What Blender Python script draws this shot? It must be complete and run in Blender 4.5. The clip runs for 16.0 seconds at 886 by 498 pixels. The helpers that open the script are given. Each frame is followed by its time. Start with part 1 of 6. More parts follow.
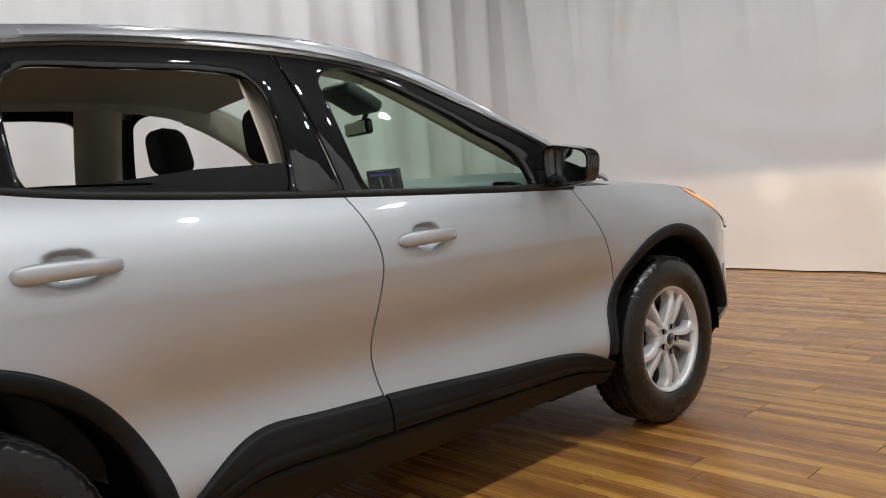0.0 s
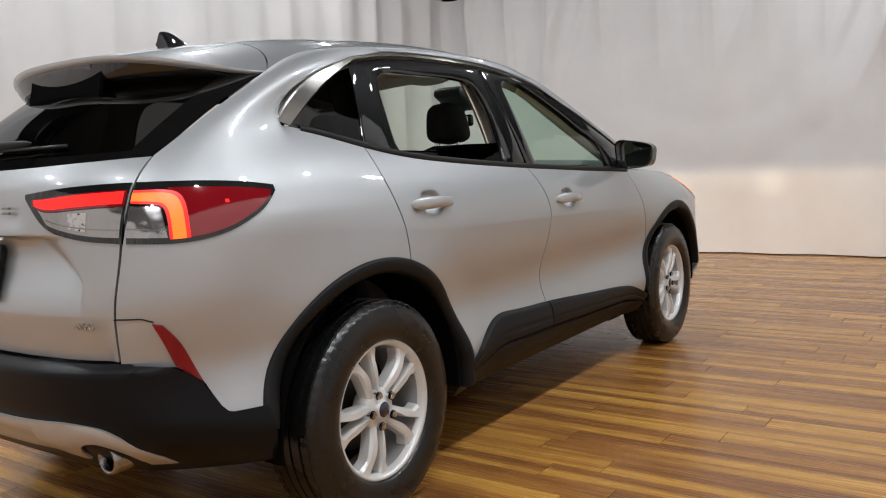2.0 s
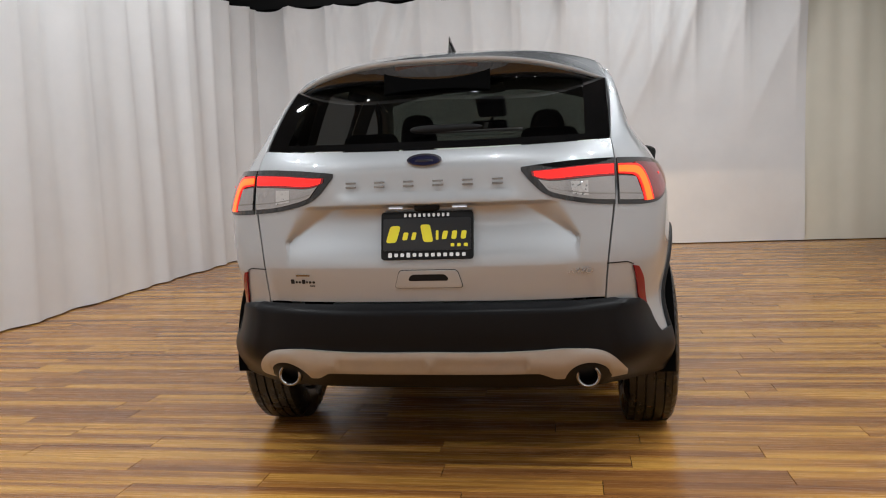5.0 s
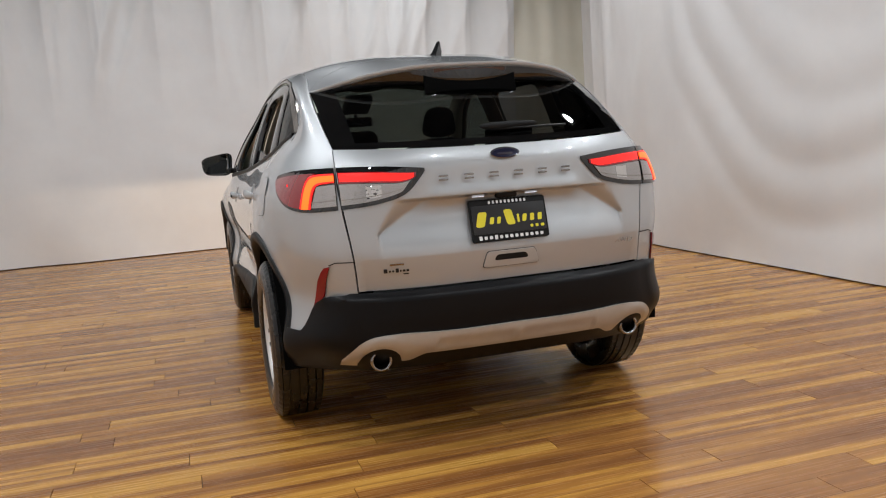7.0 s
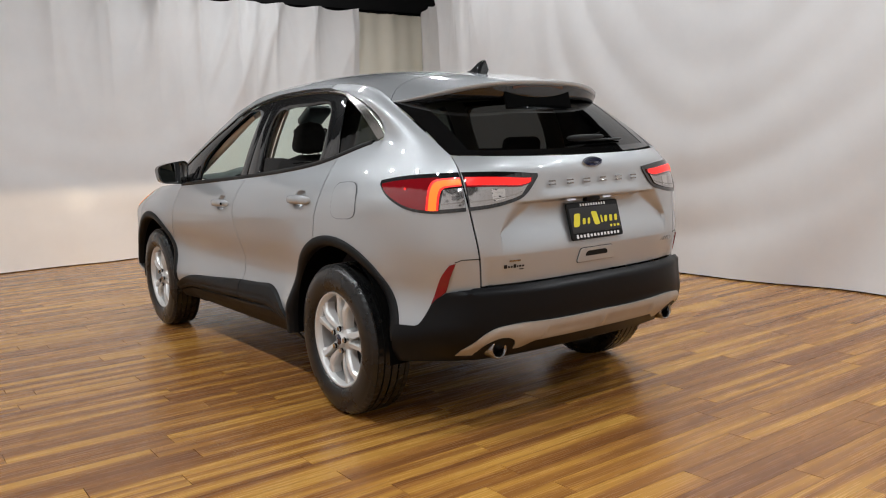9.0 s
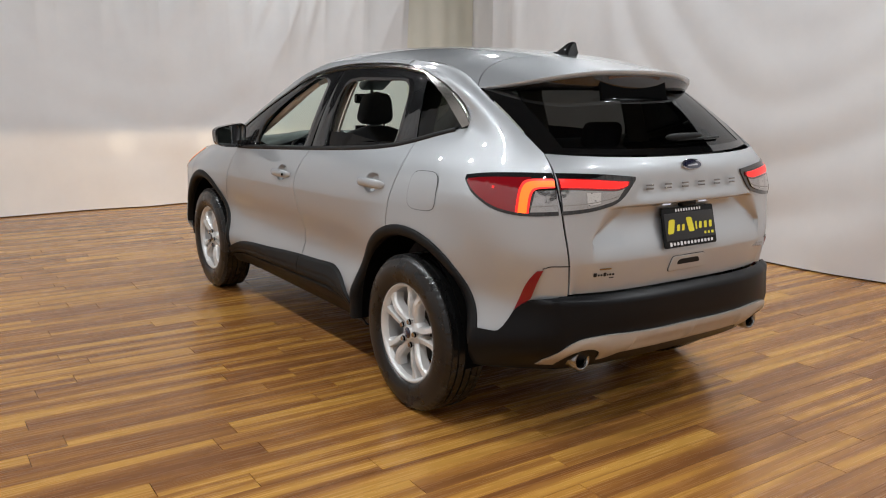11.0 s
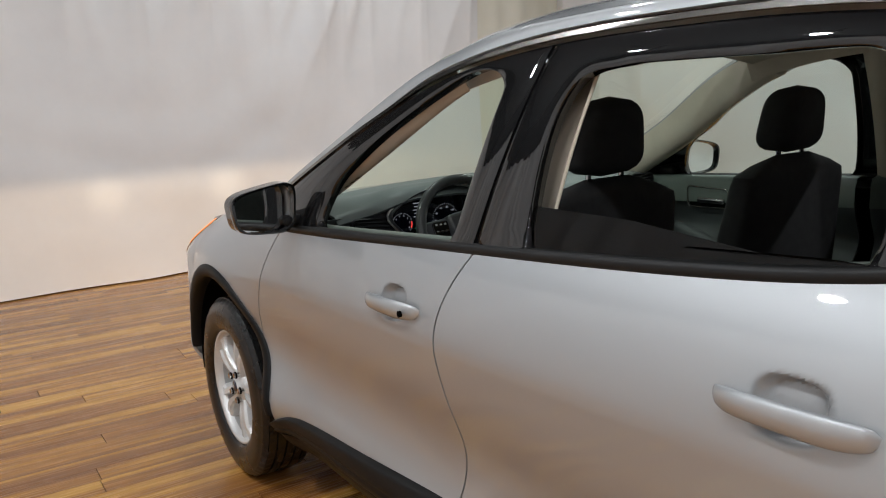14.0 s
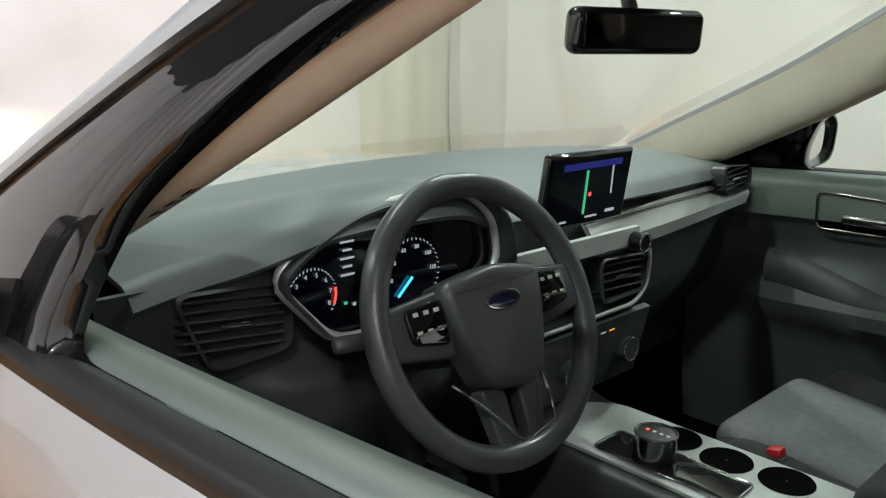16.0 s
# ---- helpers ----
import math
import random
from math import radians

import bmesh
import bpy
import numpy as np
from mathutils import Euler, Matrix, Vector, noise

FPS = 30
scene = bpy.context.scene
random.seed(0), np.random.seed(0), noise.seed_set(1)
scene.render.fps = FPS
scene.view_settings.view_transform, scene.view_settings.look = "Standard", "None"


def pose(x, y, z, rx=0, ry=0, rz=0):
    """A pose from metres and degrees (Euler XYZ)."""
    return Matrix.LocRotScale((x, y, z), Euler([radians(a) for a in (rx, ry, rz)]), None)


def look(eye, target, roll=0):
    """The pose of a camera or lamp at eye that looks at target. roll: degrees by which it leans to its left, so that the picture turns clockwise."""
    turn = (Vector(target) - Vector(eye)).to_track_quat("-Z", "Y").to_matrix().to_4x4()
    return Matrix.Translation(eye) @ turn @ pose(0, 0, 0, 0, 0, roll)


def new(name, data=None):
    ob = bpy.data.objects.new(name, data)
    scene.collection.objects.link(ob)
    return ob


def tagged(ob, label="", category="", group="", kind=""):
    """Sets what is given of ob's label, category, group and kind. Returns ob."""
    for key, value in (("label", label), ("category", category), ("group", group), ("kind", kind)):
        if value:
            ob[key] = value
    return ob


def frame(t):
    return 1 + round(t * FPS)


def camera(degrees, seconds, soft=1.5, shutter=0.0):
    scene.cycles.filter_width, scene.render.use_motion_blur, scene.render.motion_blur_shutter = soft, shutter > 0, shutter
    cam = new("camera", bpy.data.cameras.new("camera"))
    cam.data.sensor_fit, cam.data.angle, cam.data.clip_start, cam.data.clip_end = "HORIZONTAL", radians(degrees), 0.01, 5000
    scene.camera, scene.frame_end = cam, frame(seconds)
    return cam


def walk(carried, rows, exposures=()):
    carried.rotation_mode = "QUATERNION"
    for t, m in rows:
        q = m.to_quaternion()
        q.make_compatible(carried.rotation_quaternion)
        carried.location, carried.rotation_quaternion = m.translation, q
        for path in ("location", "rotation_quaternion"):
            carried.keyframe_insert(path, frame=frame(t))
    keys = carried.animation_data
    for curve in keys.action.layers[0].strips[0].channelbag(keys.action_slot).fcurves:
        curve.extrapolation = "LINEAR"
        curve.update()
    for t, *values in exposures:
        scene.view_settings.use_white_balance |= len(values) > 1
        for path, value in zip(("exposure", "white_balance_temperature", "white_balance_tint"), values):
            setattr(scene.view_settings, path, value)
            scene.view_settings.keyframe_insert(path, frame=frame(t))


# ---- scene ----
cam = camera(57.4, 16.0, soft=1.1)
PATH = [
    (0, (-1.651, -2.675, 1.138), (-0.278, -1.233, 0.951), -4.9),
    (0.5, (-2.075, -2.701, 1.152), (-0.66, -1.302, 0.951), -3.9),
    (1, (-2.497, -2.679, 1.158), (-1.03, -1.339, 0.934), -3.0),
    (1.5, (-2.897, -2.591, 1.149), (-1.349, -1.344, 0.927), -2.8),
    (2, (-3.309, -2.492, 1.141), (-1.679, -1.353, 0.924), -2.8),
    (2.5, (-3.691, -2.263, 1.137), (-1.992, -1.229, 0.924), -2.8),
    (3, (-4.025, -2.019, 1.122), (-2.241, -1.141, 0.904), -3.0),
    (3.5, (-4.302, -1.695, 1.126), (-2.457, -0.958, 0.894), -3.0),
    (4, (-4.566, -1.357, 1.121), (-2.674, -0.752, 0.89), -2.6),
    (4.5, (-4.731, -0.904, 1.142), (-2.793, -0.467, 0.912), -2.4),
    (4.7, (-4.783, -0.729, 1.129), (-2.833, -0.343, 0.908), -2.3),
    (6.8, (-5.038, 1.02, 1.208), (-3.115, 0.545, 0.932), -3.3),
    (7, (-5.042, 1.172, 1.206), (-3.15, 0.581, 0.936), -3.7),
    (7.5, (-5.004, 1.612, 1.231), (-3.216, 0.757, 0.959), -3.6),
    (8, (-4.963, 2.029, 1.231), (-3.253, 1.027, 0.964), -3.0),
    (8.5, (-4.855, 2.357, 1.239), (-3.196, 1.273, 0.968), -2.8),
    (9, (-4.652, 2.608, 1.236), (-3.039, 1.453, 0.981), -2.3),
    (9.2, (-4.58, 2.693, 1.237), (-2.993, 1.502, 0.985), -1.9),
    (11.3, (-4.222, 2.675, 1.472), (-2.593, 1.595, 1.048), 0.3),
    (11.5, (-4.117, 2.64, 1.481), (-2.482, 1.572, 1.048), -0.2),
    (12, (-3.715, 2.521, 1.482), (-2.077, 1.454, 1.058), -1.0),
    (12.5, (-3.244, 2.357, 1.471), (-1.6, 1.291, 1.069), -1.2),
    (13, (-2.701, 2.186, 1.457), (-1.044, 1.137, 1.066), -1.8),
    (13.5, (-2.163, 1.961, 1.425), (-0.494, 0.926, 1.045), -2.2),
    (14, (-1.64, 1.769, 1.425), (0.02, 0.718, 1.055), -3.0),
    (14.5, (-1.131, 1.52, 1.423), (0.52, 0.448, 1.071), -3.0),
    (15, (-0.669, 1.325, 1.406), (0.94, 0.191, 1.049), -1.7),
    (15.5, (-0.341, 1.13, 1.356), (1.203, -0.078, 0.963), 0.2),
    (16, (-0.192, 1.032, 1.33), (1.22, -0.299, 0.845), 0.4),
]
walk(cam, [(t, look(eye, target, roll)) for t, eye, target, roll in PATH], exposures=[(0, 0.0), (14.6, 0.0), (15, 0.22), (15.5, 0.45), (16, 0.85)])

# world: a closed hall at night, only a trace of ambient light
world = bpy.data.worlds.new("world")
scene.world = world
world.use_nodes = True
world.node_tree.nodes["Background"].inputs[0].default_value = (0.02, 0.02, 0.024, 1)
world.node_tree.nodes["Background"].inputs[1].default_value = 0.3

# the last one, (4.1, -1.4), is an added fill for the front right cloth
LAMPS = [(x, y) for x in (-6.0, -4.2, -2.4, -0.6, 1.2, 3.0) for y in (-2.8, 2.95)] + [(-4.1, -0.3), (1.9, 0.3), (4.1, -1.4)]
LAMP_Z = 4.15
LAMP_POWER = 32.5
HEADLAMP_POWER = 92.0
EXPOSURE = 0.0
scene.view_settings.exposure = EXPOSURE


def lamp(kind, name, m, energy, colour, **settings):
    data = bpy.data.lights.new(name, kind)
    data.energy, data.color = energy, colour
    if kind == "AREA":
        data.shape, data.size = "DISK", settings["size"]
    if kind == "SPOT":
        data.spot_size, data.spot_blend, data.shadow_soft_size = settings["cone"], settings["blend"], settings["soft"]
    ob = new(name, data)
    ob.matrix_world = m
    return ob


for lx, ly in LAMPS:
    lamp("AREA", "ceiling_lamp_light", pose(lx, ly, LAMP_Z - 0.06, -35 * round(ly / 2.9)), LAMP_POWER * (1.0 if abs(ly) > 2 else 1.0 if lx < -3 else 0.5) * (0.75 if lx > 2.5 else 1.0), (0.92, 0.96, 1.0), size=0.14)
for ly in (-0.60, 0.60):
    lamp("SPOT", "headlight_beam", pose(1.93, ly, 0.822, 88, 0, -90), HEADLAMP_POWER, (1.0, 0.72, 0.46), cone=radians(105), blend=1.0, soft=0.003)
    # the bright core of the beam
    lamp("SPOT", "headlight_core", pose(1.93, ly, 0.820, 89.2, 0, -90 - 2.4 * ly), 85.0, (1.0, 0.82, 0.58), cone=radians(7), blend=1.0, soft=0.003)


# ---- materials ----
def material(name, colour=(0.5, 0.5, 0.5), rough=0.5, metal=0.0, **extra):
    mat = bpy.data.materials.new(name)
    mat.use_nodes = True
    b = mat.node_tree.nodes["Principled BSDF"]
    b.inputs["Base Color"].default_value = (*colour, 1)
    b.inputs["Roughness"].default_value = rough
    b.inputs["Metallic"].default_value = metal
    for key, value in extra.items():
        b.inputs[key.replace("_", " ")].default_value = value
    return mat


def nodes_of(mat):
    tree = mat.node_tree
    return tree.nodes, tree.links, tree.nodes["Principled BSDF"]


def add_node(mat, kind, **values):
    n = mat.node_tree.nodes.new(kind)
    for key, value in values.items():
        n.inputs[key.replace("_", " ")].default_value = value
    return n


def ramp(mat, source, stops):
    n = mat.node_tree.nodes.new("ShaderNodeValToRGB")
    while len(n.color_ramp.elements) < len(stops):
        n.color_ramp.elements.new(0.5)
    for e, (at, c) in zip(n.color_ramp.elements, stops):
        e.position, e.color = at, (*c, 1)
    mat.node_tree.links.new(source, n.inputs[0])
    return n


def bumped(mat, scale, strength, distance=0.002, detail=4.0, coords="Object"):
    """Fine relief from noise at the given scale."""
    nodes, links, b = nodes_of(mat)
    tc = nodes.new("ShaderNodeTexCoord")
    n = add_node(mat, "ShaderNodeTexNoise", Scale=scale, Detail=detail)
    links.new(tc.outputs[coords], n.inputs["Vector"])
    bump = add_node(mat, "ShaderNodeBump", Strength=strength, Distance=distance)
    links.new(n.outputs[0], bump.inputs["Height"])
    links.new(bump.outputs[0], b.inputs["Normal"])
    return n


def varied(mat, scale, low, high, rough=None, stretch=(1, 1, 1)):
    """Colour (and roughness) that wander between two values."""
    nodes, links, b = nodes_of(mat)
    tc = nodes.new("ShaderNodeTexCoord")
    mp = add_node(mat, "ShaderNodeMapping", Scale=stretch)
    links.new(tc.outputs["Object"], mp.inputs[0])
    n = add_node(mat, "ShaderNodeTexNoise", Scale=scale, Detail=6.0, Roughness=0.6)
    links.new(mp.outputs[0], n.inputs["Vector"])
    r = ramp(mat, n.outputs[0], [(0.3, low), (0.7, high)])
    links.new(r.outputs[0], b.inputs["Base Color"])
    if rough:
        m = nodes.new("ShaderNodeMapRange")
        m.inputs["To Min"].default_value, m.inputs["To Max"].default_value = rough
        links.new(n.outputs[0], m.inputs[0])
        links.new(m.outputs[0], b.inputs["Roughness"])
    return mat


def glowing(name, colour, strength, base=(0.02, 0.02, 0.02)):
    return material(name, base, 0.3, Emission_Color=(*colour, 1), Emission_Strength=strength)


def glass(name, tint, gloss=1.0):
    """A thin pane: light passes straight, tinted; the surface mirrors by Fresnel."""
    mat = bpy.data.materials.new(name)
    mat.use_nodes = True
    nodes, links = mat.node_tree.nodes, mat.node_tree.links
    nodes.clear()
    out = nodes.new("ShaderNodeOutputMaterial")
    mix = nodes.new("ShaderNodeMixShader")
    clear = nodes.new("ShaderNodeBsdfTransparent")
    clear.inputs[0].default_value = (*tint, 1)
    shine = nodes.new("ShaderNodeBsdfGlossy")
    shine.inputs["Roughness"].default_value = 0.015
    shine.inputs["Color"].default_value = (gloss, gloss, gloss, 1)
    face = nodes.new("ShaderNodeLayerWeight")
    face.inputs[0].default_value = 0.5
    power = nodes.new("ShaderNodeMath")
    power.operation = "POWER"
    power.inputs[1].default_value = 5.0
    links.new(face.outputs["Facing"], power.inputs[0])
    fr = nodes.new("ShaderNodeMapRange")
    fr.inputs["To Min"].default_value, fr.inputs["To Max"].default_value = 0.043, 1.0
    links.new(power.outputs[0], fr.inputs[0])
    links.new(fr.outputs[0], mix.inputs[0])
    links.new(clear.outputs[0], mix.inputs[1])
    links.new(shine.outputs[0], mix.inputs[2])
    links.new(mix.outputs[0], out.inputs[0])
    return mat


PAINT = material("silver_paint", (0.460, 0.475, 0.487), 0.46, 0.62, Coat_Weight=1.0, Coat_IOR=1.7, Coat_Roughness=0.02)
bumped(PAINT, 2600.0, 0.06, 0.0004, 1.0)
BLACK = material("black_textured_plastic", (0.009, 0.009, 0.0095), 0.5, Specular_IOR_Level=0.2)
varied(BLACK, 9.0, (0.005, 0.005, 0.0052), (0.009, 0.009, 0.0092), (0.42, 0.58))
bumped(BLACK, 900.0, 0.25, 0.0006)
SATIN_BLACK = material("satin_black_plastic", (0.006, 0.006, 0.0066), 0.38, Specular_IOR_Level=0.16)
bumped(SATIN_BLACK, 900.0, 0.2, 0.0005)
GLOSS = material("gloss_black", (0.003, 0.003, 0.0034), 0.4, Specular_IOR_Level=0.06, Coat_Weight=0.95, Coat_IOR=1.72, Coat_Roughness=0.015)
BLACK_GLASS = material("black_glass", (0.003, 0.003, 0.003), 0.02, Specular_IOR_Level=0.5)
DARK = material("dark_underside", (0.003, 0.003, 0.003), 0.95, Specular_IOR_Level=0.02)
SEAL = material("black_rubber_seal", (0.008, 0.008, 0.008), 0.5, Specular_IOR_Level=0.35)
TRIM = material("satin_bright_trim", (0.30, 0.282, 0.258), 0.2, 1.0)
CHROME = material("chrome", (0.58, 0.58, 0.58), 0.10, 1.0)
STEEL = material("exhaust_steel", (0.34, 0.34, 0.345), 0.2, 1.0)
CHROME_BOWL = material("lamp_reflector", (0.66, 0.64, 0.62), 0.16, 1.0)
bumped(CHROME_BOWL, 70.0, 0.8, 0.004, 0.0)
SKID = material("silver_grey_plastic", (0.47, 0.445, 0.41), 0.36, 0.4)
varied(SKID, 14.0, (0.45, 0.425, 0.39), (0.49, 0.465, 0.43))
ALLOY = material("machined_alloy", (0.74, 0.74, 0.73), 0.34, 0.3, Coat_Weight=0.3)
varied(ALLOY, 9.0, (0.70, 0.70, 0.69), (0.77, 0.77, 0.76), (0.3, 0.4))
BARREL = material("cast_alloy", (0.40, 0.40, 0.395), 0.4, 0.4)
TYRE = material("tyre_rubber", (0.007, 0.007, 0.007), 0.24, Specular_IOR_Level=0.5)
varied(TYRE, 7.0, (0.005, 0.005, 0.0053), (0.010, 0.0099, 0.0097), (0.20, 0.36))
bumped(TYRE, 300.0, 0.09, 0.001)
CLEAR_GLASS = glass("side_glass", (0.72, 0.84, 0.78))
SHIELD_GLASS = glass("windscreen_glass", (0.85, 0.97, 0.87))
PRIVACY = glass("privacy_glass", (0.055, 0.057, 0.054), 0.6)
RED_LENS = material("red_lens", (0.17, 0.004, 0.007), 0.08, Coat_Weight=1.0, Emission_Color=(1.0, 0.03, 0.06, 1), Emission_Strength=0.05)
REFLECTOR = material("red_reflector", (0.21, 0.004, 0.010), 0.15, Coat_Weight=0.2)
CLEAR_LENS = material("clear_lens_over_reflector", (0.42, 0.40, 0.39), 0.12, 0.85, Coat_Weight=1.0)
LIT_RED = glowing("lit_tail_lamp_red", (1.0, 0.014, 0.010), 1.25, (0.3, 0.01, 0.01))
LIT_AMBER = glowing("lit_tail_lamp_core", (1.0, 0.13, 0.008), 2.0, (0.3, 0.03, 0.01))
bumped(CLEAR_LENS, 38.0, 0.5, 0.003, 0.0)
BRAKE_LENS = material("unlit_brake_lens", (0.05, 0.03, 0.032), 0.1, Coat_Weight=1.0)
AMBER_LENS = glowing("lit_amber_lens", (1.0, 0.28, 0.04), 1.2, (0.5, 0.12, 0.02))
MIRROR = material("mirror_glass", (0.75, 0.76, 0.76), 0.02, 1.0)
CLOTH = material("white_curtain", (0.76, 0.76, 0.755), 0.85)
CREAM = material("cream_curtain", (0.78, 0.755, 0.66), 0.85)
for m, lo, hi in ((CLOTH, (0.74, 0.74, 0.745), (0.81, 0.81, 0.81)), (CREAM, (0.72, 0.70, 0.60), (0.78, 0.76, 0.66))):
    varied(m, 1.3, lo, hi)
    bumped(m, 1.3, 0.16, 0.05, 2.0)
CEILING = material("dark_ceiling", (0.015, 0.014, 0.014), 0.9)
GREY_CEILING = material("grey_ceiling", (0.07, 0.07, 0.08), 0.9)
varied(GREY_CEILING, 1.1, (0.06, 0.06, 0.07), (0.08, 0.08, 0.09))
LAMP_GLOW = glowing("lamp_glow", (1.0, 0.97, 0.95), 45.0)
WHITE_LAMP = glowing("plate_lamp_glow", (0.90, 0.90, 1.0), 0.8)


def wood(name):
    """Laminate strips: long streaks along y, tone by piece."""
    mat = material(name, (0.3, 0.15, 0.06), 0.3)
    nodes, links, b = nodes_of(mat)
    geo = nodes.new("ShaderNodeNewGeometry")
    info = nodes.new("ShaderNodeObjectInfo")
    add = nodes.new("ShaderNodeMath")
    add.operation = "ADD"
    links.new(info.outputs["Random"], add.inputs[0])
    links.new(geo.outputs["Random Per Island"], add.inputs[1])
    shift = nodes.new("ShaderNodeCombineXYZ")
    big = nodes.new("ShaderNodeMath")
    big.operation = "MULTIPLY"
    big.inputs[1].default_value = 37.0
    links.new(add.outputs[0], big.inputs[0])
    links.new(big.outputs[0], shift.inputs[1])
    links.new(big.outputs[0], shift.inputs[2])
    vec = nodes.new("ShaderNodeVectorMath")
    vec.operation = "ADD"
    links.new(geo.outputs["Position"], vec.inputs[0])
    links.new(shift.outputs[0], vec.inputs[1])
    mp = add_node(mat, "ShaderNodeMapping", Scale=(12.0, 0.40, 1.0))
    links.new(vec.outputs[0], mp.inputs[0])
    streak = add_node(mat, "ShaderNodeTexNoise", Scale=1.0, Detail=1.6, Roughness=0.5, Distortion=0.15)
    links.new(mp.outputs[0], streak.inputs["Vector"])
    mp2 = add_node(mat, "ShaderNodeMapping", Scale=(160.0, 4.0, 1.0))
    links.new(vec.outputs[0], mp2.inputs[0])
    grain = add_node(mat, "ShaderNodeTexNoise", Scale=1.0, Detail=4.0)
    links.new(mp2.outputs[0], grain.inputs["Vector"])
    r = ramp(mat, streak.outputs[0], [(0.32, (0.24, 0.095, 0.030)), (0.44, (0.33, 0.138, 0.038)), (0.53, (0.43, 0.190, 0.045)), (0.57, (0.55, 0.265, 0.056)), (0.68, (0.66, 0.345, 0.075))])
    r2 = ramp(mat, grain.outputs[0], [(0.3, (0.88, 0.88, 0.88)), (0.7, (1.0, 1.0, 1.0))])
    mul = nodes.new("ShaderNodeMix")
    mul.data_type, mul.blend_type = "RGBA", "MULTIPLY"
    mul.inputs[0].default_value = 1.0
    links.new(r.outputs[0], mul.inputs[6])
    links.new(r2.outputs[0], mul.inputs[7])
    links.new(mul.outputs[2], b.inputs["Base Color"])
    mr = nodes.new("ShaderNodeMapRange")
    mr.inputs["To Min"].default_value, mr.inputs["To Max"].default_value = 0.19, 0.34
    links.new(grain.outputs[0], mr.inputs[0])
    links.new(mr.outputs[0], b.inputs["Roughness"])
    bump = add_node(mat, "ShaderNodeBump", Strength=0.12, Distance=0.001)
    links.new(grain.outputs[0], bump.inputs["Height"])
    links.new(bump.outputs[0], b.inputs["Normal"])
    return mat


WOOD = wood("laminate_wood")


# ---- helpers for shapes ----
def spline(points):
    """A natural cubic spline through (x, y) pairs; beyond the ends it goes on straight."""
    xs, ys = np.array(points, float).T
    n, h = len(xs), np.diff(xs)
    a, r = np.eye(n), np.zeros(n)
    for i in range(1, n - 1):
        a[i, i - 1 : i + 2] = h[i - 1], 2 * (h[i - 1] + h[i]), h[i]
        r[i] = 6 * ((ys[i + 1] - ys[i]) / h[i] - (ys[i] - ys[i - 1]) / h[i - 1])
    m = np.linalg.solve(a, r)

    def value(x):
        i = int(np.clip(np.searchsorted(xs, x) - 1, 0, n - 2))
        slope = (ys[i + 1] - ys[i]) / h[i]
        if x < xs[0]:
            return ys[0] + (x - xs[0]) * (slope - h[0] * (2 * m[0] + m[1]) / 6)
        if x > xs[-1]:
            return ys[-1] + (x - xs[-1]) * (slope + h[i] * (m[i] + 2 * m[i + 1]) / 6)
        d, e = x - xs[i], xs[i + 1] - x
        return (m[i] * e**3 + m[i + 1] * d**3) / (6 * h[i]) + (ys[i] / h[i] - m[i] * h[i] / 6) * e + (ys[i + 1] / h[i] - m[i + 1] * h[i] / 6) * d

    return value


def smooth(t):
    t = min(max(t, 0.0), 1.0)
    return t * t * (3 - 2 * t)


def lerp(a, b, t):
    return a + (b - a) * t


def mesh_object(name, verts, faces, mat, parent=None, label="", flat=False, flip=False):
    data = bpy.data.meshes.new(name)
    data.from_pydata([tuple(v) for v in verts], [], [tuple(reversed(f)) for f in faces] if flip else faces)
    data.materials.append(mat)
    data.polygons.foreach_set("use_smooth", [not flat] * len(data.polygons))
    data.update()
    ob = new(name, data)
    if parent:
        ob.parent = parent
    return tagged(ob, label)


def part(name, bm, mat, parent=None, label="", smooth_angle=35):
    data = bpy.data.meshes.new(name)
    bm.to_mesh(data)
    bm.free()
    data.materials.append(mat)
    data.polygons.foreach_set("use_smooth", [True] * len(data.polygons))
    data.set_sharp_from_angle(angle=radians(smooth_angle))
    data.update()
    ob = new(name, data)
    if parent:
        ob.parent = parent
    return tagged(ob, label)


def grid(nu, nv, place):
    """Vertices and quads of a sheet: place(u, v) for u, v in 0 to 1."""
    verts = [place(i / nu, j / nv) for i in range(nu + 1) for j in range(nv + 1)]
    faces = [(i * (nv + 1) + j, (i + 1) * (nv + 1) + j, (i + 1) * (nv + 1) + j + 1, i * (nv + 1) + j + 1) for i in range(nu) for j in range(nv)]
    return verts, faces


def thick(ob, metres, offset=-1.0, angle=40):
    m = ob.modifiers.new("thickness", "SOLIDIFY")
    m.thickness, m.offset = metres, offset
    e = ob.modifiers.new("edges", "EDGE_SPLIT")
    e.split_angle = radians(angle)
    return ob


def box(bm, size, m=None, bevel=0.0, segments=2):
    """A box, bevelled, added to bm."""
    geom = bmesh.ops.create_cube(bm, size=1.0)["verts"]
    bmesh.ops.scale(bm, vec=size, verts=geom)
    if bevel:
        edges = list({e for v in geom for e in v.link_edges})
        made = bmesh.ops.bevel(bm, geom=edges, offset=bevel, segments=segments, affect="EDGES", profile=0.5)
        geom = list({v for f in made["faces"] for v in f.verts} | {v for v in geom if v.is_valid})
        seen, stack = set(geom), list(geom)
        while stack:
            for e in stack.pop().link_edges:
                for w in e.verts:
                    if w not in seen:
                        seen.add(w)
                        stack.append(w)
        geom = list(seen)
    if m is not None:
        bmesh.ops.transform(bm, matrix=m, verts=geom)
    return geom


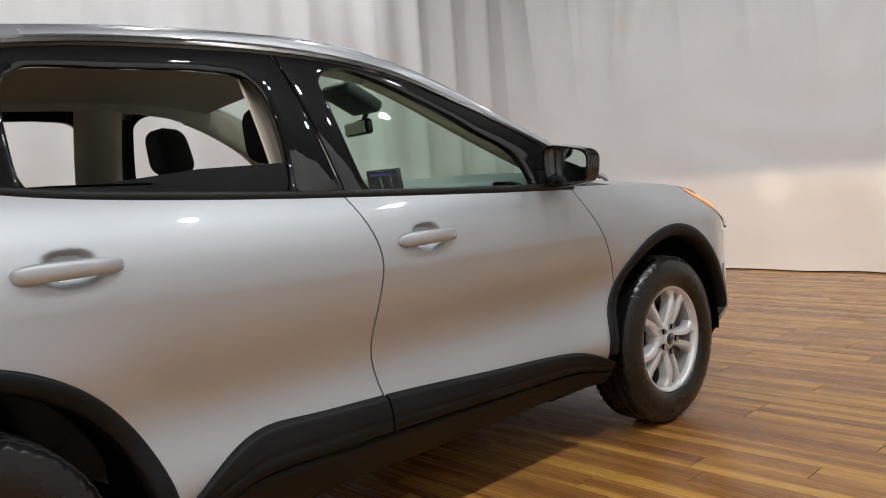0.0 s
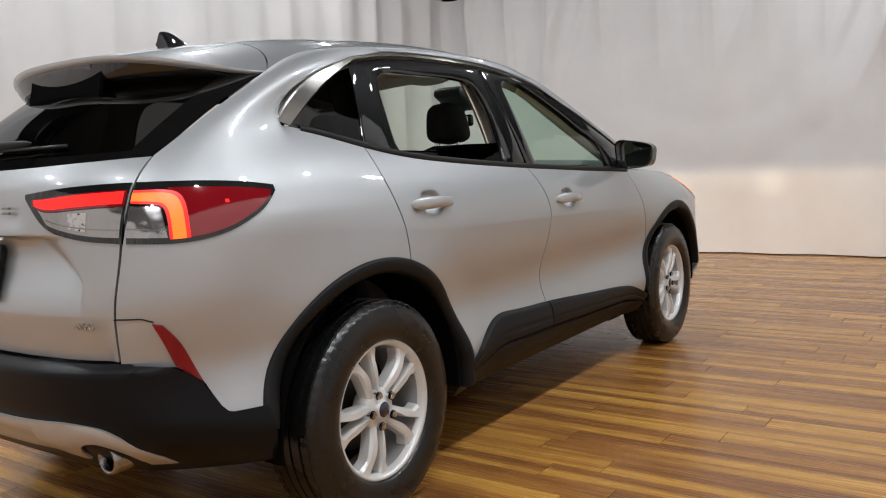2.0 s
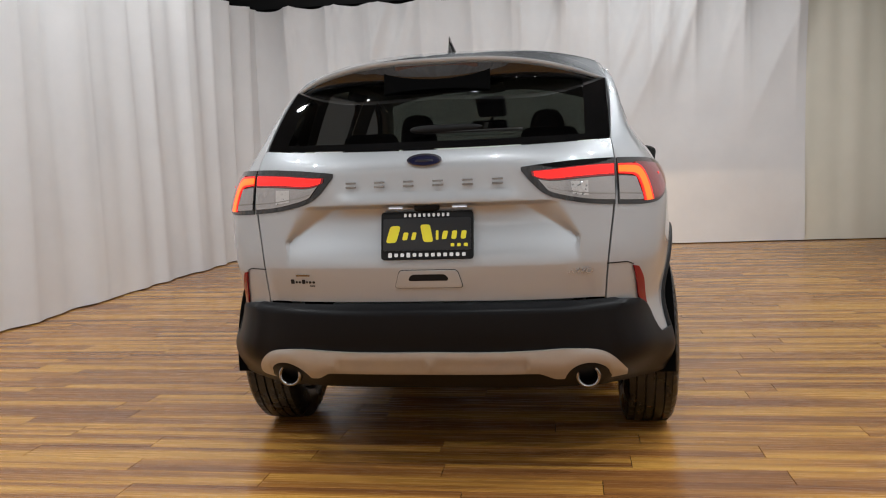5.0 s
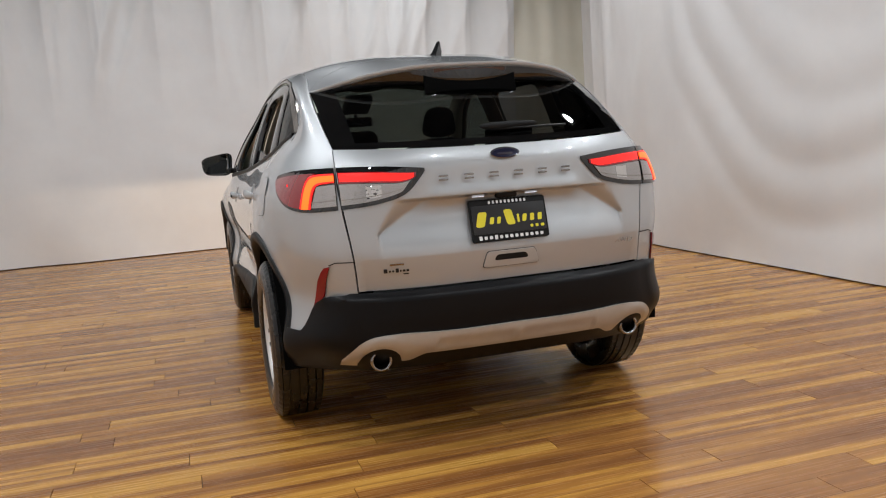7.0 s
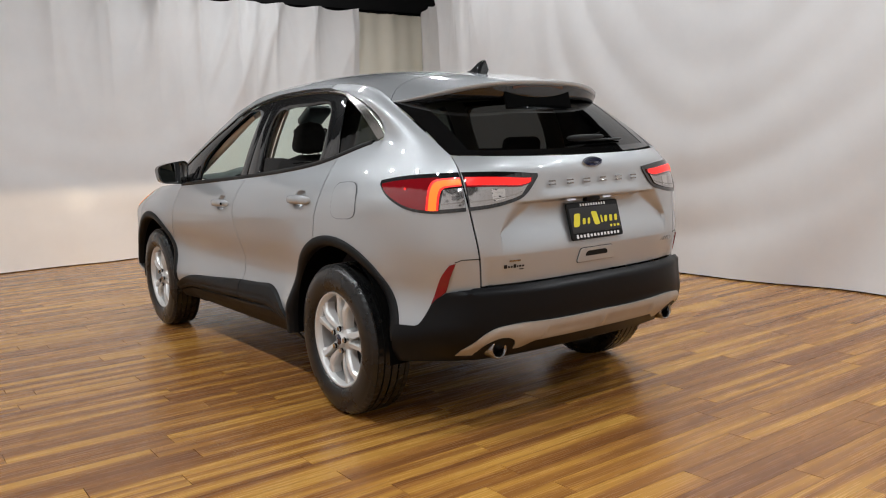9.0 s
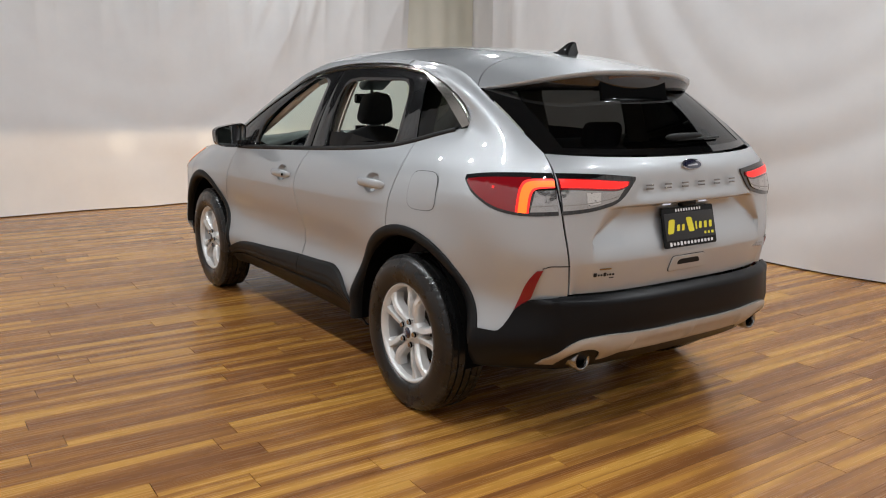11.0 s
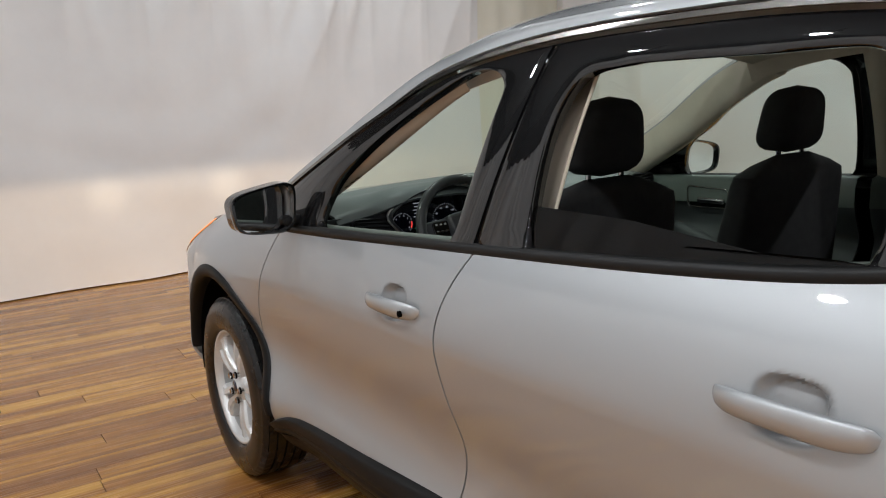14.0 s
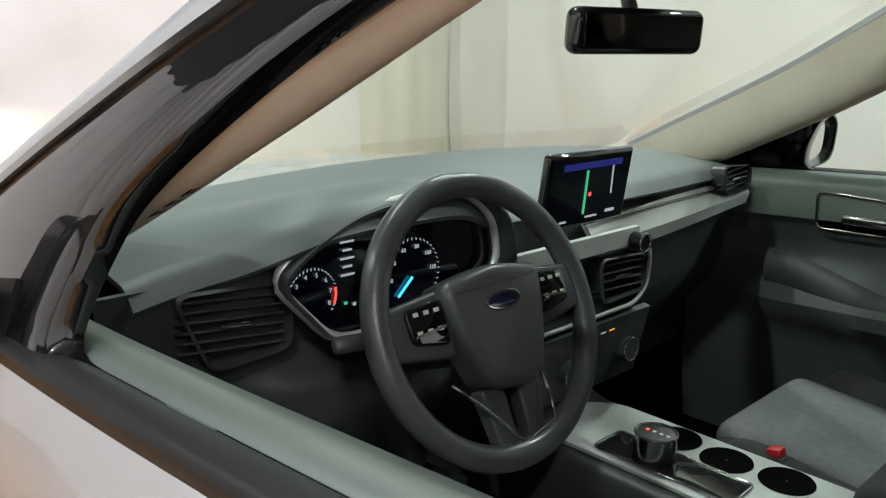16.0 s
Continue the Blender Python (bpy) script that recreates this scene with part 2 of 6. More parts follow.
def rod(bm, r1, r2, depth, m=None, segments=24):
    geom = bmesh.ops.create_cone(bm, cap_ends=True, segments=segments, radius1=r1, radius2=r2, depth=depth)["verts"]
    if m is not None:
        bmesh.ops.transform(bm, matrix=m, verts=geom)
    return geom


def lathe(profile, segments=64, axis="Y"):
    """Turns (radius, offset) pairs round an axis."""
    verts, faces, n = [], [], len(profile)
    for k in range(segments):
        c, s = math.cos(math.tau * k / segments), math.sin(math.tau * k / segments)
        for r, o in profile:
            verts.append((r * c, o, r * s) if axis == "Y" else (r * c, r * s, o))
    for k in range(segments):
        for j in range(n - 1):
            a, b = k * n + j, (k + 1) % segments * n + j
            faces.append((a, a + 1, b + 1, b))
    return verts, faces


def tube(points, radius, sides=8, closed=False):
    """Vertices and faces of a round bar along points."""
    pts, verts, faces = [Vector(p) for p in points], [], []
    n, up = len(pts), Vector((0.13, 0.21, 0.97))
    for i, p in enumerate(pts):
        a = pts[i - 1] if (i or closed) else p
        b = pts[(i + 1) % n] if (i < n - 1 or closed) else p
        d = (b - a).normalized()
        x = d.cross(up).normalized()
        y = d.cross(x)
        verts += [p + radius * (math.cos(math.tau * k / sides) * x + math.sin(math.tau * k / sides) * y) for k in range(sides)]
    for i in range(n if closed else n - 1):
        for k in range(sides):
            a, b, q = i * sides, (i + 1) % n * sides, (k + 1) % sides
            faces.append((a + k, a + q, b + q, b + k))
    if not closed:
        faces += [tuple(range(sides))[::-1], tuple(range((n - 1) * sides, n * sides))]
    return verts, faces


# ---- room ----
FRONT, BACK, TOP = 5.5, -7.6, 3.16


def fold(p, seeds, amount):
    return sum(a * amount * math.sin(k * p + f) for k, a, f in seeds)


def hooks(u, v, count):
    """Creases that fan out below the hooks along the top edge."""
    near = abs(u * count - round(u * count)) * 0.56
    fall = (1 - v) * TOP
    fan = math.exp(-((near / 0.035) ** 2)) + 0.7 * math.exp(-(((near - 0.30 * fall) / 0.04) ** 2))
    return 0.034 * fan * math.exp(-fall / 0.42) * (0.6 + 0.4 * math.sin(7.3 * round(u * count)))


def curtain(name, path, mat, relief, top=TOP, label="", cols=260, rows=56, hung=0):
    """A hung cloth along a plan curve path(u) -> (x, y, nx, ny), pushed by relief(u, v) along its normal."""
    def place(u, v):
        x, y, nx, ny = path(u)
        d = relief(u, v) + (hooks(u, v, hung) if hung else 0.0)
        sag = 0.035 * abs(math.sin(math.pi * u * (hung or 7.0))) * smooth((v - 0.8) / 0.2)
        return (x + nx * d, y + ny * d, 0.012 + (top - sag) * v)
    ob = mesh_object(name, *grid(cols, rows, place), mat)
    tagged(ob, label, "curtain", kind="structure")
    thick(ob, 0.004, 0.0, 80)
    return ob


def swag(u, v, cu, cv, width, count, depth):
    """Curved sagging folds below a point (cu, cv)."""
    a, b = (u - cu) / width, (cv - v) * 1.1
    r = math.hypot(a, b)
    r += 0.05 * math.sin(3.1 * a + 5 * b + 40 * cu) + 0.035 * math.sin(7.3 * a - 4 * b + 11 * cu)
    return depth * math.exp(-((r - 0.55) / 0.42) ** 2) * math.sin(count * r) * smooth((cv + 0.06 - v) * 6)


def drape(u, v, cu, wu, wv, depth, pitch=0.2):
    """U-shaped folds slung from the top edge: broad ridges, narrow valleys."""
    a, b = (u - cu) / wu, (1.0 - v) / wv
    r = math.hypot(a, b) + 0.035 * math.sin(2.3 * a + 3 * b) + 0.02 * math.sin(6.1 * a - 4.7 * b + 1.0)
    fall = smooth((r - 0.12) / 0.25) * (1 - smooth((r - 0.98) / 0.4))
    uneven = 0.65 + 0.35 * math.sin(5 * r + 1.7 * a + 2)
    return depth * fall * uneven * abs(math.sin(math.pi * r / pitch)) ** 1.5


def crease(p):
    """Soft ridges with narrow valleys."""
    return (1 - abs(math.sin(p))) ** 1.6


def front_relief(u, v):
    hang = smooth((v - 0.35) / 0.65)
    pleat = 0.105 * crease(38 * u + 0.6 * math.sin(9 * u)) * hang**1.5 + 0.065 * crease(23 * u + 1.2) * hang
    lean = 0.07 * crease(15 * (u + 0.20 * (1 - v)) + 0.5) * smooth((v - 0.30) / 0.45) * smooth((u - 0.35) * 4)
    wide = 0.03 * math.sin(9 * u + 2 * v) + drape(u, v, 0.48, 0.335, 0.70, 0.016) + swag(u, v, 0.70, 1.0, 0.18, 15, 0.010)
    low = 0.030 * math.sin(33 * u + 5 * v + 2 * math.sin(11 * u)) * (1 - smooth(v * 3.0))
    ridges = 0.0
    for u0, slope, deep in ((0.10, 0.05, 0.5), (0.19, 0.08, 0.8), (0.26, 0.10, 1.0), (0.30, 0.12, 0.7), (0.44, -0.04, 0.5), (0.60, 0.10, 0.6), (0.73, 0.14, 0.9), (0.78, 0.15, 1.0), (0.83, 0.16, 0.9), (0.90, 0.10, 0.6)):
        d = u - u0 + slope * (1 - v) + 0.006 * math.sin(9 * v + 30 * u0)
        ridges += 0.060 * deep * math.exp(-((d / 0.010) ** 2)) * smooth((v - 0.50) / 0.35)
    return pleat + lean + wide + low + ridges


def left_relief(u, v):
    wave = fold(u * 190, ((1.0, 0.5, 0.0), (0.61, 0.5, 1.1), (0.27, 0.6, 0.4)), 0.055)
    return wave * (0.45 + 0.55 * v) + 0.09 * crease(61 * u + 2 * math.sin(13 * u)) * (0.5 + 0.5 * v) + 0.04 * math.sin(11 * u + 1.5 * v)


def right_relief(u, v):
    big = drape(u, v, 0.55, 0.150, 0.78, 0.020, 0.19) + drape(u, v, 0.30, 0.13, 0.7, 0.022) + swag(u, v, 0.80, 0.92, 0.09, 12, 0.022)
    pleat = 0.09 * crease(62 * u + math.sin(17 * u)) * smooth((u - 0.80) / 0.14) * (0.3 + 0.7 * v)
    low = 0.035 * math.sin(47 * u + 9 * v + 2 * math.sin(15 * u)) * (1 - smooth(v * 2.2))
    return big + pleat + low + 0.04 * math.sin(8 * u + 1.4 * v)


right_plan = spline([(BACK, -3.62), (-4.0, -3.52), (-1.7, -3.41), (0.4, -3.24), (2.0, -3.30), (3.6, -3.72), (FRONT + 0.05, -4.46)])
curtain("wall_front", lambda u: (FRONT, lerp(3.56, -3.32, u), -1, 0), CLOTH, front_relief, label="white cloth backdrop hung in loose folds above the floor", cols=420, rows=72, hung=12)
curtain("wall_front_cream", lambda u: (FRONT + 0.03, lerp(-3.27, -4.52, u), -1, 0), CREAM, lambda u, v: fold(u * 14, ((1.0, 0.6, 0.3), (1.9, 0.4, 1.0)), 0.03) * (0.3 + 0.7 * v), label="cream cloth backdrop panel hung beside the white one", cols=60)
curtain("wall_left", lambda u: (lerp(BACK, FRONT - 0.03, u), 3.68 - 0.16 * smooth((u - 0.72) / 0.28), 0, -1), CLOTH, left_relief, label="white cloth backdrop hung in many vertical pleats", cols=420)
curtain("wall_right", lambda u: (lerp(BACK, FRONT, u), right_plan(lerp(BACK, FRONT, u)), 0, 1), CLOTH, right_relief, label="white cloth backdrop sagging in wide curved swags", cols=520, rows=72, hung=23)
curtain("wall_back", lambda u: (BACK + 0.03, lerp(-3.66, 3.7, u), 1, 0), CLOTH, left_relief, label="white cloth backdrop closing the hall", cols=160, rows=20)

# dark upper walls and the ceiling over the cloth
HIGH = 4.7
shell_v = [(x, y, z) for z in (2.6, HIGH) for x, y in ((BACK - 0.4, -5.2), (FRONT + 0.5, -5.2), (FRONT + 0.5, 4.4), (BACK - 0.4, 4.4))]
for i, side in enumerate(("right", "front", "left", "back")):
    a, b = i, (i + 1) % 4
    ob = mesh_object("upper_wall_" + side, [shell_v[a], shell_v[b], shell_v[b + 4], shell_v[a + 4]], [(0, 1, 2, 3)], CEILING, flat=True)
    thick(tagged(ob, "dark painted hall wall above the cloth", "wall", kind="structure"), 0.12, 0.0)
ob = mesh_object("ceiling", shell_v[4:], [(0, 1, 2, 3)], GREY_CEILING, flat=True)
thick(tagged(ob, "plain grey hall ceiling out of the light", "ceiling", kind="structure"), 0.12, 0.0)

# rail that carries the cloth
bm = bmesh.new()
for a, b in (((FRONT + 0.02, 3.6, TOP), (FRONT + 0.02, -4.5, TOP)), ((BACK, 3.7, TOP), (FRONT, 3.6, TOP))):
    v, f = tube([a, b], 0.018, 10)
    vs = [bm.verts.new(p) for p in v]
    for q in f:
        bm.faces.new([vs[k] for k in q])
tagged(part("curtain_rail", bm, DARK), "dark steel pipe carrying the cloth backdrop", "rail", kind="structure")


def ceiling_lamp(x, y):
    lampshade = new("ceiling_lamp")
    lampshade.location = (x, y, LAMP_Z)
    tagged(lampshade, "round white high ceiling lamp, switched on", "lamp", "ceiling lamps")
    v, f = lathe([(0.02, 0.22), (0.06, 0.21), (0.09, 0.12), (0.125, 0.0), (0.118, 0.0), (0.085, 0.11), (0.02, 0.16)], 32, "Z")
    mesh_object("housing", v, f, BLACK, lampshade)
    v, f = lathe([(0.002, -0.030), (0.05, -0.028), (0.085, -0.022)], 32, "Z")
    mesh_object("diffuser", v, f, LAMP_GLOW, lampshade)
    bm = bmesh.new()
    rod(bm, 0.012, 0.012, HIGH - LAMP_Z - 0.2, pose(0, 0, 0.2 + (HIGH - LAMP_Z - 0.2) / 2))
    part("stem", bm, BLACK, lampshade)


# the added fill lamp gets a shade like the others
for lx, ly in LAMPS:
    ceiling_lamp(lx, ly)


# ---- car: the body's shape as functions of length x (ahead), height z ----
AXLE, HUB_Z = 1.355, 0.355
ARCH_R = 0.488
belt = spline([(-2.05, 1.262), (-1.8, 1.283), (-1.56, 1.272), (-1.2, 1.192), (-0.81, 1.141), (-0.2, 1.098), (0.68, 1.052), (1.1, 1.032), (1.5, 1.008), (1.85, 0.955), (2.05, 0.90)])
belt_y = spline([(-2.05, 0.60), (-1.72, 0.645), (-1.55, 0.69), (-1.2, 0.762), (-0.8, 0.795), (-0.2, 0.807), (0.2, 0.826), (0.68, 0.845), (1.1, 0.828), (1.6, 0.765), (2.0, 0.68)])
widest = spline([(-2.1, 0.79), (-1.72, 0.845), (-1.45, 0.868), (-1.2, 0.880), (-0.6, 0.888), (0.3, 0.889), (1.0, 0.890), (1.4, 0.888), (1.75, 0.872), (2.1, 0.842)])
under = spline([(0.24, -0.11), (0.34, -0.045), (0.43, -0.010), (0.50, -0.024), (0.57, -0.044), (0.65, -0.045), (0.75, -0.018), (0.88, 0.0)])


def side_y(x, z):
    """Half width of the lower body."""
    b = belt(x)
    h = z if z < 0.7 else 0.7 + (z - 0.7) * 0.4 / (b - 0.7)
    w = widest(x)
    tuck = under(h) * (1 - 0.85 * smooth((x - 1.15) / 0.4) * smooth((z - 0.36) / 0.08))
    y = w + tuck if h < 0.88 else w - (w - belt_y(x)) * (min(h, 1.12) - 0.88) ** 1.9 / 0.22**1.9
    for cx in (-AXLE, AXLE):
        r = math.hypot(x - cx, z - HUB_Z)
        y += 0.026 * math.exp(-(((r - 0.44) / 0.13) ** 2))
    return y


REAR0, FRONT0 = -1.55, 1.62
rear_x = spline([(0.30, -2.06), (0.38, -2.115), (0.46, -2.15), (0.56, -2.168), (0.66, -2.168), (0.78, -2.172), (0.90, -2.165), (1.0, -2.165), (1.08, -2.162), (1.14, -2.15), (1.20, -2.105), (1.30, -2.03)])
front_x = spline([(0.28, 2.10), (0.40, 2.18), (0.55, 2.22), (0.72, 2.22), (0.86, 2.17), (0.95, 2.08), (1.02, 1.95)])


def corner_power(z):
    return lerp(5.2, 4.0, smooth((z - 0.78) / 0.3))


def corner(X, z, back=0.0):
    """A point of the rear corner; X from 0 (side) towards 1 (middle of the tail)."""
    x = REAR0 - (REAR0 - rear_x(z) + back) * X
    return (x, side_y(x, z) * max(0.0, 1 - X ** corner_power(z)) ** (1 / 3.2), z)


def tail_x(y, z, back=0.0):
    """The tail surface over y."""
    x, xc = rear_x(z), rear_x(z) - back
    for _ in range(4):
        f = min(abs(y) / max(side_y(x, z), 0.05), 0.999)
        x = REAR0 - (REAR0 - xc) * (1 - f**3.2) ** (1 / corner_power(z))
    return x


def corner_at(y, z):
    """X at which the corner reaches y."""
    return (REAR0 - tail_x(y, z)) / (REAR0 - rear_x(z))


def nose(X, z, out=0.0):
    x = FRONT0 + (front_x(z) - FRONT0 + out) * X
    flare = 0.018 * smooth((X - 0.02) / 0.25) * smooth((1.0 - z) / 0.22) * (1 - X)
    return (x, (side_y(x, z) + flare) * max(0.0, 1 - X**3.9) ** (1 / 2.6), z)


# greenhouse
rail_z = spline([(-1.30, 1.478), (-1.05, 1.522), (-0.65, 1.541), (-0.33, 1.535), (0.10, 1.472), (0.36, 1.385), (0.56, 1.290), (0.88, 1.135), (1.06, 1.045)])


def glass_y(x, z):
    b = belt(x)
    s = (z - b) / 0.42
    return belt_y(x) - (0.40 + 0.07 * smooth((x + 0.1) / 0.5)) * (z - b) + 0.014 * math.sin(math.pi * min(max(s, 0), 1))


def rail(x):
    return (x, glass_y(x, rail_z(x)), rail_z(x))


door_front_x = spline([(0.30, 0.985), (0.51, 0.985), (0.73, 0.945), (0.90, 0.86), (1.02, 0.775), (1.08, 0.735)])
door_mid_x = spline([(0.30, -0.205), (0.49, -0.21), (0.65, -0.228), (0.80, -0.205), (0.90, -0.188), (0.985, -0.20), (1.05, -0.225), (1.12, -0.262)])
door_rear_x = spline([(0.70, -1.205), (0.83, -1.208), (0.90, -1.212), (1.03, -1.238), (1.16, -1.252), (1.22, -1.250)])


def sill_z(x):
    """Lower edge of the painted doors: cladding between the arches, then the arch rims."""
    z = sill_line(x)
    for cx in (-AXLE, AXLE):
        d = abs(x - cx)
        if d < ARCH_R:
            z = max(z, HUB_Z + math.sqrt(ARCH_R**2 - d * d))
    return z


sill_line = spline([(-0.95, 0.36), (-0.86, 0.40), (-0.78, 0.45), (-0.62, 0.522), (-0.5, 0.522), (-0.2, 0.507), (0.3, 0.472), (0.62, 0.447), (0.74, 0.425), (0.9, 0.36)])

car = new("suv_car")
tagged(car, "silver compact SUV with black cladding parked on the wood floor", "car")


def mirrored(verts, s):
    return [(v[0], v[1] * s, v[2]) for v in verts]


def sheet(name, nu, nv, place, mat, s=1, parent=car, label="", depth=0.012, offset=-1.0, angle=40, flip=False):
    v, f = grid(nu, nv, place)
    v = mirrored(v, s)
    ob = mesh_object(name, v, f, mat, parent, label, flip=faces_in(v, f) != flip)
    return thick(ob, depth, offset, angle) if depth else ob


def faces_in(verts, faces):
    """Whether a sheet's faces look towards the car's middle line."""
    score = 0.0
    for q in faces[:: max(1, len(faces) // 60)]:
        a, b, c = (Vector(verts[k]) for k in (q[0], q[1], q[2]))
        n = (b - a).cross(c - a)
        mid = (a + c) / 2
        score += n.dot(mid - Vector((min(max(mid.x, -1.3), 1.3), 0, 0.72)))
    return score < 0


def door_panel(name, xa, xb, s, n, label):
    def place(u, v):
        x = lerp(xa(0.6), xb(0.6), u)
        for _ in range(12):
            z = lerp(sill_z(x), belt(x), v)
            x += 0.5 * (lerp(xa(z), xb(z), u) - x)
        z = lerp(sill_z(x), belt(x), v)
        y = side_y(x, z)
        for hx, hz in HANDLES:
            r = (abs((x - hx) / 0.060) ** 3 + abs((z - hz - 0.003) / 0.043) ** 3) ** (1 / 3)
            y -= 0.027 * smooth((1 - r) * 2.6) if r < 1 else 0.0
        return (x, y, z)
    return sheet(name, n, 110, place, PAINT, s, label=label)


GAP = 0.0028
HANDLES = ((0.005, 0.948), (-1.035, 0.998))


def side_panels(s):
    front = door_panel("front_door", lambda z: door_front_x(z) - GAP, lambda z: door_mid_x(z) + GAP, s, 170, "silver front door, window lowered" if s > 0 else "silver front door, window closed")
    rear = door_panel("rear_door", lambda z: door_mid_x(z) - GAP, lambda z: door_rear_x(z) + GAP, s, 150, "silver rear door, window half lowered")

    def fender(u, v):
        x = lerp(door_front_x(0.7), 1.86, u)
        for _ in range(12):
            z = lerp(fender_low(x), belt(x), v)
            x += 0.5 * (lerp(door_front_x(z) + GAP, 1.86, u) - x)
        z = lerp(fender_low(x), belt(x), v)
        return corner_front(x, z)
    sheet("front_fender", 90, 40, fender, PAINT, s)

    # quarter panel: side, round the corner to the tail gate, and up the rear pillar
    n1, n2, m = 34, 44, 44
    rows = []
    for i in range(n1 + n2 + 1):
        col = []
        for j in range(m + 1):
            v = j / m
            if i <= n1:
                t = i / n1
                x = lerp(-1.2, REAR0, t)
                for _ in range(12):
                    z = lerp(sill_z(x), belt(x), v)
                    x += 0.5 * (lerp(door_rear_x(z) - GAP, REAR0, t) - x)
                z = lerp(sill_z(x), belt(x), v)
                col.append((x, side_y(x, z), z))
            else:
                t = (i - n1) / n2
                z = 1.0
                for _ in range(4):
                    X = t * corner_at(gate_y(z) + GAP, z)
                    z = lerp(quarter_low(X), quarter_top(t), v)
                X = t * corner_at(gate_y(z) + GAP, z)
                col.append(corner(X, z))
        rows.append(col)
    verts = [p for col in rows for p in col]
    faces = [(i * (m + 1) + j, (i + 1) * (m + 1) + j, (i + 1) * (m + 1) + j + 1, i * (m + 1) + j + 1) for i in range(n1 + n2) for j in range(m)]
    bottom = [Vector(rows[n1 + k][m]) for k in range(n2 + 1)]
    inner = [Vector(p) for p in pillar_front(bottom[0])]
    outer = [Vector(p) for p in pillar_back(bottom[-1])]
    k2 = len(inner) - 1
    base = len(verts)
    for j in range(k2 + 1):
        b = j / k2
        for i in range(n2 + 1):
            a = i / n2
            bulge = bottom[i] - bottom[0] * (1 - a) - bottom[-1] * a
            p = inner[j] * (1 - a) + outer[j] * a + bulge * (1 - b) ** 2.2
            bow = 0.008 * math.sin(math.pi * a) * math.sin(math.pi * min(1, b * 1.25)) ** 1.0
            verts.append((p.x, p.y + bow * 0.8, p.z + bow * 0.4))
    for j in range(k2):
        for i in range(n2):
            q = base + j * (n2 + 1) + i
            faces.append((q, q + 1, q + n2 + 2, q + n2 + 1))
    data_v = mirrored(verts, s)
    bm = bmesh.new()
    vs = [bm.verts.new(p) for p in data_v]
    for f in faces:
        try:
            bm.faces.new([vs[k] for k in f])
        except ValueError:
            pass
    bmesh.ops.remove_doubles(bm, verts=bm.verts, dist=0.0006)
    for _ in range(60):
        inside = [v for v in bm.verts if not v.is_boundary and v.co.z > 1.02 + 0.12 * smooth((v.co.x + 1.4) * 4) and v.co.x < -1.06]
        bmesh.ops.smooth_vert(bm, verts=inside, factor=0.5, use_axis_x=True, use_axis_y=True, use_axis_z=True)
    bmesh.ops.recalc_face_normals(bm, faces=bm.faces)
    if sum(f.normal.y * s for f in bm.faces) < 0:
        bmesh.ops.reverse_faces(bm, faces=bm.faces)
    ob = part("quarter_panel", bm, PAINT, car, smooth_angle=180)
    thick(ob, 0.012)
    return front, rear


def corner_front(x, z):
    X = max(0.0, (x - FRONT0) / (front_x(z) - FRONT0))
    return nose(min(X, 0.97), z) if X > 0 else (x, side_y(x, z), z)


def fender_low(x):
    d = abs(x - AXLE)
    if x > 1.80:
        return max(HUB_Z + math.sqrt(max(ARCH_R**2 - d * d, 0)), 0.62)
    z = 0.42
    return max(z, HUB_Z + math.sqrt(max(ARCH_R**2 - d * d, 0)))


gate_y = spline([(0.60, 0.590), (0.66, 0.594), (0.80, 0.606), (0.97, 0.628), (1.10, 0.634), (1.20, 0.622), (1.30, 0.60)])
low_points = ((0.0, 0.493), (0.585, 0.493), (0.603, 0.503), (0.642, 0.580), (0.672, 0.608), (0.737, 0.634), (0.82, 0.641), (1.0, 0.646))


def quarter_low(X):
    x = REAR0 - 0.635 * X
    d = abs(x + AXLE)
    return max(HUB_Z + math.sqrt(max(ARCH_R**2 - d * d, 0)), float(np.interp(X, *zip(*low_points))))


def quarter_top(t):
    return lerp(1.275, 1.192, smooth(t) * 0.6 + 0.4 * t)


def along(points, n):
    """n + 1 points evenly along a smooth curve through points."""
    cs = [spline([(i, p[k]) for i, p in enumerate(points)]) for k in range(3)]
    fine = [Vector([c(t * (len(points) - 1) / 400) for c in cs]) for t in range(401)]
    run = np.r_[0, np.cumsum([(b - a).length for a, b in zip(fine, fine[1:])])]
    return [fine[int(np.searchsorted(run, run[-1] * i / n))] if 0 < i < n else fine[0 if i == 0 else -1] for i in range(n + 1)]


PILLAR_N = 34


def pillar_front(start):
    """Rear and upper edge of the side windows, from the tip forward."""
    p = [(x, glass_y(x, z) + 0.004, z) for x, z in ((-1.555, 1.318), (-1.47, 1.392), (-1.36, 1.447), (-1.2, 1.496), (-1.0, rail_z(-1.0) + 0.012))]
    return along([tuple(start)] + p, PILLAR_N)


SPOILER_TIP = (-1.545, 0.630, 1.438)


def pillar_back(start):
    return along([tuple(start), (-1.76, 0.636, 1.316), SPOILER_TIP, (-1.33, 0.606, 1.520), (-1.0, 0.602, 1.560)], PILLAR_N)


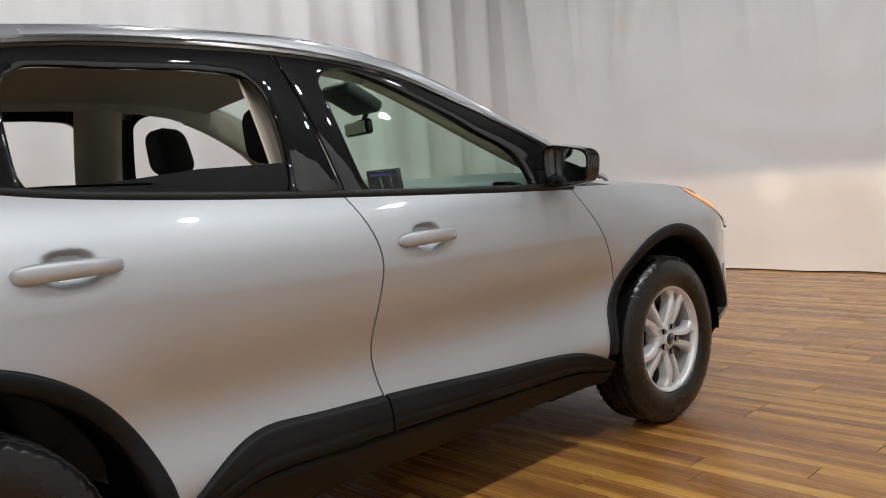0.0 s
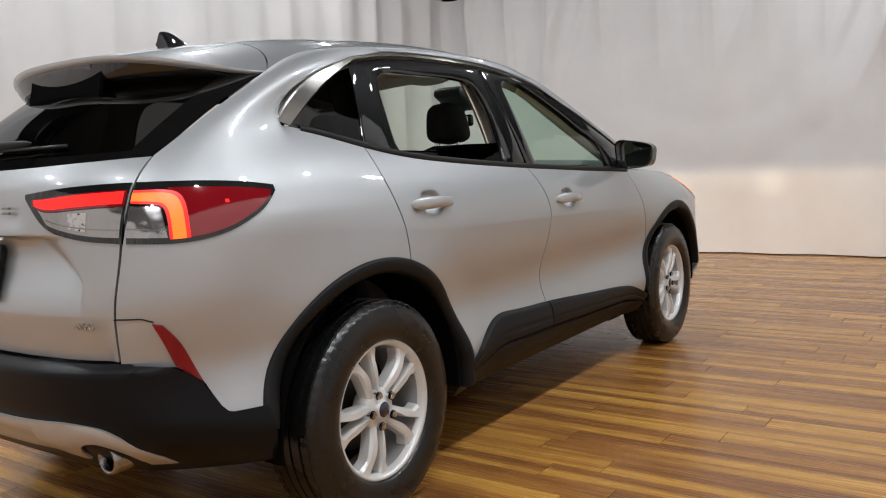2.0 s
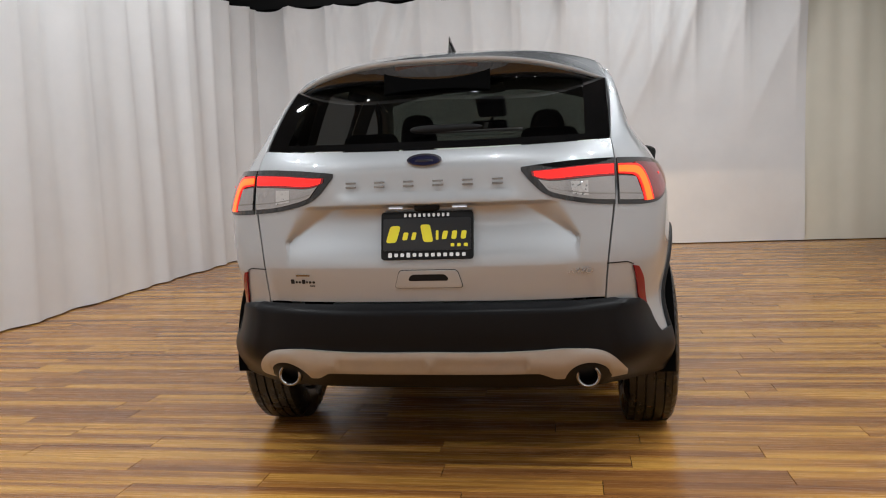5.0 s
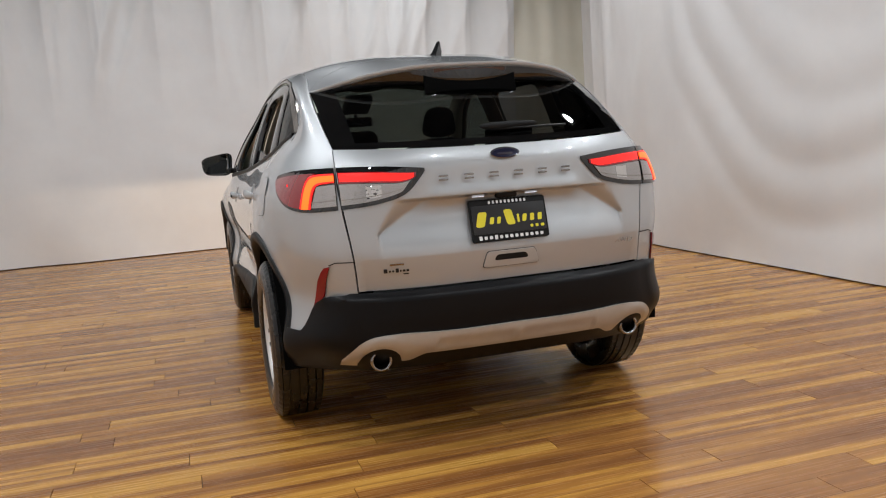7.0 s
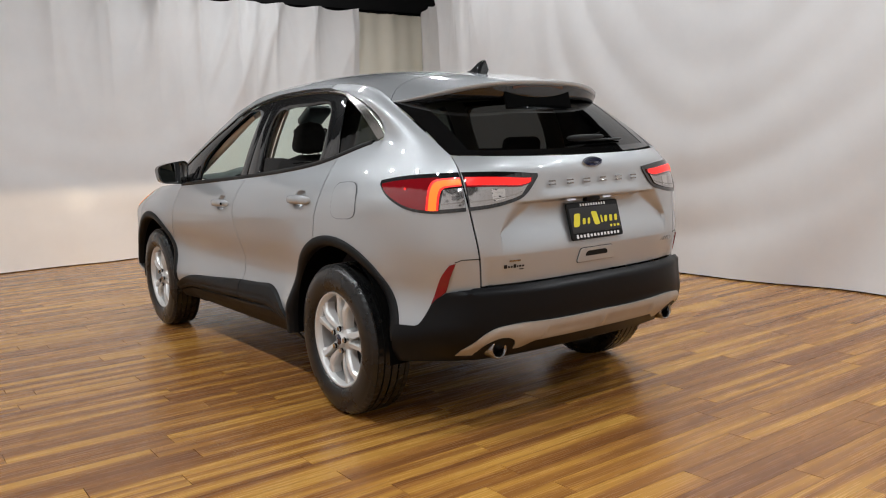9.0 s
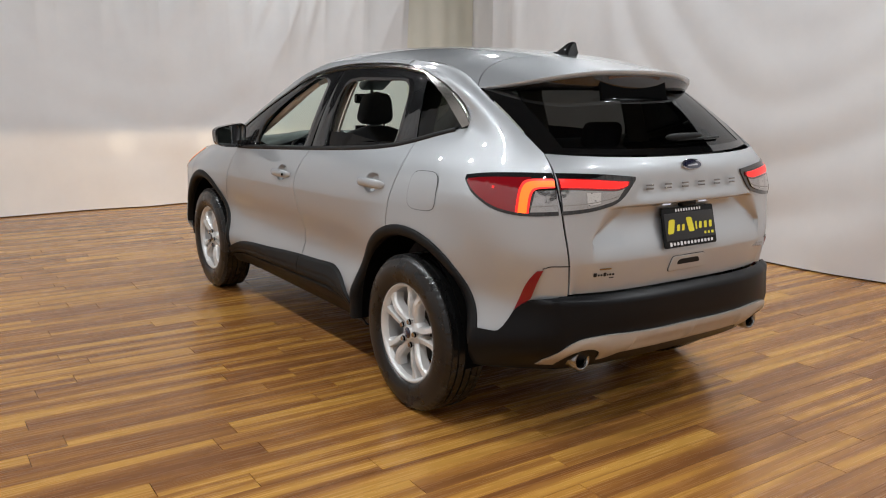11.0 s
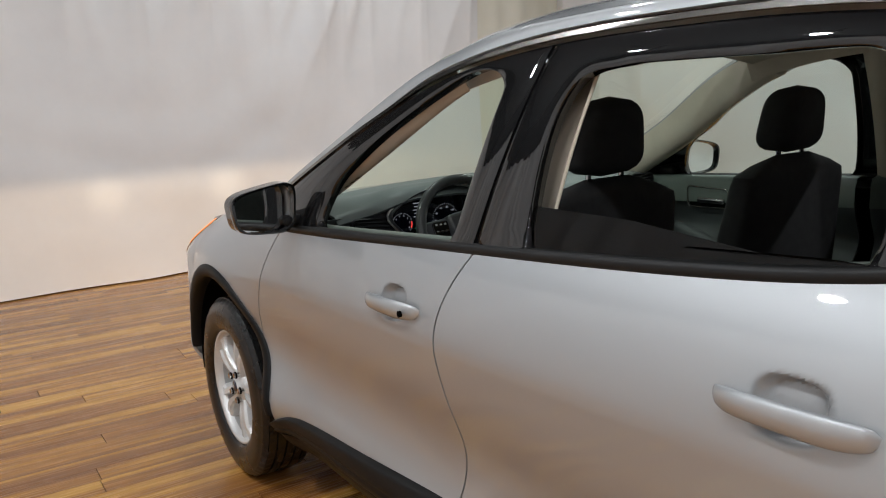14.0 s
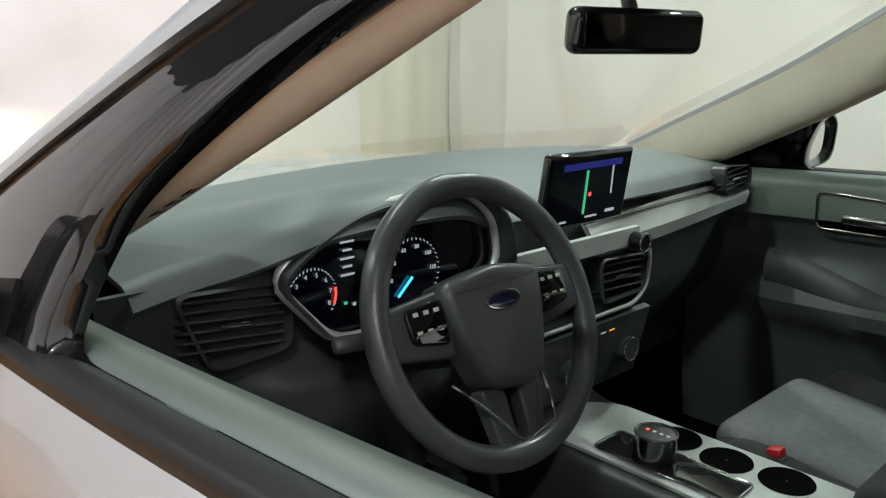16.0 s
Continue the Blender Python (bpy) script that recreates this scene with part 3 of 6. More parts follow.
roof_mid = spline([(-1.90, 1.500), (-1.83, 1.514), (-1.7, 1.538), (-1.54, 1.566), (-1.3, 1.602), (-0.9, 1.640), (-0.35, 1.650), (0.1, 1.628), (0.36, 1.592)])
edge_y = spline([(-1.9, 0.66), (-1.545, 0.630), (-1.33, 0.606), (-1.0, 0.602), (-0.65, 0.607), (-0.33, 0.606), (0.10, 0.598), (0.3, 0.585)])
edge_z = spline([(-1.95, 1.30), (-1.75, 1.375), (-1.545, 1.438), (-1.33, 1.520), (-1.0, 1.560), (-0.65, 1.577), (-0.33, 1.575), (0.10, 1.532), (0.3, 1.470)])


def roof_point(x, f):
    """f from -1 to 1 across."""
    y = edge_y(x) * f
    return (x, y, edge_z(x) + (roof_mid(x) - edge_z(x)) * (1 - abs(f) ** 3.0))


def spoiler_end(f):
    return -1.832 + 0.287 * abs(f) ** 3.2


def spoiler_start(f):
    return -1.405 - 0.04 * abs(f) ** 2 - 0.09 * abs(f) ** 9


def roof():
    def header(f):
        return 0.345 - 0.26 * abs(f) ** 2.2
    sheet("roof", 60, 48, lambda u, v: roof_point(lerp(spoiler_start(2 * v - 1) + 0.003, header(2 * v - 1), u), 2 * v - 1), PAINT, label="silver roof panel")
    def spoiler(u, v):
        f = 2 * v - 1
        if u < 0.16:
            x, y, z = roof_point(spoiler_end(f), f)
            k = 1 - u / 0.16
            return (x - 0.004 * math.sin(math.pi * k) + 0.012 * k, y, z - 0.024 * k * (1 - 0.6 * abs(f) ** 4))
        return roof_point(lerp(spoiler_end(f), spoiler_start(f) - 0.003, (u - 0.16) / 0.84), f)
    sp = sheet("spoiler", 25, 60, spoiler, PAINT, depth=0.006, label="silver roof spoiler over the rear window", angle=60)

    # black underside of the spoiler with the brake lamp
    def below(u, v):
        f = 2 * v - 1
        x, y, z = roof_point(spoiler_end(f) + 0.013, f)
        gx, gy, gz = pane(f * 0.995, 0.80 + 0.18 * abs(f) ** 1.5)
        bulge = 0.030 * math.sin(math.pi * u) * (1 - abs(f) ** 3)
        return (lerp(x, gx - 0.004, u) - bulge * 0.4, lerp(y, gy, u), lerp(z - 0.023, gz, u) - bulge)
    sheet("underside", 10, 50, below, GLOSS, parent=sp, depth=0.004)
    sheet("brake_lamp", 2, 16, lambda u, v: (-1.824 + 0.004 * u, lerp(-0.155, 0.155, v), 1.489 - 0.014 * u), BRAKE_LENS, parent=sp, depth=0.006, label="narrow dark high brake lamp, unlit")
    sheet("lamp_housing", 4, 20, lambda u, v: (lerp(-1.812, -1.832, u), lerp(-0.20, 0.20, v), lerp(1.476, 1.388, u)), DARK, parent=sp, depth=0.012)


def pane(f, v):
    """The rear window; f across, v up."""
    y = 0.624 * f * lerp(1.0, 1.006, v)
    a = abs(f) ** 2.3
    return (lerp(lerp(-2.112, -1.700, v), lerp(-1.948, -1.545, v), a), y, lerp(lerp(1.176, 1.490, v), lerp(1.192, 1.436, v), a) + 0.012 * math.sin(math.pi * v))


def gate_x(y, z):
    """The tailgate below and above its low crease."""
    return tail_x(y, z) + 0.11 * max(0.0, 0.777 - z) * smooth((gate_y(z) - abs(y)) / 0.04)


def tailgate():
    def recess(y, z):
        if z > 0.994 or z < 0.775:
            return 0.0
        k = min(max((0.985 - z) / 0.115, 0), 1)
        yi, yo = lerp(0.31, 0.50, k), lerp(0.46, 0.512, k)
        side = 1 - smooth((abs(y) - yi) / (yo - yi))
        return 0.036 * side * smooth((z - 0.775) / 0.18) * smooth((0.994 - z) / 0.016)

    def gate(u, v):
        z = gate_rows[round(u * (len(gate_rows) - 1))]
        y = (gate_y(z) - GAP) * (2 * v - 1)
        top = 1.172 + 0.018 * abs(2 * v - 1) ** 2.3
        z = 0.657 + (z - 0.657) * (top - 0.657) / 0.518
        return (gate_x(y, z) + recess(y, z) - 0.010 * math.exp(-(((z - 1.0) / 0.03) ** 2)) * smooth((0.34 - abs(y)) * 14), y, z)
    coarse = [0.657, 0.68, 0.71, 0.735, 0.757, 0.772, 0.782, 0.79, 0.80, 0.815, 0.83, 0.85, 0.87, 0.885, 0.90, 0.915, 0.93, 0.945, 0.957, 0.967, 0.976, 0.982, 0.987, 0.992, 1.0, 1.01, 1.03, 1.055, 1.08, 1.10, 1.12, 1.135, 1.15, 1.16, 1.175]
    gate_rows = [lerp(a, b, k / 3) for a, b in zip(coarse, coarse[1:]) for k in range(3)] + [1.175]
    ob = sheet("tailgate", len(gate_rows) - 1, 200, gate, PAINT, label="silver tailgate with a recess round the plate", angle=32)
    g = sheet("rear_window", 24, 40, lambda u, v: pane(2 * v - 1, u), PRIVACY, depth=0, parent=car, label="dark tinted rear window glass")
    g.visible_shadow = True
    # black border printed on the glass
    for s in (-1, 1):
        def band(u, v):
            f = lerp(0.86, 1.0, v)
            p = pane(f, u)
            return (p[0] - 0.0015, p[1], p[2] + 0.001)
        sheet("glass_border", 20, 4, band, BLACK_GLASS, s, parent=g, depth=0)
    sheet("glass_border", 3, 40, lambda u, v: tuple(np.add(pane((2 * v - 1) * 0.86, 0.07 * u), (-0.0015, 0, 0.001))), BLACK_GLASS, parent=g, depth=0)
    return ob


roof()
tailgate()
DOORS = {s: side_panels(s) for s in (1, -1)}
SIDES = (1, -1)

# windscreen, pillars, bonnet and nose
def screen_edge(t):
    x = lerp(0.13, 1.02, t)
    return (x, glass_y(x, rail_z(x)) - 0.045 - 0.01 * t, rail_z(x) + lerp(0.058, 0.024, smooth((x - 0.13) / 0.5)))


def windscreen(u, v):
    f = 2 * v - 1
    a = abs(f) ** 2.2
    ex, ey, ez = screen_edge(u)
    mx, mz = lerp(0.345, 1.18, u), lerp(1.590, 1.032, u) + 0.02 * math.sin(math.pi * u)
    return (lerp(mx, ex, a), ey * f, lerp(mz, ez, a))


sheet("windscreen", 24, 30, windscreen, SHIELD_GLASS, depth=0, label="clear windscreen with a faint green tint")
for s in SIDES:
    def pillar(u, v):
        x = lerp(0.0, 1.04, u)
        a, b = rail(x), screen_edge(min(max((x - 0.13) / 0.89, 0), 1))
        if x < 0.24:
            b = tuple(lerp(p, q, smooth((x - 0.02) / 0.22)) for p, q in zip((x, edge_y(x), edge_z(x)), (x, *b[1:])))
        return (lerp(a[0], b[0], v), lerp(a[1], b[1], v) + lerp(0.004, 0.014, smooth(x / 0.35)) * math.sin(math.pi * v), lerp(a[2] + 0.012 - 0.014 * smooth((x - 0.1) * 4), b[2], v) + lerp(0.006, 0.008, smooth(x / 0.35)) * math.sin(math.pi * v))
    sheet("windscreen_pillar", 40, 8, pillar, PAINT, s)

    def roof_side(u, v):
        x = lerp(-1.0, 0.02, u)
        a, b = rail(x), (x, edge_y(x), edge_z(x))
        return (x, lerp(a[1], b[1], v) + 0.004 * math.sin(math.pi * v), lerp(a[2] + 0.012, b[2], v) + 0.006 * math.sin(math.pi * v))
    sheet("roof_side", 40, 6, roof_side, PAINT, s)


def bonnet(u, v):
    f = 2 * v - 1
    x = lerp(1.05 + 0.13 * (1 - abs(f) ** 2.2), 2.03 + 0.10 * (1 - f * f), u)
    xx = min(x, 2.05)
    w = nose(max(0, (xx - FRONT0) / (front_x(0.9) - FRONT0)) * 0.9, belt(xx))[1] if xx > FRONT0 else belt_y(xx)
    return (x, (w - 0.006) * f, belt(xx) + 0.05 * (1 - abs(f) ** 2.5) * smooth((2.35 - x) * 1.6) - 0.01 * math.exp(-(((abs(f) - 0.72) / 0.08) ** 2)))


sheet("bonnet", 40, 48, bonnet, PAINT, label="silver bonnet")


def nose_band(z, f):
    k = 1 - abs(f)
    X = lerp(0.36, 1.0, smooth(min(k * 1.7, 1)) ** 0.8) if k < 0.6 else 1.0
    if k < 0.55:
        X = 0.36 + 0.6 * math.sin(k / 0.55 * math.pi / 2)
        p = nose(X, z)
        return (p[0], math.copysign(p[1], f), z)
    y0 = nose(0.96, z)[1]
    y = y0 * (1 - (k - 0.55) / 0.45)
    x = FRONT0 + (front_x(z) - FRONT0) * (1 - (y / side_y(2.0, z)) ** 2.6) ** (1 / 3.9)
    return (max(x, nose(0.96, z)[0]), math.copysign(y, f), z)
sheet("front_bumper", 30, 80, lambda u, v: nose_band(lerp(0.325, 0.75, u), 2 * v - 1), PAINT)
sheet("front_lip", 8, 80, lambda u, v: nose_band(lerp(0.27, 0.321, u), 2 * v - 1), BLACK, label="black plastic lip under the front bumper")


def nose_x(y, z):
    return FRONT0 + (front_x(z) - FRONT0) * (1 - min(abs(y) / side_y(1.95, z), 0.999) ** 2.6) ** (1 / 3.9)


sheet("grille", 10, 30, lambda u, v: (nose_x(lerp(-0.44, 0.44, v), lerp(0.755, 0.875, u)) - 0.01, lerp(-0.44, 0.44, v), lerp(0.755, 0.875, u)), GLOSS)
for s in SIDES:
    def lens(u, v):
        if u < 0.5:
            y = lerp(0.445, 0.74, u * 2)
            z = lerp(0.755, 0.885, v)
            return (nose_x(y, z), y, z)
        t = (u - 0.5) * 2
        x0 = nose_x(0.74, 0.84)
        x = lerp(x0, 1.68, t)
        z = lerp(lerp(0.755, 0.972, t**1.25), lerp(0.885, belt(1.68) + 0.002, t**0.8), v)
        p = corner_front(x, z)
        y = lerp(max(p[1], 0.74), p[1], smooth(t * 3))
        return (lerp(nose_x(0.74, z), x, smooth(t * 5)) if t < 0.2 else x, y + 0.004, z)
    head = sheet("headlight", 30, 8, lambda u, v: lens(0.5 + 0.5 * u, v), CLEAR_LENS, s, depth=0.004, label="lit clear headlight sweeping back into the fender")
    pane_ob = sheet("front_lens", 20, 8, lambda u, v: lens(0.5 * u, v), SHIELD_GLASS, s, parent=head, depth=0)
    pane_ob.visible_shadow = False

    # amber piece whose glow is put into its material
    def amber(u, v):
        p = lens(lerp(0.76, 0.94, u), lerp(0.15, 0.85, v))
        return (p[0], p[1] + 0.0035, p[2])
    sheet("glowing_amber_lens", 12, 5, amber, AMBER_LENS, s, parent=head, depth=0.004, label="amber side lens with its own glow")
    # unseen box added to trim the beam, open ahead by a low slit
    bm = bmesh.new()
    bx, by, bz = 1.93, 0.60 * s, 0.822
    box(bm, (0.15, 0.20, 0.004), pose(bx + 0.045, by, bz + 0.004))
    box(bm, (0.15, 0.20, 0.004), pose(bx + 0.045, by, bz - 0.034))
    box(bm, (0.004, 0.20, 0.05), pose(bx - 0.03, by, bz - 0.012))
    for q in (-1, 1):
        box(bm, (0.15, 0.004, 0.05), pose(bx + 0.045, by + 0.10 * q, bz - 0.012))
    part("beam_mask", bm, BLACK, head)


# ---- car: cladding, trim, glass in the sides ----
def over_wheel(x):
    """Height of the rear wheel well's roof over x."""
    return HUB_Z + math.sqrt(max(0.0, 0.47 ** 2 - (x + AXLE) ** 2))


def inner_liner(s):
    """Dark shell behind the panels, so that gaps are dark."""
    def place(u, v):
        x = lerp(-1.80, 1.75, u)
        z = lerp(max(sill_z(x), 0.40) + 0.03, belt(x) - 0.035, v)
        return (x, side_y(min(x, 1.5), z) - 0.035 - 0.1 * smooth((-1.5 - x) * 3) - 0.25 * smooth((x - 1.45) * 3.0), z)
    sheet("inner_shell", 80, 10, place, DARK, s, depth=0.004)

    def back(u, v):
        z = lerp(0.62, 1.15, v)
        X = lerp(0.0, 0.9, u)
        x, y, z = corner(X, z)
        return (x + 0.045 * X + 0.01, y - 0.04, z)
    sheet("inner_shell", 20, 6, back, DARK, s, depth=0.004)


for s in SIDES:
    inner_liner(s)


def arch(cx, s):
    def rim_point(a, r):
        return cx + r * math.cos(a), HUB_Z + r * math.sin(a)

    def place(u, v):
        a = lerp(radians(8 if cx > 0 else -4), radians(175 if cx > 0 else 171), u)
        prof = [(0.438, -0.075), (0.440, -0.02), (0.444, 0.002), (0.452, 0.009), (0.470, 0.011), (0.484, 0.010), (0.491, 0.004), (0.493, -0.014)]
        r, out = prof[round(v * 7)]
        if cx > 0:
            out -= 0.014 * smooth((math.cos(a) - 0.55) / 0.4)
        if a < 0 or a > math.pi:
            x = cx + math.copysign(r, math.cos(a))
            z = HUB_Z - (0.425 + 0.0) * abs(math.sin(a)) * 1.3
        else:
            x, z = rim_point(a, r)
        px, py, pz = body_point(x, max(z, 0.40))
        return (px, py + out, z)
    sheet("wheel_arch_trim", 72, 7, place, BLACK, s, depth=0.004, angle=60)

    def well(u, v):
        a = lerp(radians(-5), radians(185), u)
        return (cx + 0.442 * math.cos(a), lerp(0.86, 0.585, v), HUB_Z + 0.442 * math.sin(a))
    sheet("wheel_well", 32, 2, well, DARK, s, depth=0.004)
    v = [(cx + 0.442 * math.cos(math.pi * (k / 32 * 1.1 - 0.05)), 0.59 * s, HUB_Z + 0.442 * math.sin(math.pi * (k / 32 * 1.1 - 0.05))) for k in range(33)]
    mesh_object("wheel_well_back", v, [tuple(range(33))], DARK, car, flat=True)


def body_point(x, z):
    if x < REAR0:
        return corner(min((REAR0 - x) / (REAR0 - rear_x(z)), 0.9), z)
    if x > FRONT0:
        return corner_front(x, z)
    return (x, side_y(x, z), z)


def sill(s):
    """Black cladding along the doors: a flat upper band in two pieces and a lower one that tucks under."""
    for a, b, lift, name in ((0.0, 0.46, 0.009, "door_cladding"), (0.475, 1.0, 0.003, "sill_cladding")):
        for xa, xb in ((0.905, -0.205), (-0.212, -0.872)) if name == "door_cladding" else ((0.93, -0.905),):
            def place(u, v):
                x = lerp(xa, xb, u)
                hi = min(sill_line(x), sill_z(x)) + 0.004
                z = lerp(hi, 0.268, lerp(a, b, v))
                edge = 1 - abs(2 * v - 1) ** 14
                groove = 0.004 * math.exp(-(((v - 0.62) / 0.05) ** 2)) if a == 0 else 0.0
                return (x, side_y(x, max(z, 0.34)) + (0.008 + lift) * edge - groove - 0.05 * smooth((0.35 - z) / 0.09), z)
            sheet(name, 70, 16, place, BLACK, s, depth=0.008, angle=50)


def under_panel():
    sheet("underbody", 24, 12, lambda u, v: (lerp(-1.90, 2.02, u), lerp(-0.74, 0.74, v) * (0.66 if 0.12 < u < 0.27 or 0.75 < u < 0.93 else 1.0), 0.27 + 0.10 * smooth((0.16 - u) * 9)), DARK, depth=0.02)


for s in SIDES:
    for cx in (-AXLE, AXLE):
        arch(cx, s)
    sill(s)
under_panel()


def loop_points(corners, n=10):
    """Corner list -> closed outline, each edge cut n times."""
    out = []
    for a, b in zip(corners, corners[1:] + corners[:1]):
        out += [(lerp(a[0], b[0], k / n), lerp(a[1], b[1], k / n)) for k in range(n)]
    return out


def rounded(corners, r=0.02, n=5):
    out = []
    for i, p in enumerate(corners):
        a, b = Vector(corners[i - 1]), Vector(corners[(i + 1) % len(corners)])
        p = Vector(p)
        da, db = (a - p), (b - p)
        ra, rb = min(r, da.length * 0.45), min(r, db.length * 0.45)
        s0, s1 = p + da.normalized() * ra, p + db.normalized() * rb
        for k in range(n + 1):
            t = k / n
            out.append(tuple(s0 * (1 - t) ** 2 + p * 2 * t * (1 - t) + s1 * t * t))
    return out


def ring(name, outer, inner, mat, s, parent, lift=0.0, depth=0.02, place=None, label=""):
    put = place or (lambda x, z: (x, glass_y(x, z) + lift, z))
    n = len(outer)
    v = [put(*p) for p in outer] + [put(*p) for p in inner]
    f = [(k, (k + 1) % n, n + (k + 1) % n, n + k) for k in range(n)]
    ob = mesh_object(name, mirrored(v, s), f, mat, parent, label, flip=faces_in(mirrored(v, s), f))
    return thick(ob, depth)


def frame_ring(outer, inner, s, parent):
    """A door's window frame with a rounded face and a return to the inside."""
    n, v, f = len(outer), [], []
    prof = ((0.0, -0.008), (0.02, 0.0), (0.10, 0.002), (0.35, 0.003), (0.6, 0.003), (0.9, 0.001), (0.97, -0.002), (1.0, -0.010), (1.0, -0.026), (1.0, -0.032))
    for t, out in prof:
        v += [(lerp(a[0], b[0], t), glass_y(lerp(a[0], b[0], t), lerp(a[1], b[1], t)) + out, lerp(a[1], b[1], t)) for a, b in zip(outer, inner)]
    for r in range(len(prof) - 1):
        f += [(r * n + k, r * n + (k + 1) % n, (r + 1) * n + (k + 1) % n, (r + 1) * n + k) for k in range(n)]
    v = mirrored(v, s)
    ob = mesh_object("window_frame", v, f, GLOSS, parent, flip=faces_in(v, f))
    return thick(ob, 0.004, -1.0, 60)


def filled(name, outline, mat, s, parent, lift=0.0, depth=0.0, place=None, label="", rings=5):
    """A curved patch inside an outline."""
    put = place or (lambda x, z: (x, glass_y(x, z) + lift, z))
    cx, cz = np.mean(outline, axis=0)
    n, v, f = len(outline), [], []
    for k in range(rings):
        t = 1 - k / rings
        v += [put(lerp(cx, x, t), lerp(cz, z, t)) for x, z in outline]
    v.append(put(cx, cz))
    for k in range(rings - 1):
        f += [(k * n + i, k * n + (i + 1) % n, (k + 1) * n + (i + 1) % n, (k + 1) * n + i) for i in range(n)]
    f += [((rings - 1) * n + i, (rings - 1) * n + (i + 1) % n, rings * n) for i in range(n)]
    ob = mesh_object(name, mirrored(v, s), f, mat, parent, label, flip=faces_in(mirrored(v, s), f))
    return thick(ob, depth) if depth else ob


def top(x):
    return rail_z(x) - 0.016


def run(a, b, n, z):
    """n points along x from a to b at height z(x)."""
    return [(lerp(a, b, k / n), z(lerp(a, b, k / n))) for k in range(n)]


def bent(points, n):
    """n points along a bent line, without its end."""
    cx, cz = (spline([(i, p[q]) for i, p in enumerate(points)]) for q in (0, 1))
    return [(cx(k * (len(points) - 1) / n), cz(k * (len(points) - 1) / n)) for k in range(n)]


def softened(loop, passes):
    for _ in range(passes):
        loop = [tuple((np.array(loop[k - 1]) + 2 * np.array(loop[k]) + np.array(loop[(k + 1) % len(loop)])) / 4) for k in range(len(loop))]
    return loop


FRONT_OUT = run(0.80, -0.235, 24, lambda x: belt(x) + 0.002) + bent([(-0.235, belt(-0.235) + 0.002), (-0.275, 1.30), (-0.310, 1.46), (-0.325, top(-0.325))], 16) + run(-0.325, 0.64, 34, top) + bent([(0.64, top(0.64)), (0.80, top(0.80) - 0.004), (0.93, belt(0.93) + 0.055)], 10) + bent([(0.93, belt(0.93) + 0.055), (0.90, belt(0.9) + 0.01), (0.80, belt(0.80) + 0.002)], 6)
FRONT_IN = softened(run(0.515, -0.15, 24, lambda x: belt(x) + 0.004) + bent([(-0.15, belt(-0.15) + 0.004), (-0.177, 1.24), (-0.192, 1.37), (-0.199, 1.428)], 16) + bent([(-0.199, 1.434), (-0.180, 1.458), (-0.145, 1.476), (-0.08, 1.478), (0.0, 1.457), (0.12, 1.410), (0.22, 1.363), (0.32, 1.309), (0.42, 1.238)], 34) + bent([(0.422, 1.236), (0.462, 1.200), (0.487, 1.165)], 10) + bent([(0.489, 1.155), (0.505, 1.115), (0.515, belt(0.515) + 0.004)], 6), 2)
REAR_OUT = run(-0.242, -1.235, 24, lambda x: belt(x) + 0.002) + bent([(-1.235, belt(-1.235) + 0.002), (-1.225, 1.34), (-1.20, 1.44), (-1.185, top(-1.185))], 16) + run(-1.185, -0.332, 34, top) + bent([(-0.332, top(-0.332)), (-0.31, 1.45), (-0.28, 1.30), (-0.242, belt(-0.242) + 0.002)], 16)
REAR_IN = softened(run(-0.402, -1.085, 24, lambda x: belt(x) + 0.004) + bent([(-1.085, belt(-1.085) + 0.004), (-1.086, 1.33), (-1.075, 1.41), (-1.048, 1.450)], 16) + run(-1.02, -0.56, 34, lambda x: top(x) - 0.060 + 0.012 * smooth((-0.8 - x) * 4)) + bent([(-0.555, 1.461), (-0.475, 1.457), (-0.425, 1.430), (-0.397, 1.365), (-0.393, 1.26), (-0.402, belt(-0.402) + 0.004)], 16), 2)
QUARTER = [(-1.242, belt(-1.242) + 0.006), (-1.40, belt(-1.40) + 0.004), (-1.525, belt(-1.525) + 0.002), (-1.44, 1.355), (-1.33, 1.432), (-1.192, 1.474)]


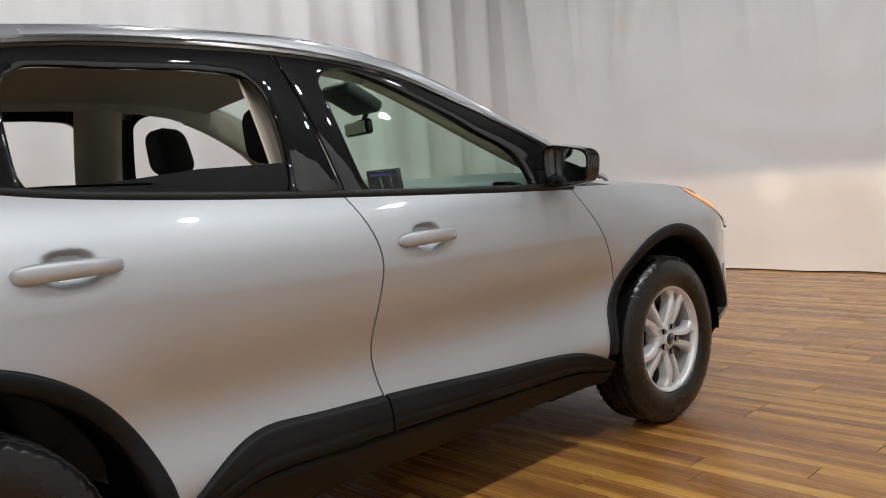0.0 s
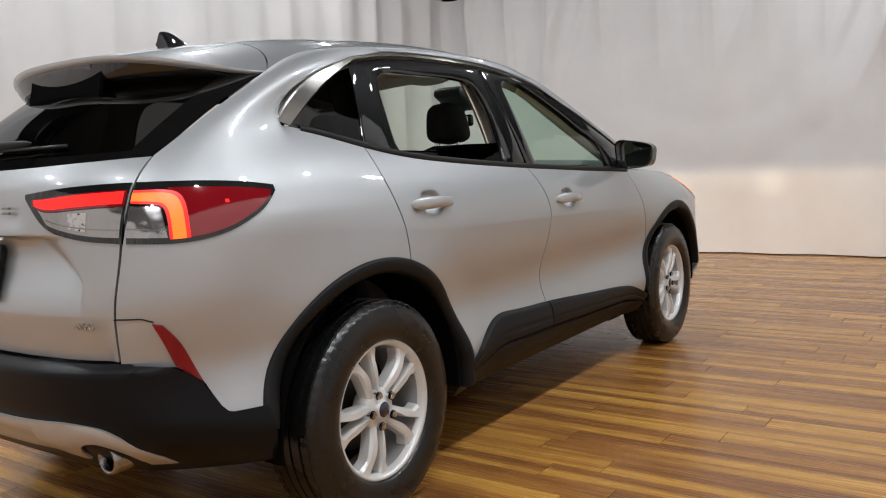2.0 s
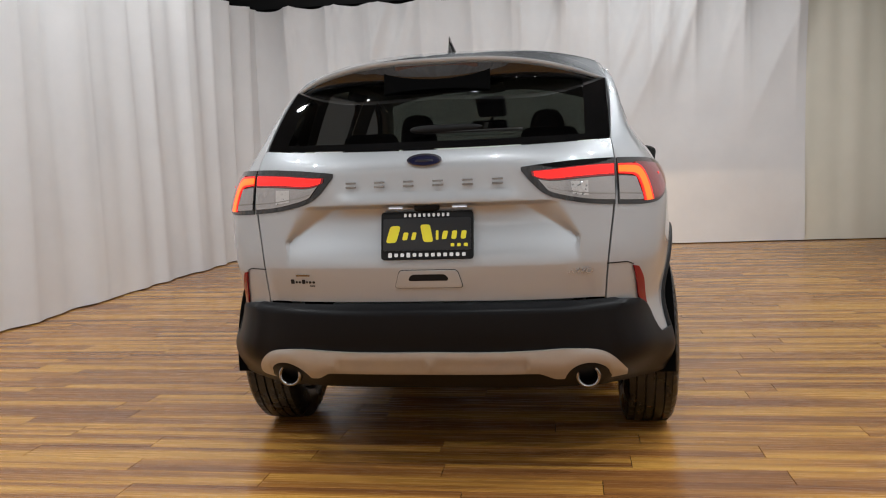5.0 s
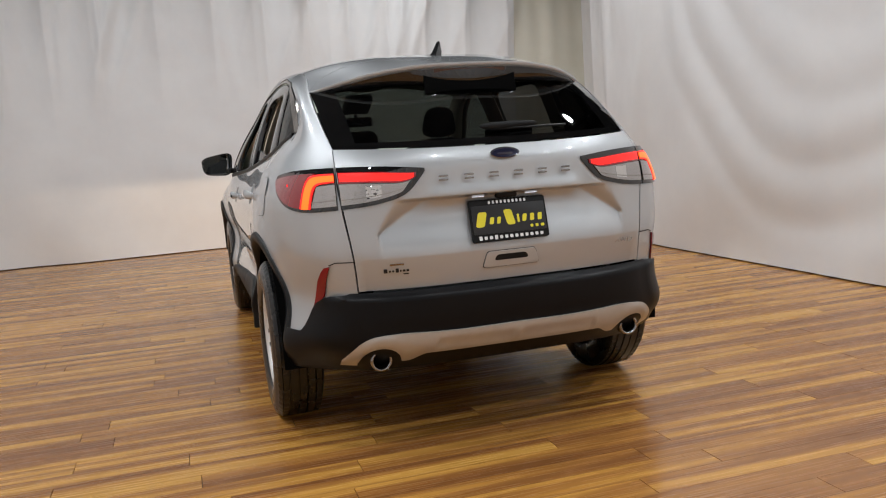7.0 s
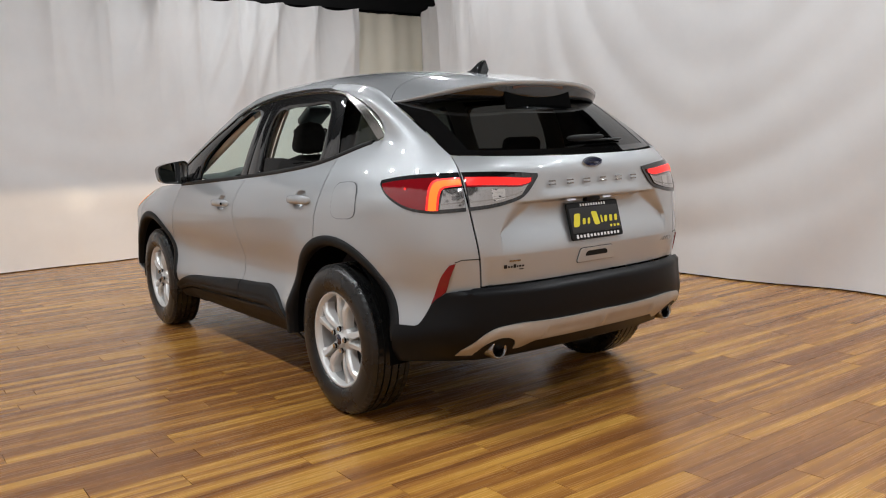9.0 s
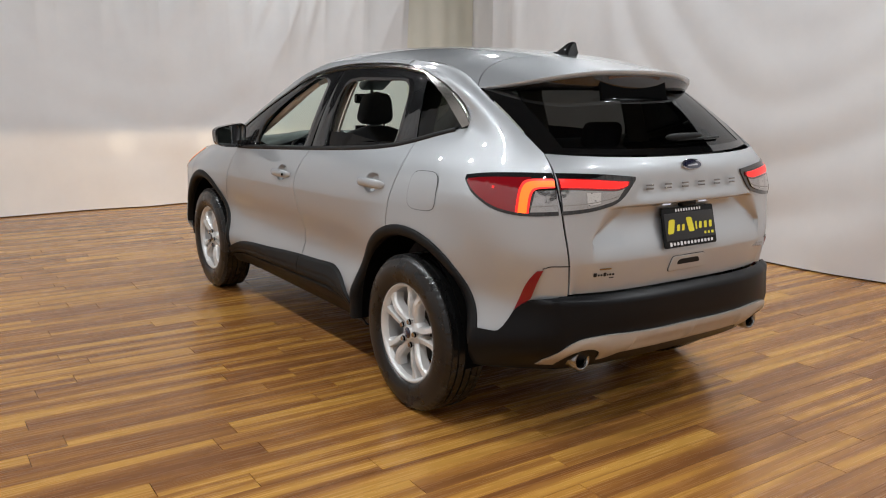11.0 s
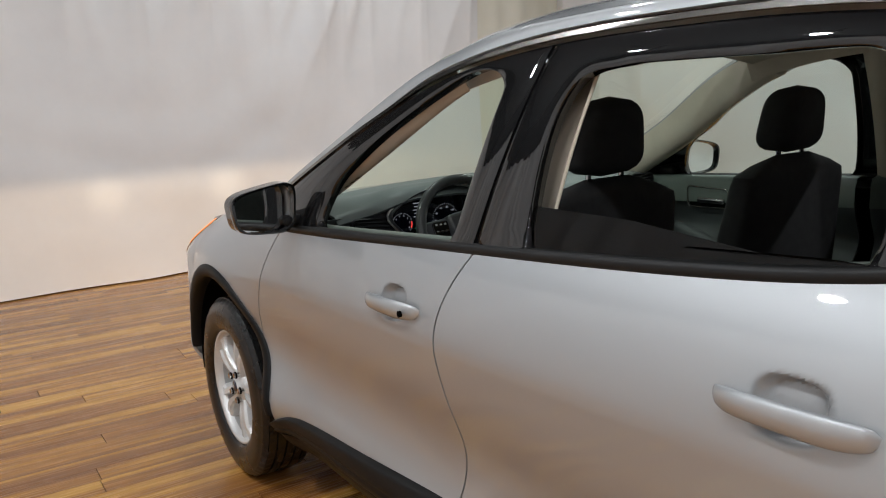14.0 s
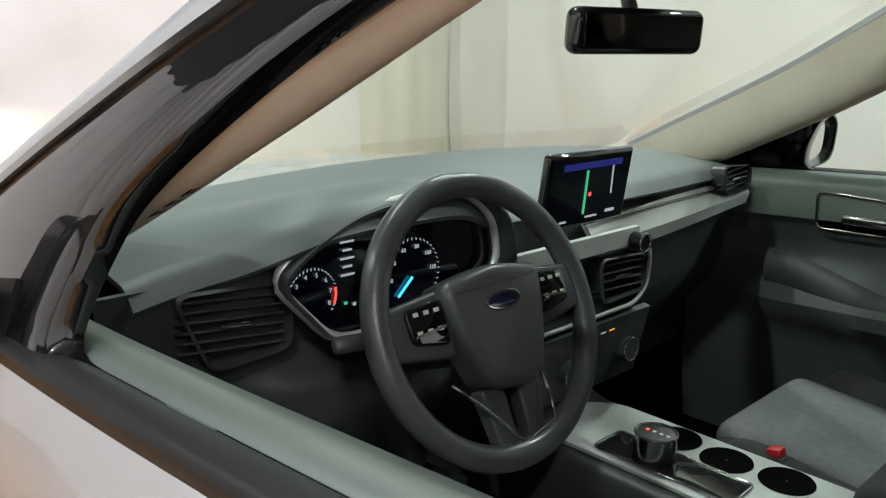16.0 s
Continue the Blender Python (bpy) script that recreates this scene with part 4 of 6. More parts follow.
def side_windows(s):
    front, rear = DOORS[s]
    opening = FRONT_IN if s > 0 else [(x + 0.06 * smooth((x - 0.36) / 0.15), z) for x, z in FRONT_IN]
    frame_ring(FRONT_OUT, opening, s, front)
    frame_ring(REAR_OUT, REAR_IN, s, rear)
    if s < 0:
        filled("window_pane", opening, CLEAR_GLASS, s, front, -0.012, label="closed clear side window")
    # the rear panes stand a little way up out of the door
    up = [(x, z) for x, z in ((-0.37, belt(-0.37) + 0.0), (-0.76, belt(-0.76)), (-1.08, belt(-1.08)), (-1.079, belt(-1.079) + 0.012), (-0.95, 1.176), (-0.66, 1.20), (-0.375, 1.203))]
    filled("window_pane", loop_points(up), PRIVACY, s, rear, -0.014, 0.004, label="dark tinted window lowered most of the way")
    q = filled("quarter_window", loop_points(QUARTER), PRIVACY, s, car, -0.002, label="dark tinted fixed side window")
    ring("seal", loop_points([(x, z) for x, z in QUARTER]), loop_points([(lerp(-1.34, x, 0.955), lerp(1.33, z, 0.955)) for x, z in QUARTER]), GLOSS, s, q, 0.001, 0.01)

    # bright strip over the windows, broad behind the quarter window
    def strip(u, v):
        if u < 0.62:
            x = lerp(0.98, -1.17, u / 0.62)
            hi, lo = (x, rail_z(x) + 0.006 - 0.012 * smooth((x - 0.1) * 4)), (x, rail_z(x) - 0.008 - 0.014 * smooth((x - 0.1) * 4))
        else:
            t = (u - 0.62) / 0.38
            hi = tip_hi(t)
            lo = tip_lo(t)
        x, z = lerp(lo[0], hi[0], v), lerp(lo[1], hi[1], v)
        return (x, glass_y(x, z) + 0.007 - 0.010 * (abs(2 * v - 1) > 0.99), z)
    sheet("window_trim", 130, 8, strip, TRIM, s, depth=0.006)

    def belt_seal(u, v):
        x = lerp(0.78, -1.492, u)
        prof = [(-0.012, 0.0), (-0.012, 0.008), (0.006, 0.011), (0.012, 0.004), (0.013, -0.012), (0.002, -0.034)]
        dz, out = prof[round(v * 5)]
        return (x, belt_y(x) + out - 0.002, belt(x) + dz)
    sheet("belt_seal", 90, 5, belt_seal, SEAL, s, depth=0.003, angle=120)


hi_x, hi_z = spline([(0, -1.17), (0.3, -1.30), (0.6, -1.44), (0.85, -1.54), (1, -1.572)]), spline([(0, rail_z(-1.17) + 0.006), (0.3, 1.466), (0.6, 1.408), (0.85, 1.33), (1, 1.288)])
lo_x, lo_z = spline([(0, -1.165), (0.3, -1.264), (0.6, -1.380), (0.85, -1.474), (1, -1.520)]), spline([(0, rail_z(-1.17) - 0.008), (0.3, 1.446), (0.6, 1.377), (0.85, 1.304), (1, 1.268)])


def tip_hi(t):
    return hi_x(t), hi_z(t)


def tip_lo(t):
    return lo_x(t), lo_z(t)


for s in SIDES:
    side_windows(s)


# ---- car: tail ----
def tuck_in(z):
    return lerp(0.935, 1.0, smooth((z - 0.335) / 0.17))


def bumper(u, v):
    """Black rear bumper; u across the half and round the corner, v up."""
    k = abs(2 * u - 1)
    z = lerp(0.335, 0.652, v)
    back = 0.046 * smooth((0.655 - z) / 0.022) * smooth((z - 0.33) / 0.12)
    if k > 0.55:
        X = lerp(0.86, 0.44, (k - 0.55) / 0.45)
        top_z = min(quarter_low(X) + 0.006, 0.652)
        z = lerp(0.335, top_z, v)
        back = (0.046 * smooth((X - 0.50) / 0.30)) * smooth((0.655 - z) / 0.022) * smooth((z - 0.33) / 0.12)
        p = corner(X, max(z, 0.34), back)
        tuck = tuck_in(z)
        p = (p[0], (p[1] + 0.012) * lerp(tuck, 1.0, smooth((k - 0.6) / 0.4)), p[2])
    else:
        y_end = (corner(0.86, max(z, 0.34), back)[1] + 0.012) * tuck_in(z)
        y = y_end * k / 0.55
        x_end = corner(0.86, max(z, 0.34), back)[0]
        p = (min(tail_x(y, z, back), x_end), y, z)
    return (p[0], math.copysign(p[1], u - 0.5), z)


sheet("rear_bumper", 110, 26, bumper, SATIN_BLACK, label="black textured rear bumper", angle=50, depth=0.01)


def bumper_x(y, z):
    back = 0.046 * smooth((0.655 - z) / 0.022) * smooth((z - 0.33) / 0.12)
    return tail_x(y, z, back)


skid_top = spline([(0, 0.492), (0.30, 0.492), (0.44, 0.497), (0.53, 0.495), (0.60, 0.472), (0.64, 0.432), (0.675, 0.380)])


def skid_low(y):
    y = abs(y)
    if y < 0.34:
        return 0.405
    if y < 0.455:
        return lerp(0.405, 0.375, smooth((y - 0.36) / 0.07))
    if y < 0.609:
        return 0.375 + 0.068 * math.sqrt(max(0, 1 - ((y - 0.532) / 0.077) ** 2))
    return 0.362


def skid(u, v):
    y = lerp(-0.668, 0.668, u)
    hi = skid_top(abs(y))
    z = lerp(min(skid_low(y), hi - 0.004), hi, v)
    groove = 0.012 * smooth((abs(y) - 0.0) * 40) * math.exp(-(((z - 0.44) / 0.02) ** 2)) * (abs(y) < 0.33)
    return (bumper_x(y / tuck_in(z), z) - 0.014 + groove - 0.006 * math.sin(math.pi * v), y, z)


sheet("skid_plate", 160, 8, skid, SKID, label="silver-grey plastic skid plate round the exhausts", depth=0.014, angle=60)

for s in SIDES:
    v, f = lathe([(0.030, 0.07), (0.030, 0.004), (0.0355, -0.003), (0.041, 0.0), (0.0425, 0.02), (0.0425, 0.08)], 40, "Z")
    v = [(-2.120 + z, 0.53 * s + x, 0.388 + y) for x, y, z in v]
    pipe = mesh_object("exhaust_tip", v, f, STEEL, car, "round polished exhaust tip")
    v, f = lathe([(0.001, 0.06), (0.0285, 0.06), (0.0285, 0.016)], 32, "Z")
    mesh_object("bore", [(-2.120 + z, 0.53 * s + x, 0.388 + y) for x, y, z in v], f, DARK, pipe)


def corner_reach(y, z):
    """X at which the corner is y wide, by halving."""
    lo, hi = 0.05, 0.97
    for _ in range(24):
        mid = (lo + hi) / 2
        if corner(mid, z)[1] > y:
            lo = mid
        else:
            hi = mid
    return lo


# tail lamps: k runs round the corner from the side to the inner tip, w up between the rims
lamp_top = spline([(0, 1.097), (0.12, 1.108), (0.35, 1.119), (0.56, 1.122), (0.8, 1.116), (1, 1.102)])
lamp_low = spline([(0, 1.085), (0.06, 1.050), (0.158, 1.012), (0.24, 0.988), (0.322, 0.973), (0.46, 0.965), (0.56, 0.970), (0.711, 0.980), (0.80, 0.992), (0.921, 1.030), (1, 1.094)])
LAMP_SPLIT, LAMP_END = 0.56, 0.32


def lamp_at(k, z, lift):
    if k < LAMP_SPLIT:
        x, y, z = corner(lerp(0.27, corner_at(0.634, z), k / LAMP_SPLIT), z)
        n = Vector((-lerp(0.25, 1, k / LAMP_SPLIT), lerp(1, 0.35, k / LAMP_SPLIT), 0)).normalized()
    else:
        y = lerp(0.634, LAMP_END, (k - LAMP_SPLIT) / (1 - LAMP_SPLIT))
        x = tail_x(y, z)
        n = Vector((-1, 0.35, 0)).normalized()
    return (x + n.x * lift, y + n.y * lift, z)


def lamp_inner(k, w, lift):
    """A point on the lens, inside the black rim."""
    lo, hi = lamp_low(k) + 0.010, lamp_top(k) - 0.014
    return lamp_at(k, lerp(min(lo, hi), hi, w), lift)


def lens_patch(name, s, low, high, mat, parent, lift, n=28, m=8, label="", depth=0.004):
    """A lens between two lines of (k, w) points."""
    def line(points):
        return [spline([(i / (len(points) - 1), p[q]) for i, p in enumerate(points)]) for q in (0, 1)]
    a, b = line(low), line(high)
    return sheet(name, n, m, lambda u, v: lamp_inner(lerp(a[0](u), b[0](u), v), lerp(a[1](u), b[1](u), v), lift), mat, s, parent=parent, depth=depth, label=label)


BAR_OUT = ((0.384, 0.0), (0.386, 0.30), (0.389, 0.56), (0.397, 0.76), (0.417, 0.90), (0.455, 0.955), (0.505, 0.965), (0.550, 0.965))
BAR_IN = ((0.446, 0.0), (0.448, 0.22), (0.451, 0.40), (0.456, 0.53), (0.466, 0.635), (0.487, 0.685), (0.515, 0.70), (0.550, 0.71))


def between(a, b, t):
    return tuple((lerp(p[0], q[0], t), lerp(p[1], q[1], t)) for p, q in zip(a, b))


for s in SIDES:
    for name, a, b in (("tail_lamp", 0.0, 0.554), ("tailgate_lamp", 0.566, 1.0)):
        base = sheet(name, 44, 10, lambda u, v: lamp_at(lerp(a, b, u), lerp(lamp_low(lerp(a, b, u)) - 0.002, lamp_top(lerp(a, b, u)) + 0.002, v), 0.006), GLOSS, s, depth=0.012, label="lit tail lamp with red and clear lens in a black frame")
        if a == 0:
            lens_patch("red_lens", s, ((0.030, 0.0), (0.15, 0.0), (0.27, 0.0), (0.386, 0.0)), ((0.030, 1.0), (0.17, 1.0), (0.31, 1.0), (0.45, 1.0)), RED_LENS, base, 0.011)
            lens_patch("red_lamp", s, ((0.232, 0.60), (0.246, 0.60)), ((0.232, 0.68), (0.246, 0.68)), LIT_RED, base, 0.0125, 4, 4)
            lens_patch("bar_edge", s, BAR_IN, BAR_OUT, LIT_RED, base, 0.0122, 40)
            lens_patch("light_bar", s, between(BAR_IN, BAR_OUT, 0.16), between(BAR_IN, BAR_OUT, 0.80), LIT_AMBER, base, 0.0132, 40)
            lens_patch("clear_lens", s, ((0.452, 0.03), (0.552, 0.03)), ((0.470, 0.62), (0.552, 0.65)), CLEAR_LENS, base, 0.0108, 12)
            lens_patch("lens_rib", s, ((0.452, 0.17), (0.552, 0.19)), ((0.452, 0.20), (0.552, 0.22)), TRIM, base, 0.0122, 10, 1)
        else:
            lens_patch("red_rim", s, ((0.568, 0.66), (0.75, 0.60), (0.952, 0.40)), ((0.568, 0.985), (0.75, 0.97), (0.956, 0.94)), RED_LENS, base, 0.0110)
            lens_patch("light_bar", s, ((0.574, 0.71), (0.75, 0.66), (0.940, 0.50)), ((0.574, 0.96), (0.75, 0.94), (0.945, 0.89)), LIT_RED, base, 0.0122)
            lens_patch("clear_lens", s, ((0.570, 0.03), (0.72, 0.03), (0.88, 0.05)), ((0.570, 0.64), (0.74, 0.58), (0.925, 0.40)), CLEAR_LENS, base, 0.0108)
            lens_patch("reflector_bowl", s, ((0.695, 0.12), (0.77, 0.12)), ((0.695, 0.54), (0.775, 0.50)), CHROME_BOWL, base, 0.0118, 8, 6, "bright reflector behind the clear lens")
            lens_patch("lens_rib", s, ((0.570, 0.17), (0.88, 0.17)), ((0.570, 0.20), (0.88, 0.20)), TRIM, base, 0.0122, 16, 1)
    # red reflectors in the bumper corners
    def refl(u, v):
        low, high = (lerp(0.645, 0.738, u), lerp(0.587, 0.639, u)), (lerp(0.780, 0.808, u), lerp(0.752, 0.757, u))
        t = v + 0.10 * math.sin(math.pi * v) * (1 - u)
        x, y, z = corner(lerp(low[0], high[0], v), lerp(low[1], high[1], t))
        return (x - 0.005, y + 0.005, z)
    sheet("red_reflector", 8, 12, refl, REFLECTOR, s, label="slanted red reflector in the bumper corner", depth=0.005)

    def joint(u, v):
        y = lerp(0.600, 0.690, u)
        z = 0.770 + 0.0035 * v - 0.010 * smooth((u - 0.7) * 3)
        x, y, z = corner(corner_reach(y, z), z)
        return (x - 0.0025, y + 0.001, z)
    sheet("bumper_joint", 14, 2, joint, SEAL, s, depth=0.002)


# ---- car: wheels ----
def wheel(cx, s, turn, label):
    w = new("wheel")
    w.parent = car
    w.location = (cx, 0.0, HUB_Z)
    tagged(w, label)
    yo, yi = 0.893, 0.680
    half = [(0.224, 0.866), (0.229, 0.880), (0.236, 0.884), (0.252, yo - 0.003), (0.268, yo), (0.300, yo - 0.001), (0.318, yo - 0.006), (0.330, yo - 0.012), (0.333, yo - 0.012), (0.341, yo - 0.019), (0.349, yo - 0.029)]
    tread = []
    for a, b in ((0.861, 0.838), (0.830, 0.800), (0.792, 0.764), (0.756, 0.728), (0.720, 0.700)):
        c = 0.352 + 0.003 * (1 - ((a + b) / 2 - 0.787) ** 2 / 0.0064)
        tread += [(c - 0.008, a + 0.0015), (c, a), (c, b), (c - 0.008, b - 0.0015)]
    prof = half + tread + [(r, yi + yo - y) for r, y in reversed(half)]
    segments, n = 240, len(prof)
    v, f = lathe([(r, y * s) for r, y in prof], segments)
    # narrow cuts across the shoulders of the tread
    for k in range(0, segments, 4):
        for j in (9, 10, 12, 13, n - 10, n - 11, n - 13, n - 14):
            x, y, z = v[k * n + j]
            v[k * n + j] = (x * 0.991, y, z * 0.991)
    tyre = mesh_object("tyre", v, f, TYRE, w, "black road tyre with grooved tread", flip=s < 0)
    tyre.data.set_sharp_from_angle(angle=radians(45))
    # rim: barrel, lip, hub
    v, f = lathe([(0.203, 0.70 * s), (0.196, 0.74 * s), (0.199, 0.80 * s), (0.208, 0.852 * s)], 72)
    mesh_object("barrel", v, f, BARREL, w, flip=s < 0)
    v, f = lathe([(0.206, 0.845 * s), (0.210, 0.862 * s), (0.216, 0.872 * s), (0.224, 0.875 * s), (0.227, 0.866 * s), (0.217, 0.70 * s)], 72)
    rim = mesh_object("rim", v, f, ALLOY, w, "bright silver alloy rim", flip=s < 0)
    v, f = lathe([(0.001, 0.74 * s), (0.15, 0.74 * s), (0.15, 0.72 * s), (0.001, 0.72 * s)], 48)
    mesh_object("brake_disc", v, f, material("brake_disc", (0.030, 0.029, 0.028), 0.6, 0.3), w, "grey steel brake disc", flip=s < 0)
    v, f = lathe([(0.001, 0.70 * s), (0.196, 0.70 * s)], 48)
    mesh_object("hub_back", v, f, DARK, w, flip=s < 0)
    # five pairs of spokes, each pair astride a wheel nut
    for k in range(5):
        for side in (-1, 1):
            rows, n = [], 16
            a = radians(turn + 72 * k)
            ca, sa = math.cos(a), math.sin(a)
            for i in range(n + 1):
                t = i / n
                r = lerp(0.036, 0.212, t)
                inner_edge = lerp(0.0125, 0.0105, smooth(t * 2)) + 0.016 * smooth((t - 0.45) / 0.55)
                outer_edge = lerp(0.029, 0.044, smooth(t * 1.3)) + 0.030 * smooth((t - 0.66) / 0.34) ** 1.5
                yf = 0.846 + 0.020 * math.sin(math.pi * min(t * 0.75, 0.6)) - 0.006 * smooth((t - 0.6) / 0.4)
                wide = outer_edge - inner_edge
                for q, dy in ((-0.06, -0.050), (0.0, -0.010), (0.10, 0.0), (0.78, -0.003), (1.0, -0.014), (1.06, -0.050)):
                    off = side * (inner_edge + wide * q)
                    reach = math.sqrt(max(r * r - off * off * smooth((t - 0.5) * 2), 0.0))
                    rows.append((reach * ca - off * sa, (yf + dy) * s, reach * sa + off * ca))
            faces = [(i * 6 + j, (i + 1) * 6 + j, (i + 1) * 6 + (j + 1) % 6, i * 6 + (j + 1) % 6) for i in range(n) for j in range(6)]
            mesh_object("spoke", rows, faces, ALLOY, w, flip=(s > 0) == (side > 0), flat=True)
    v, f = lathe([(0.001, 0.866 * s), (0.027, 0.866 * s), (0.031, 0.862 * s), (0.033, 0.852 * s), (0.060, 0.850 * s), (0.068, 0.842 * s), (0.070, 0.79 * s)], 40)
    mesh_object("hub", v, f, ALLOY, w, flip=s < 0)
    v, f = lathe([(0.001, 0.869 * s), (0.024, 0.8685 * s), (0.0255, 0.866 * s)], 32)
    mesh_object("hub_cap", v, f, BADGE_BLUE, w, "small blue oval hub badge", flip=s < 0)
    for k in range(5):
        a = radians(turn + 72 * k)
        bm = bmesh.new()
        rod(bm, 0.0105, 0.009, 0.030, pose(0.054 * math.cos(a), 0.858 * s, 0.054 * math.sin(a), 90, 0, 0), 12)
        part("lug_nut", bm, CHROME, w)
        # raised near-black ring, the pocket's shade given as colour
        v, f = lathe([(0.011, 0.866 * s), (0.0132, 0.8665 * s), (0.0138, 0.862 * s)], 20)
        mesh_object("pocket_shade", [(x + 0.054 * math.cos(a), y, z + 0.054 * math.sin(a)) for x, y, z in v], f, DARK, w, flip=s < 0)


BADGE_BLUE = material("badge_blue", (0.007, 0.009, 0.035), 0.15, Coat_Weight=1.0)
for cx, s, turn in ((-AXLE, 1, 30), (-AXLE, -1, 40), (AXLE, 1, 38), (AXLE, -1, 63)):
    wheel(cx, s, turn, "black tyre on a silver ten-spoke alloy wheel")


# ---- car: mirrors, handles, badges, plate and other fittings ----
def blob(nu, nv, place, name, mat, parent, s=1, label="", depth=0.0):
    v, f = grid(nu, nv, place)
    v = mirrored(v, s)
    bm = bmesh.new()
    vs = [bm.verts.new(p) for p in v]
    for q in f:
        try:
            bm.faces.new([vs[k] for k in q])
        except ValueError:
            pass
    bmesh.ops.remove_doubles(bm, verts=bm.verts, dist=0.0004)
    bmesh.ops.recalc_face_normals(bm, faces=bm.faces)
    ob = part(name, bm, mat, parent, label, 45)
    return ob


def extruded(outline, height, bevel=0.0):
    """A bmesh slab: outline (x, y) pairs, raised along z."""
    bm = bmesh.new()
    f = bm.faces.new([bm.verts.new((x, y, 0)) for x, y in outline])
    bm.normal_update()
    if f.normal.z < 0:
        f.normal_flip()
    r = bmesh.ops.extrude_face_region(bm, geom=[f])
    up = [e for e in r["geom"] if isinstance(e, bmesh.types.BMVert)]
    bmesh.ops.translate(bm, vec=(0, 0, height), verts=up)
    if bevel:
        edges = [e for e in bm.edges if all(v in up for v in e.verts)]
        bmesh.ops.bevel(bm, geom=edges, offset=bevel, segments=3, affect="EDGES", profile=0.6)
    bmesh.ops.recalc_face_normals(bm, faces=bm.faces)
    return bm


def mirror_outline(k, n):
    """Rounded four-sided mirror outline, a from inner to outer (0 to 1), b up."""
    a = math.tau * k / n
    c, q = math.cos(a), math.sin(a)
    x = math.copysign(abs(c) ** 0.5, c)
    z = math.copysign(abs(q) ** 0.5, q)
    return 0.95 + (0.096 + 0.008 * z) * x, 1.124 + (0.068 - 0.016 * x) * z - 0.006 * x + 0.004 * x * z


def door_mirror(s):
    n = 40
    m = new("door_mirror")
    m.parent = car
    tagged(m, "black and silver door mirror on a black arm")

    def shell(u, v):
        # from the rim (u = 0) forward to the nose of the cap
        y, z = mirror_outline(v * n, n)
        t = u
        shrink = math.sqrt(max(0.0, 1 - (t * 0.985) ** 2.4))
        return (0.612 + 0.125 * t - 0.03 * (y - 0.95), lerp(0.94, y, shrink), lerp(1.128, z, shrink))
    blob(14, n, shell, "cap", PAINT, m, s, "silver mirror cap")

    def bezel(u, v):
        y, z = mirror_outline(v * n, n)
        prof = [(0.0, 0.0, 1.0), (-0.012, 0.0, 1.02), (-0.020, 0.0, 1.0), (-0.020, 0.0, 0.93), (0.004, 0.0, 0.90)]
        dx, _, k = prof[round(u * 4)]
        return (0.625 + dx - 0.03 * (y - 0.95), lerp(0.95, y, k), lerp(1.125, z, k))
    blob(4, n, bezel, "bezel", GLOSS, m, s, "gloss black mirror bezel")

    def base(u, v):
        y, z = mirror_outline(v * n, n)
        prof = [(0.05, 1.012), (0.004, 1.022)]
        dx, k = prof[round(u)]
        return (0.622 + dx - 0.03 * (y - 0.95), lerp(0.95, y, k), lerp(1.125, z, k))
    blob(1, n, base, "rim", GLOSS, m, s)
    toe = 0.21 if s > 0 else 0.15
    v = [(0.632 - toe * (y - 0.95) + 0.03 * (z - 1.12), lerp(0.95, y, 0.92) * s, lerp(1.125, z, 0.92)) for y, z in (mirror_outline(k, n) for k in range(n))]
    mesh_object("mirror_glass", v, [tuple(range(n))], MIRROR, m, flat=True, flip=s > 0)
    bm = bmesh.new()
    box(bm, (0.075, 0.10, 0.034), pose(0.66, 0.835 * s, 1.082, 0, 0, 0), 0.012, 3)
    part("arm", bm, BLACK, m)

    def sail(u, v):
        x = lerp(0.60, 0.83, u)
        lo, hi = belt(x) + 0.010, lerp(1.120, belt(0.83) + 0.03, u)
        z = lerp(lo, hi, v)
        return (x, glass_y(x, z) + 0.006, z)
    sheet("sail", 10, 4, sail, BLACK, s, parent=m, depth=0.01)


def handle(cx, cz, s, door, key):
    base = side_y(cx, cz)
    dx = 0.01

    def bar(u, v):
        x = cx + lerp(-0.125, 0.115, u)
        e = 1 - abs(2 * u - 1) ** 5
        w = (0.0165 + 0.004 * (1 - u)) * e**0.4 + 0.002
        a = math.tau * v
        lift = 0.020 + 0.014 * (1 - abs(2 * u - 1) ** 2.2)
        return (x, side_y(x, cz) - 0.004 + lift * e**0.5 + 0.011 * e**0.5 * math.cos(a), cz + 0.004 * math.sin(3 * u) + w * math.sin(a) - 0.004 * (u - 0.5))
    bar_ob = blob(36, 16, bar, "door_handle", PAINT, door, s, "silver door handle bar")
    if key:
        bm = bmesh.new()
        rod(bm, 0.0075, 0.0075, 0.006, pose(cx - 0.098, (base + 0.036) * s, cz + 0.001, 90, 0, 0), 20)
        part("key_lock", bm, DARK, door)


for s in SIDES:
    door_mirror(s)
    handle(0.005, 0.948, s, DOORS[s][0], s > 0)
    handle(-1.035, 0.998, s, DOORS[s][1], False)


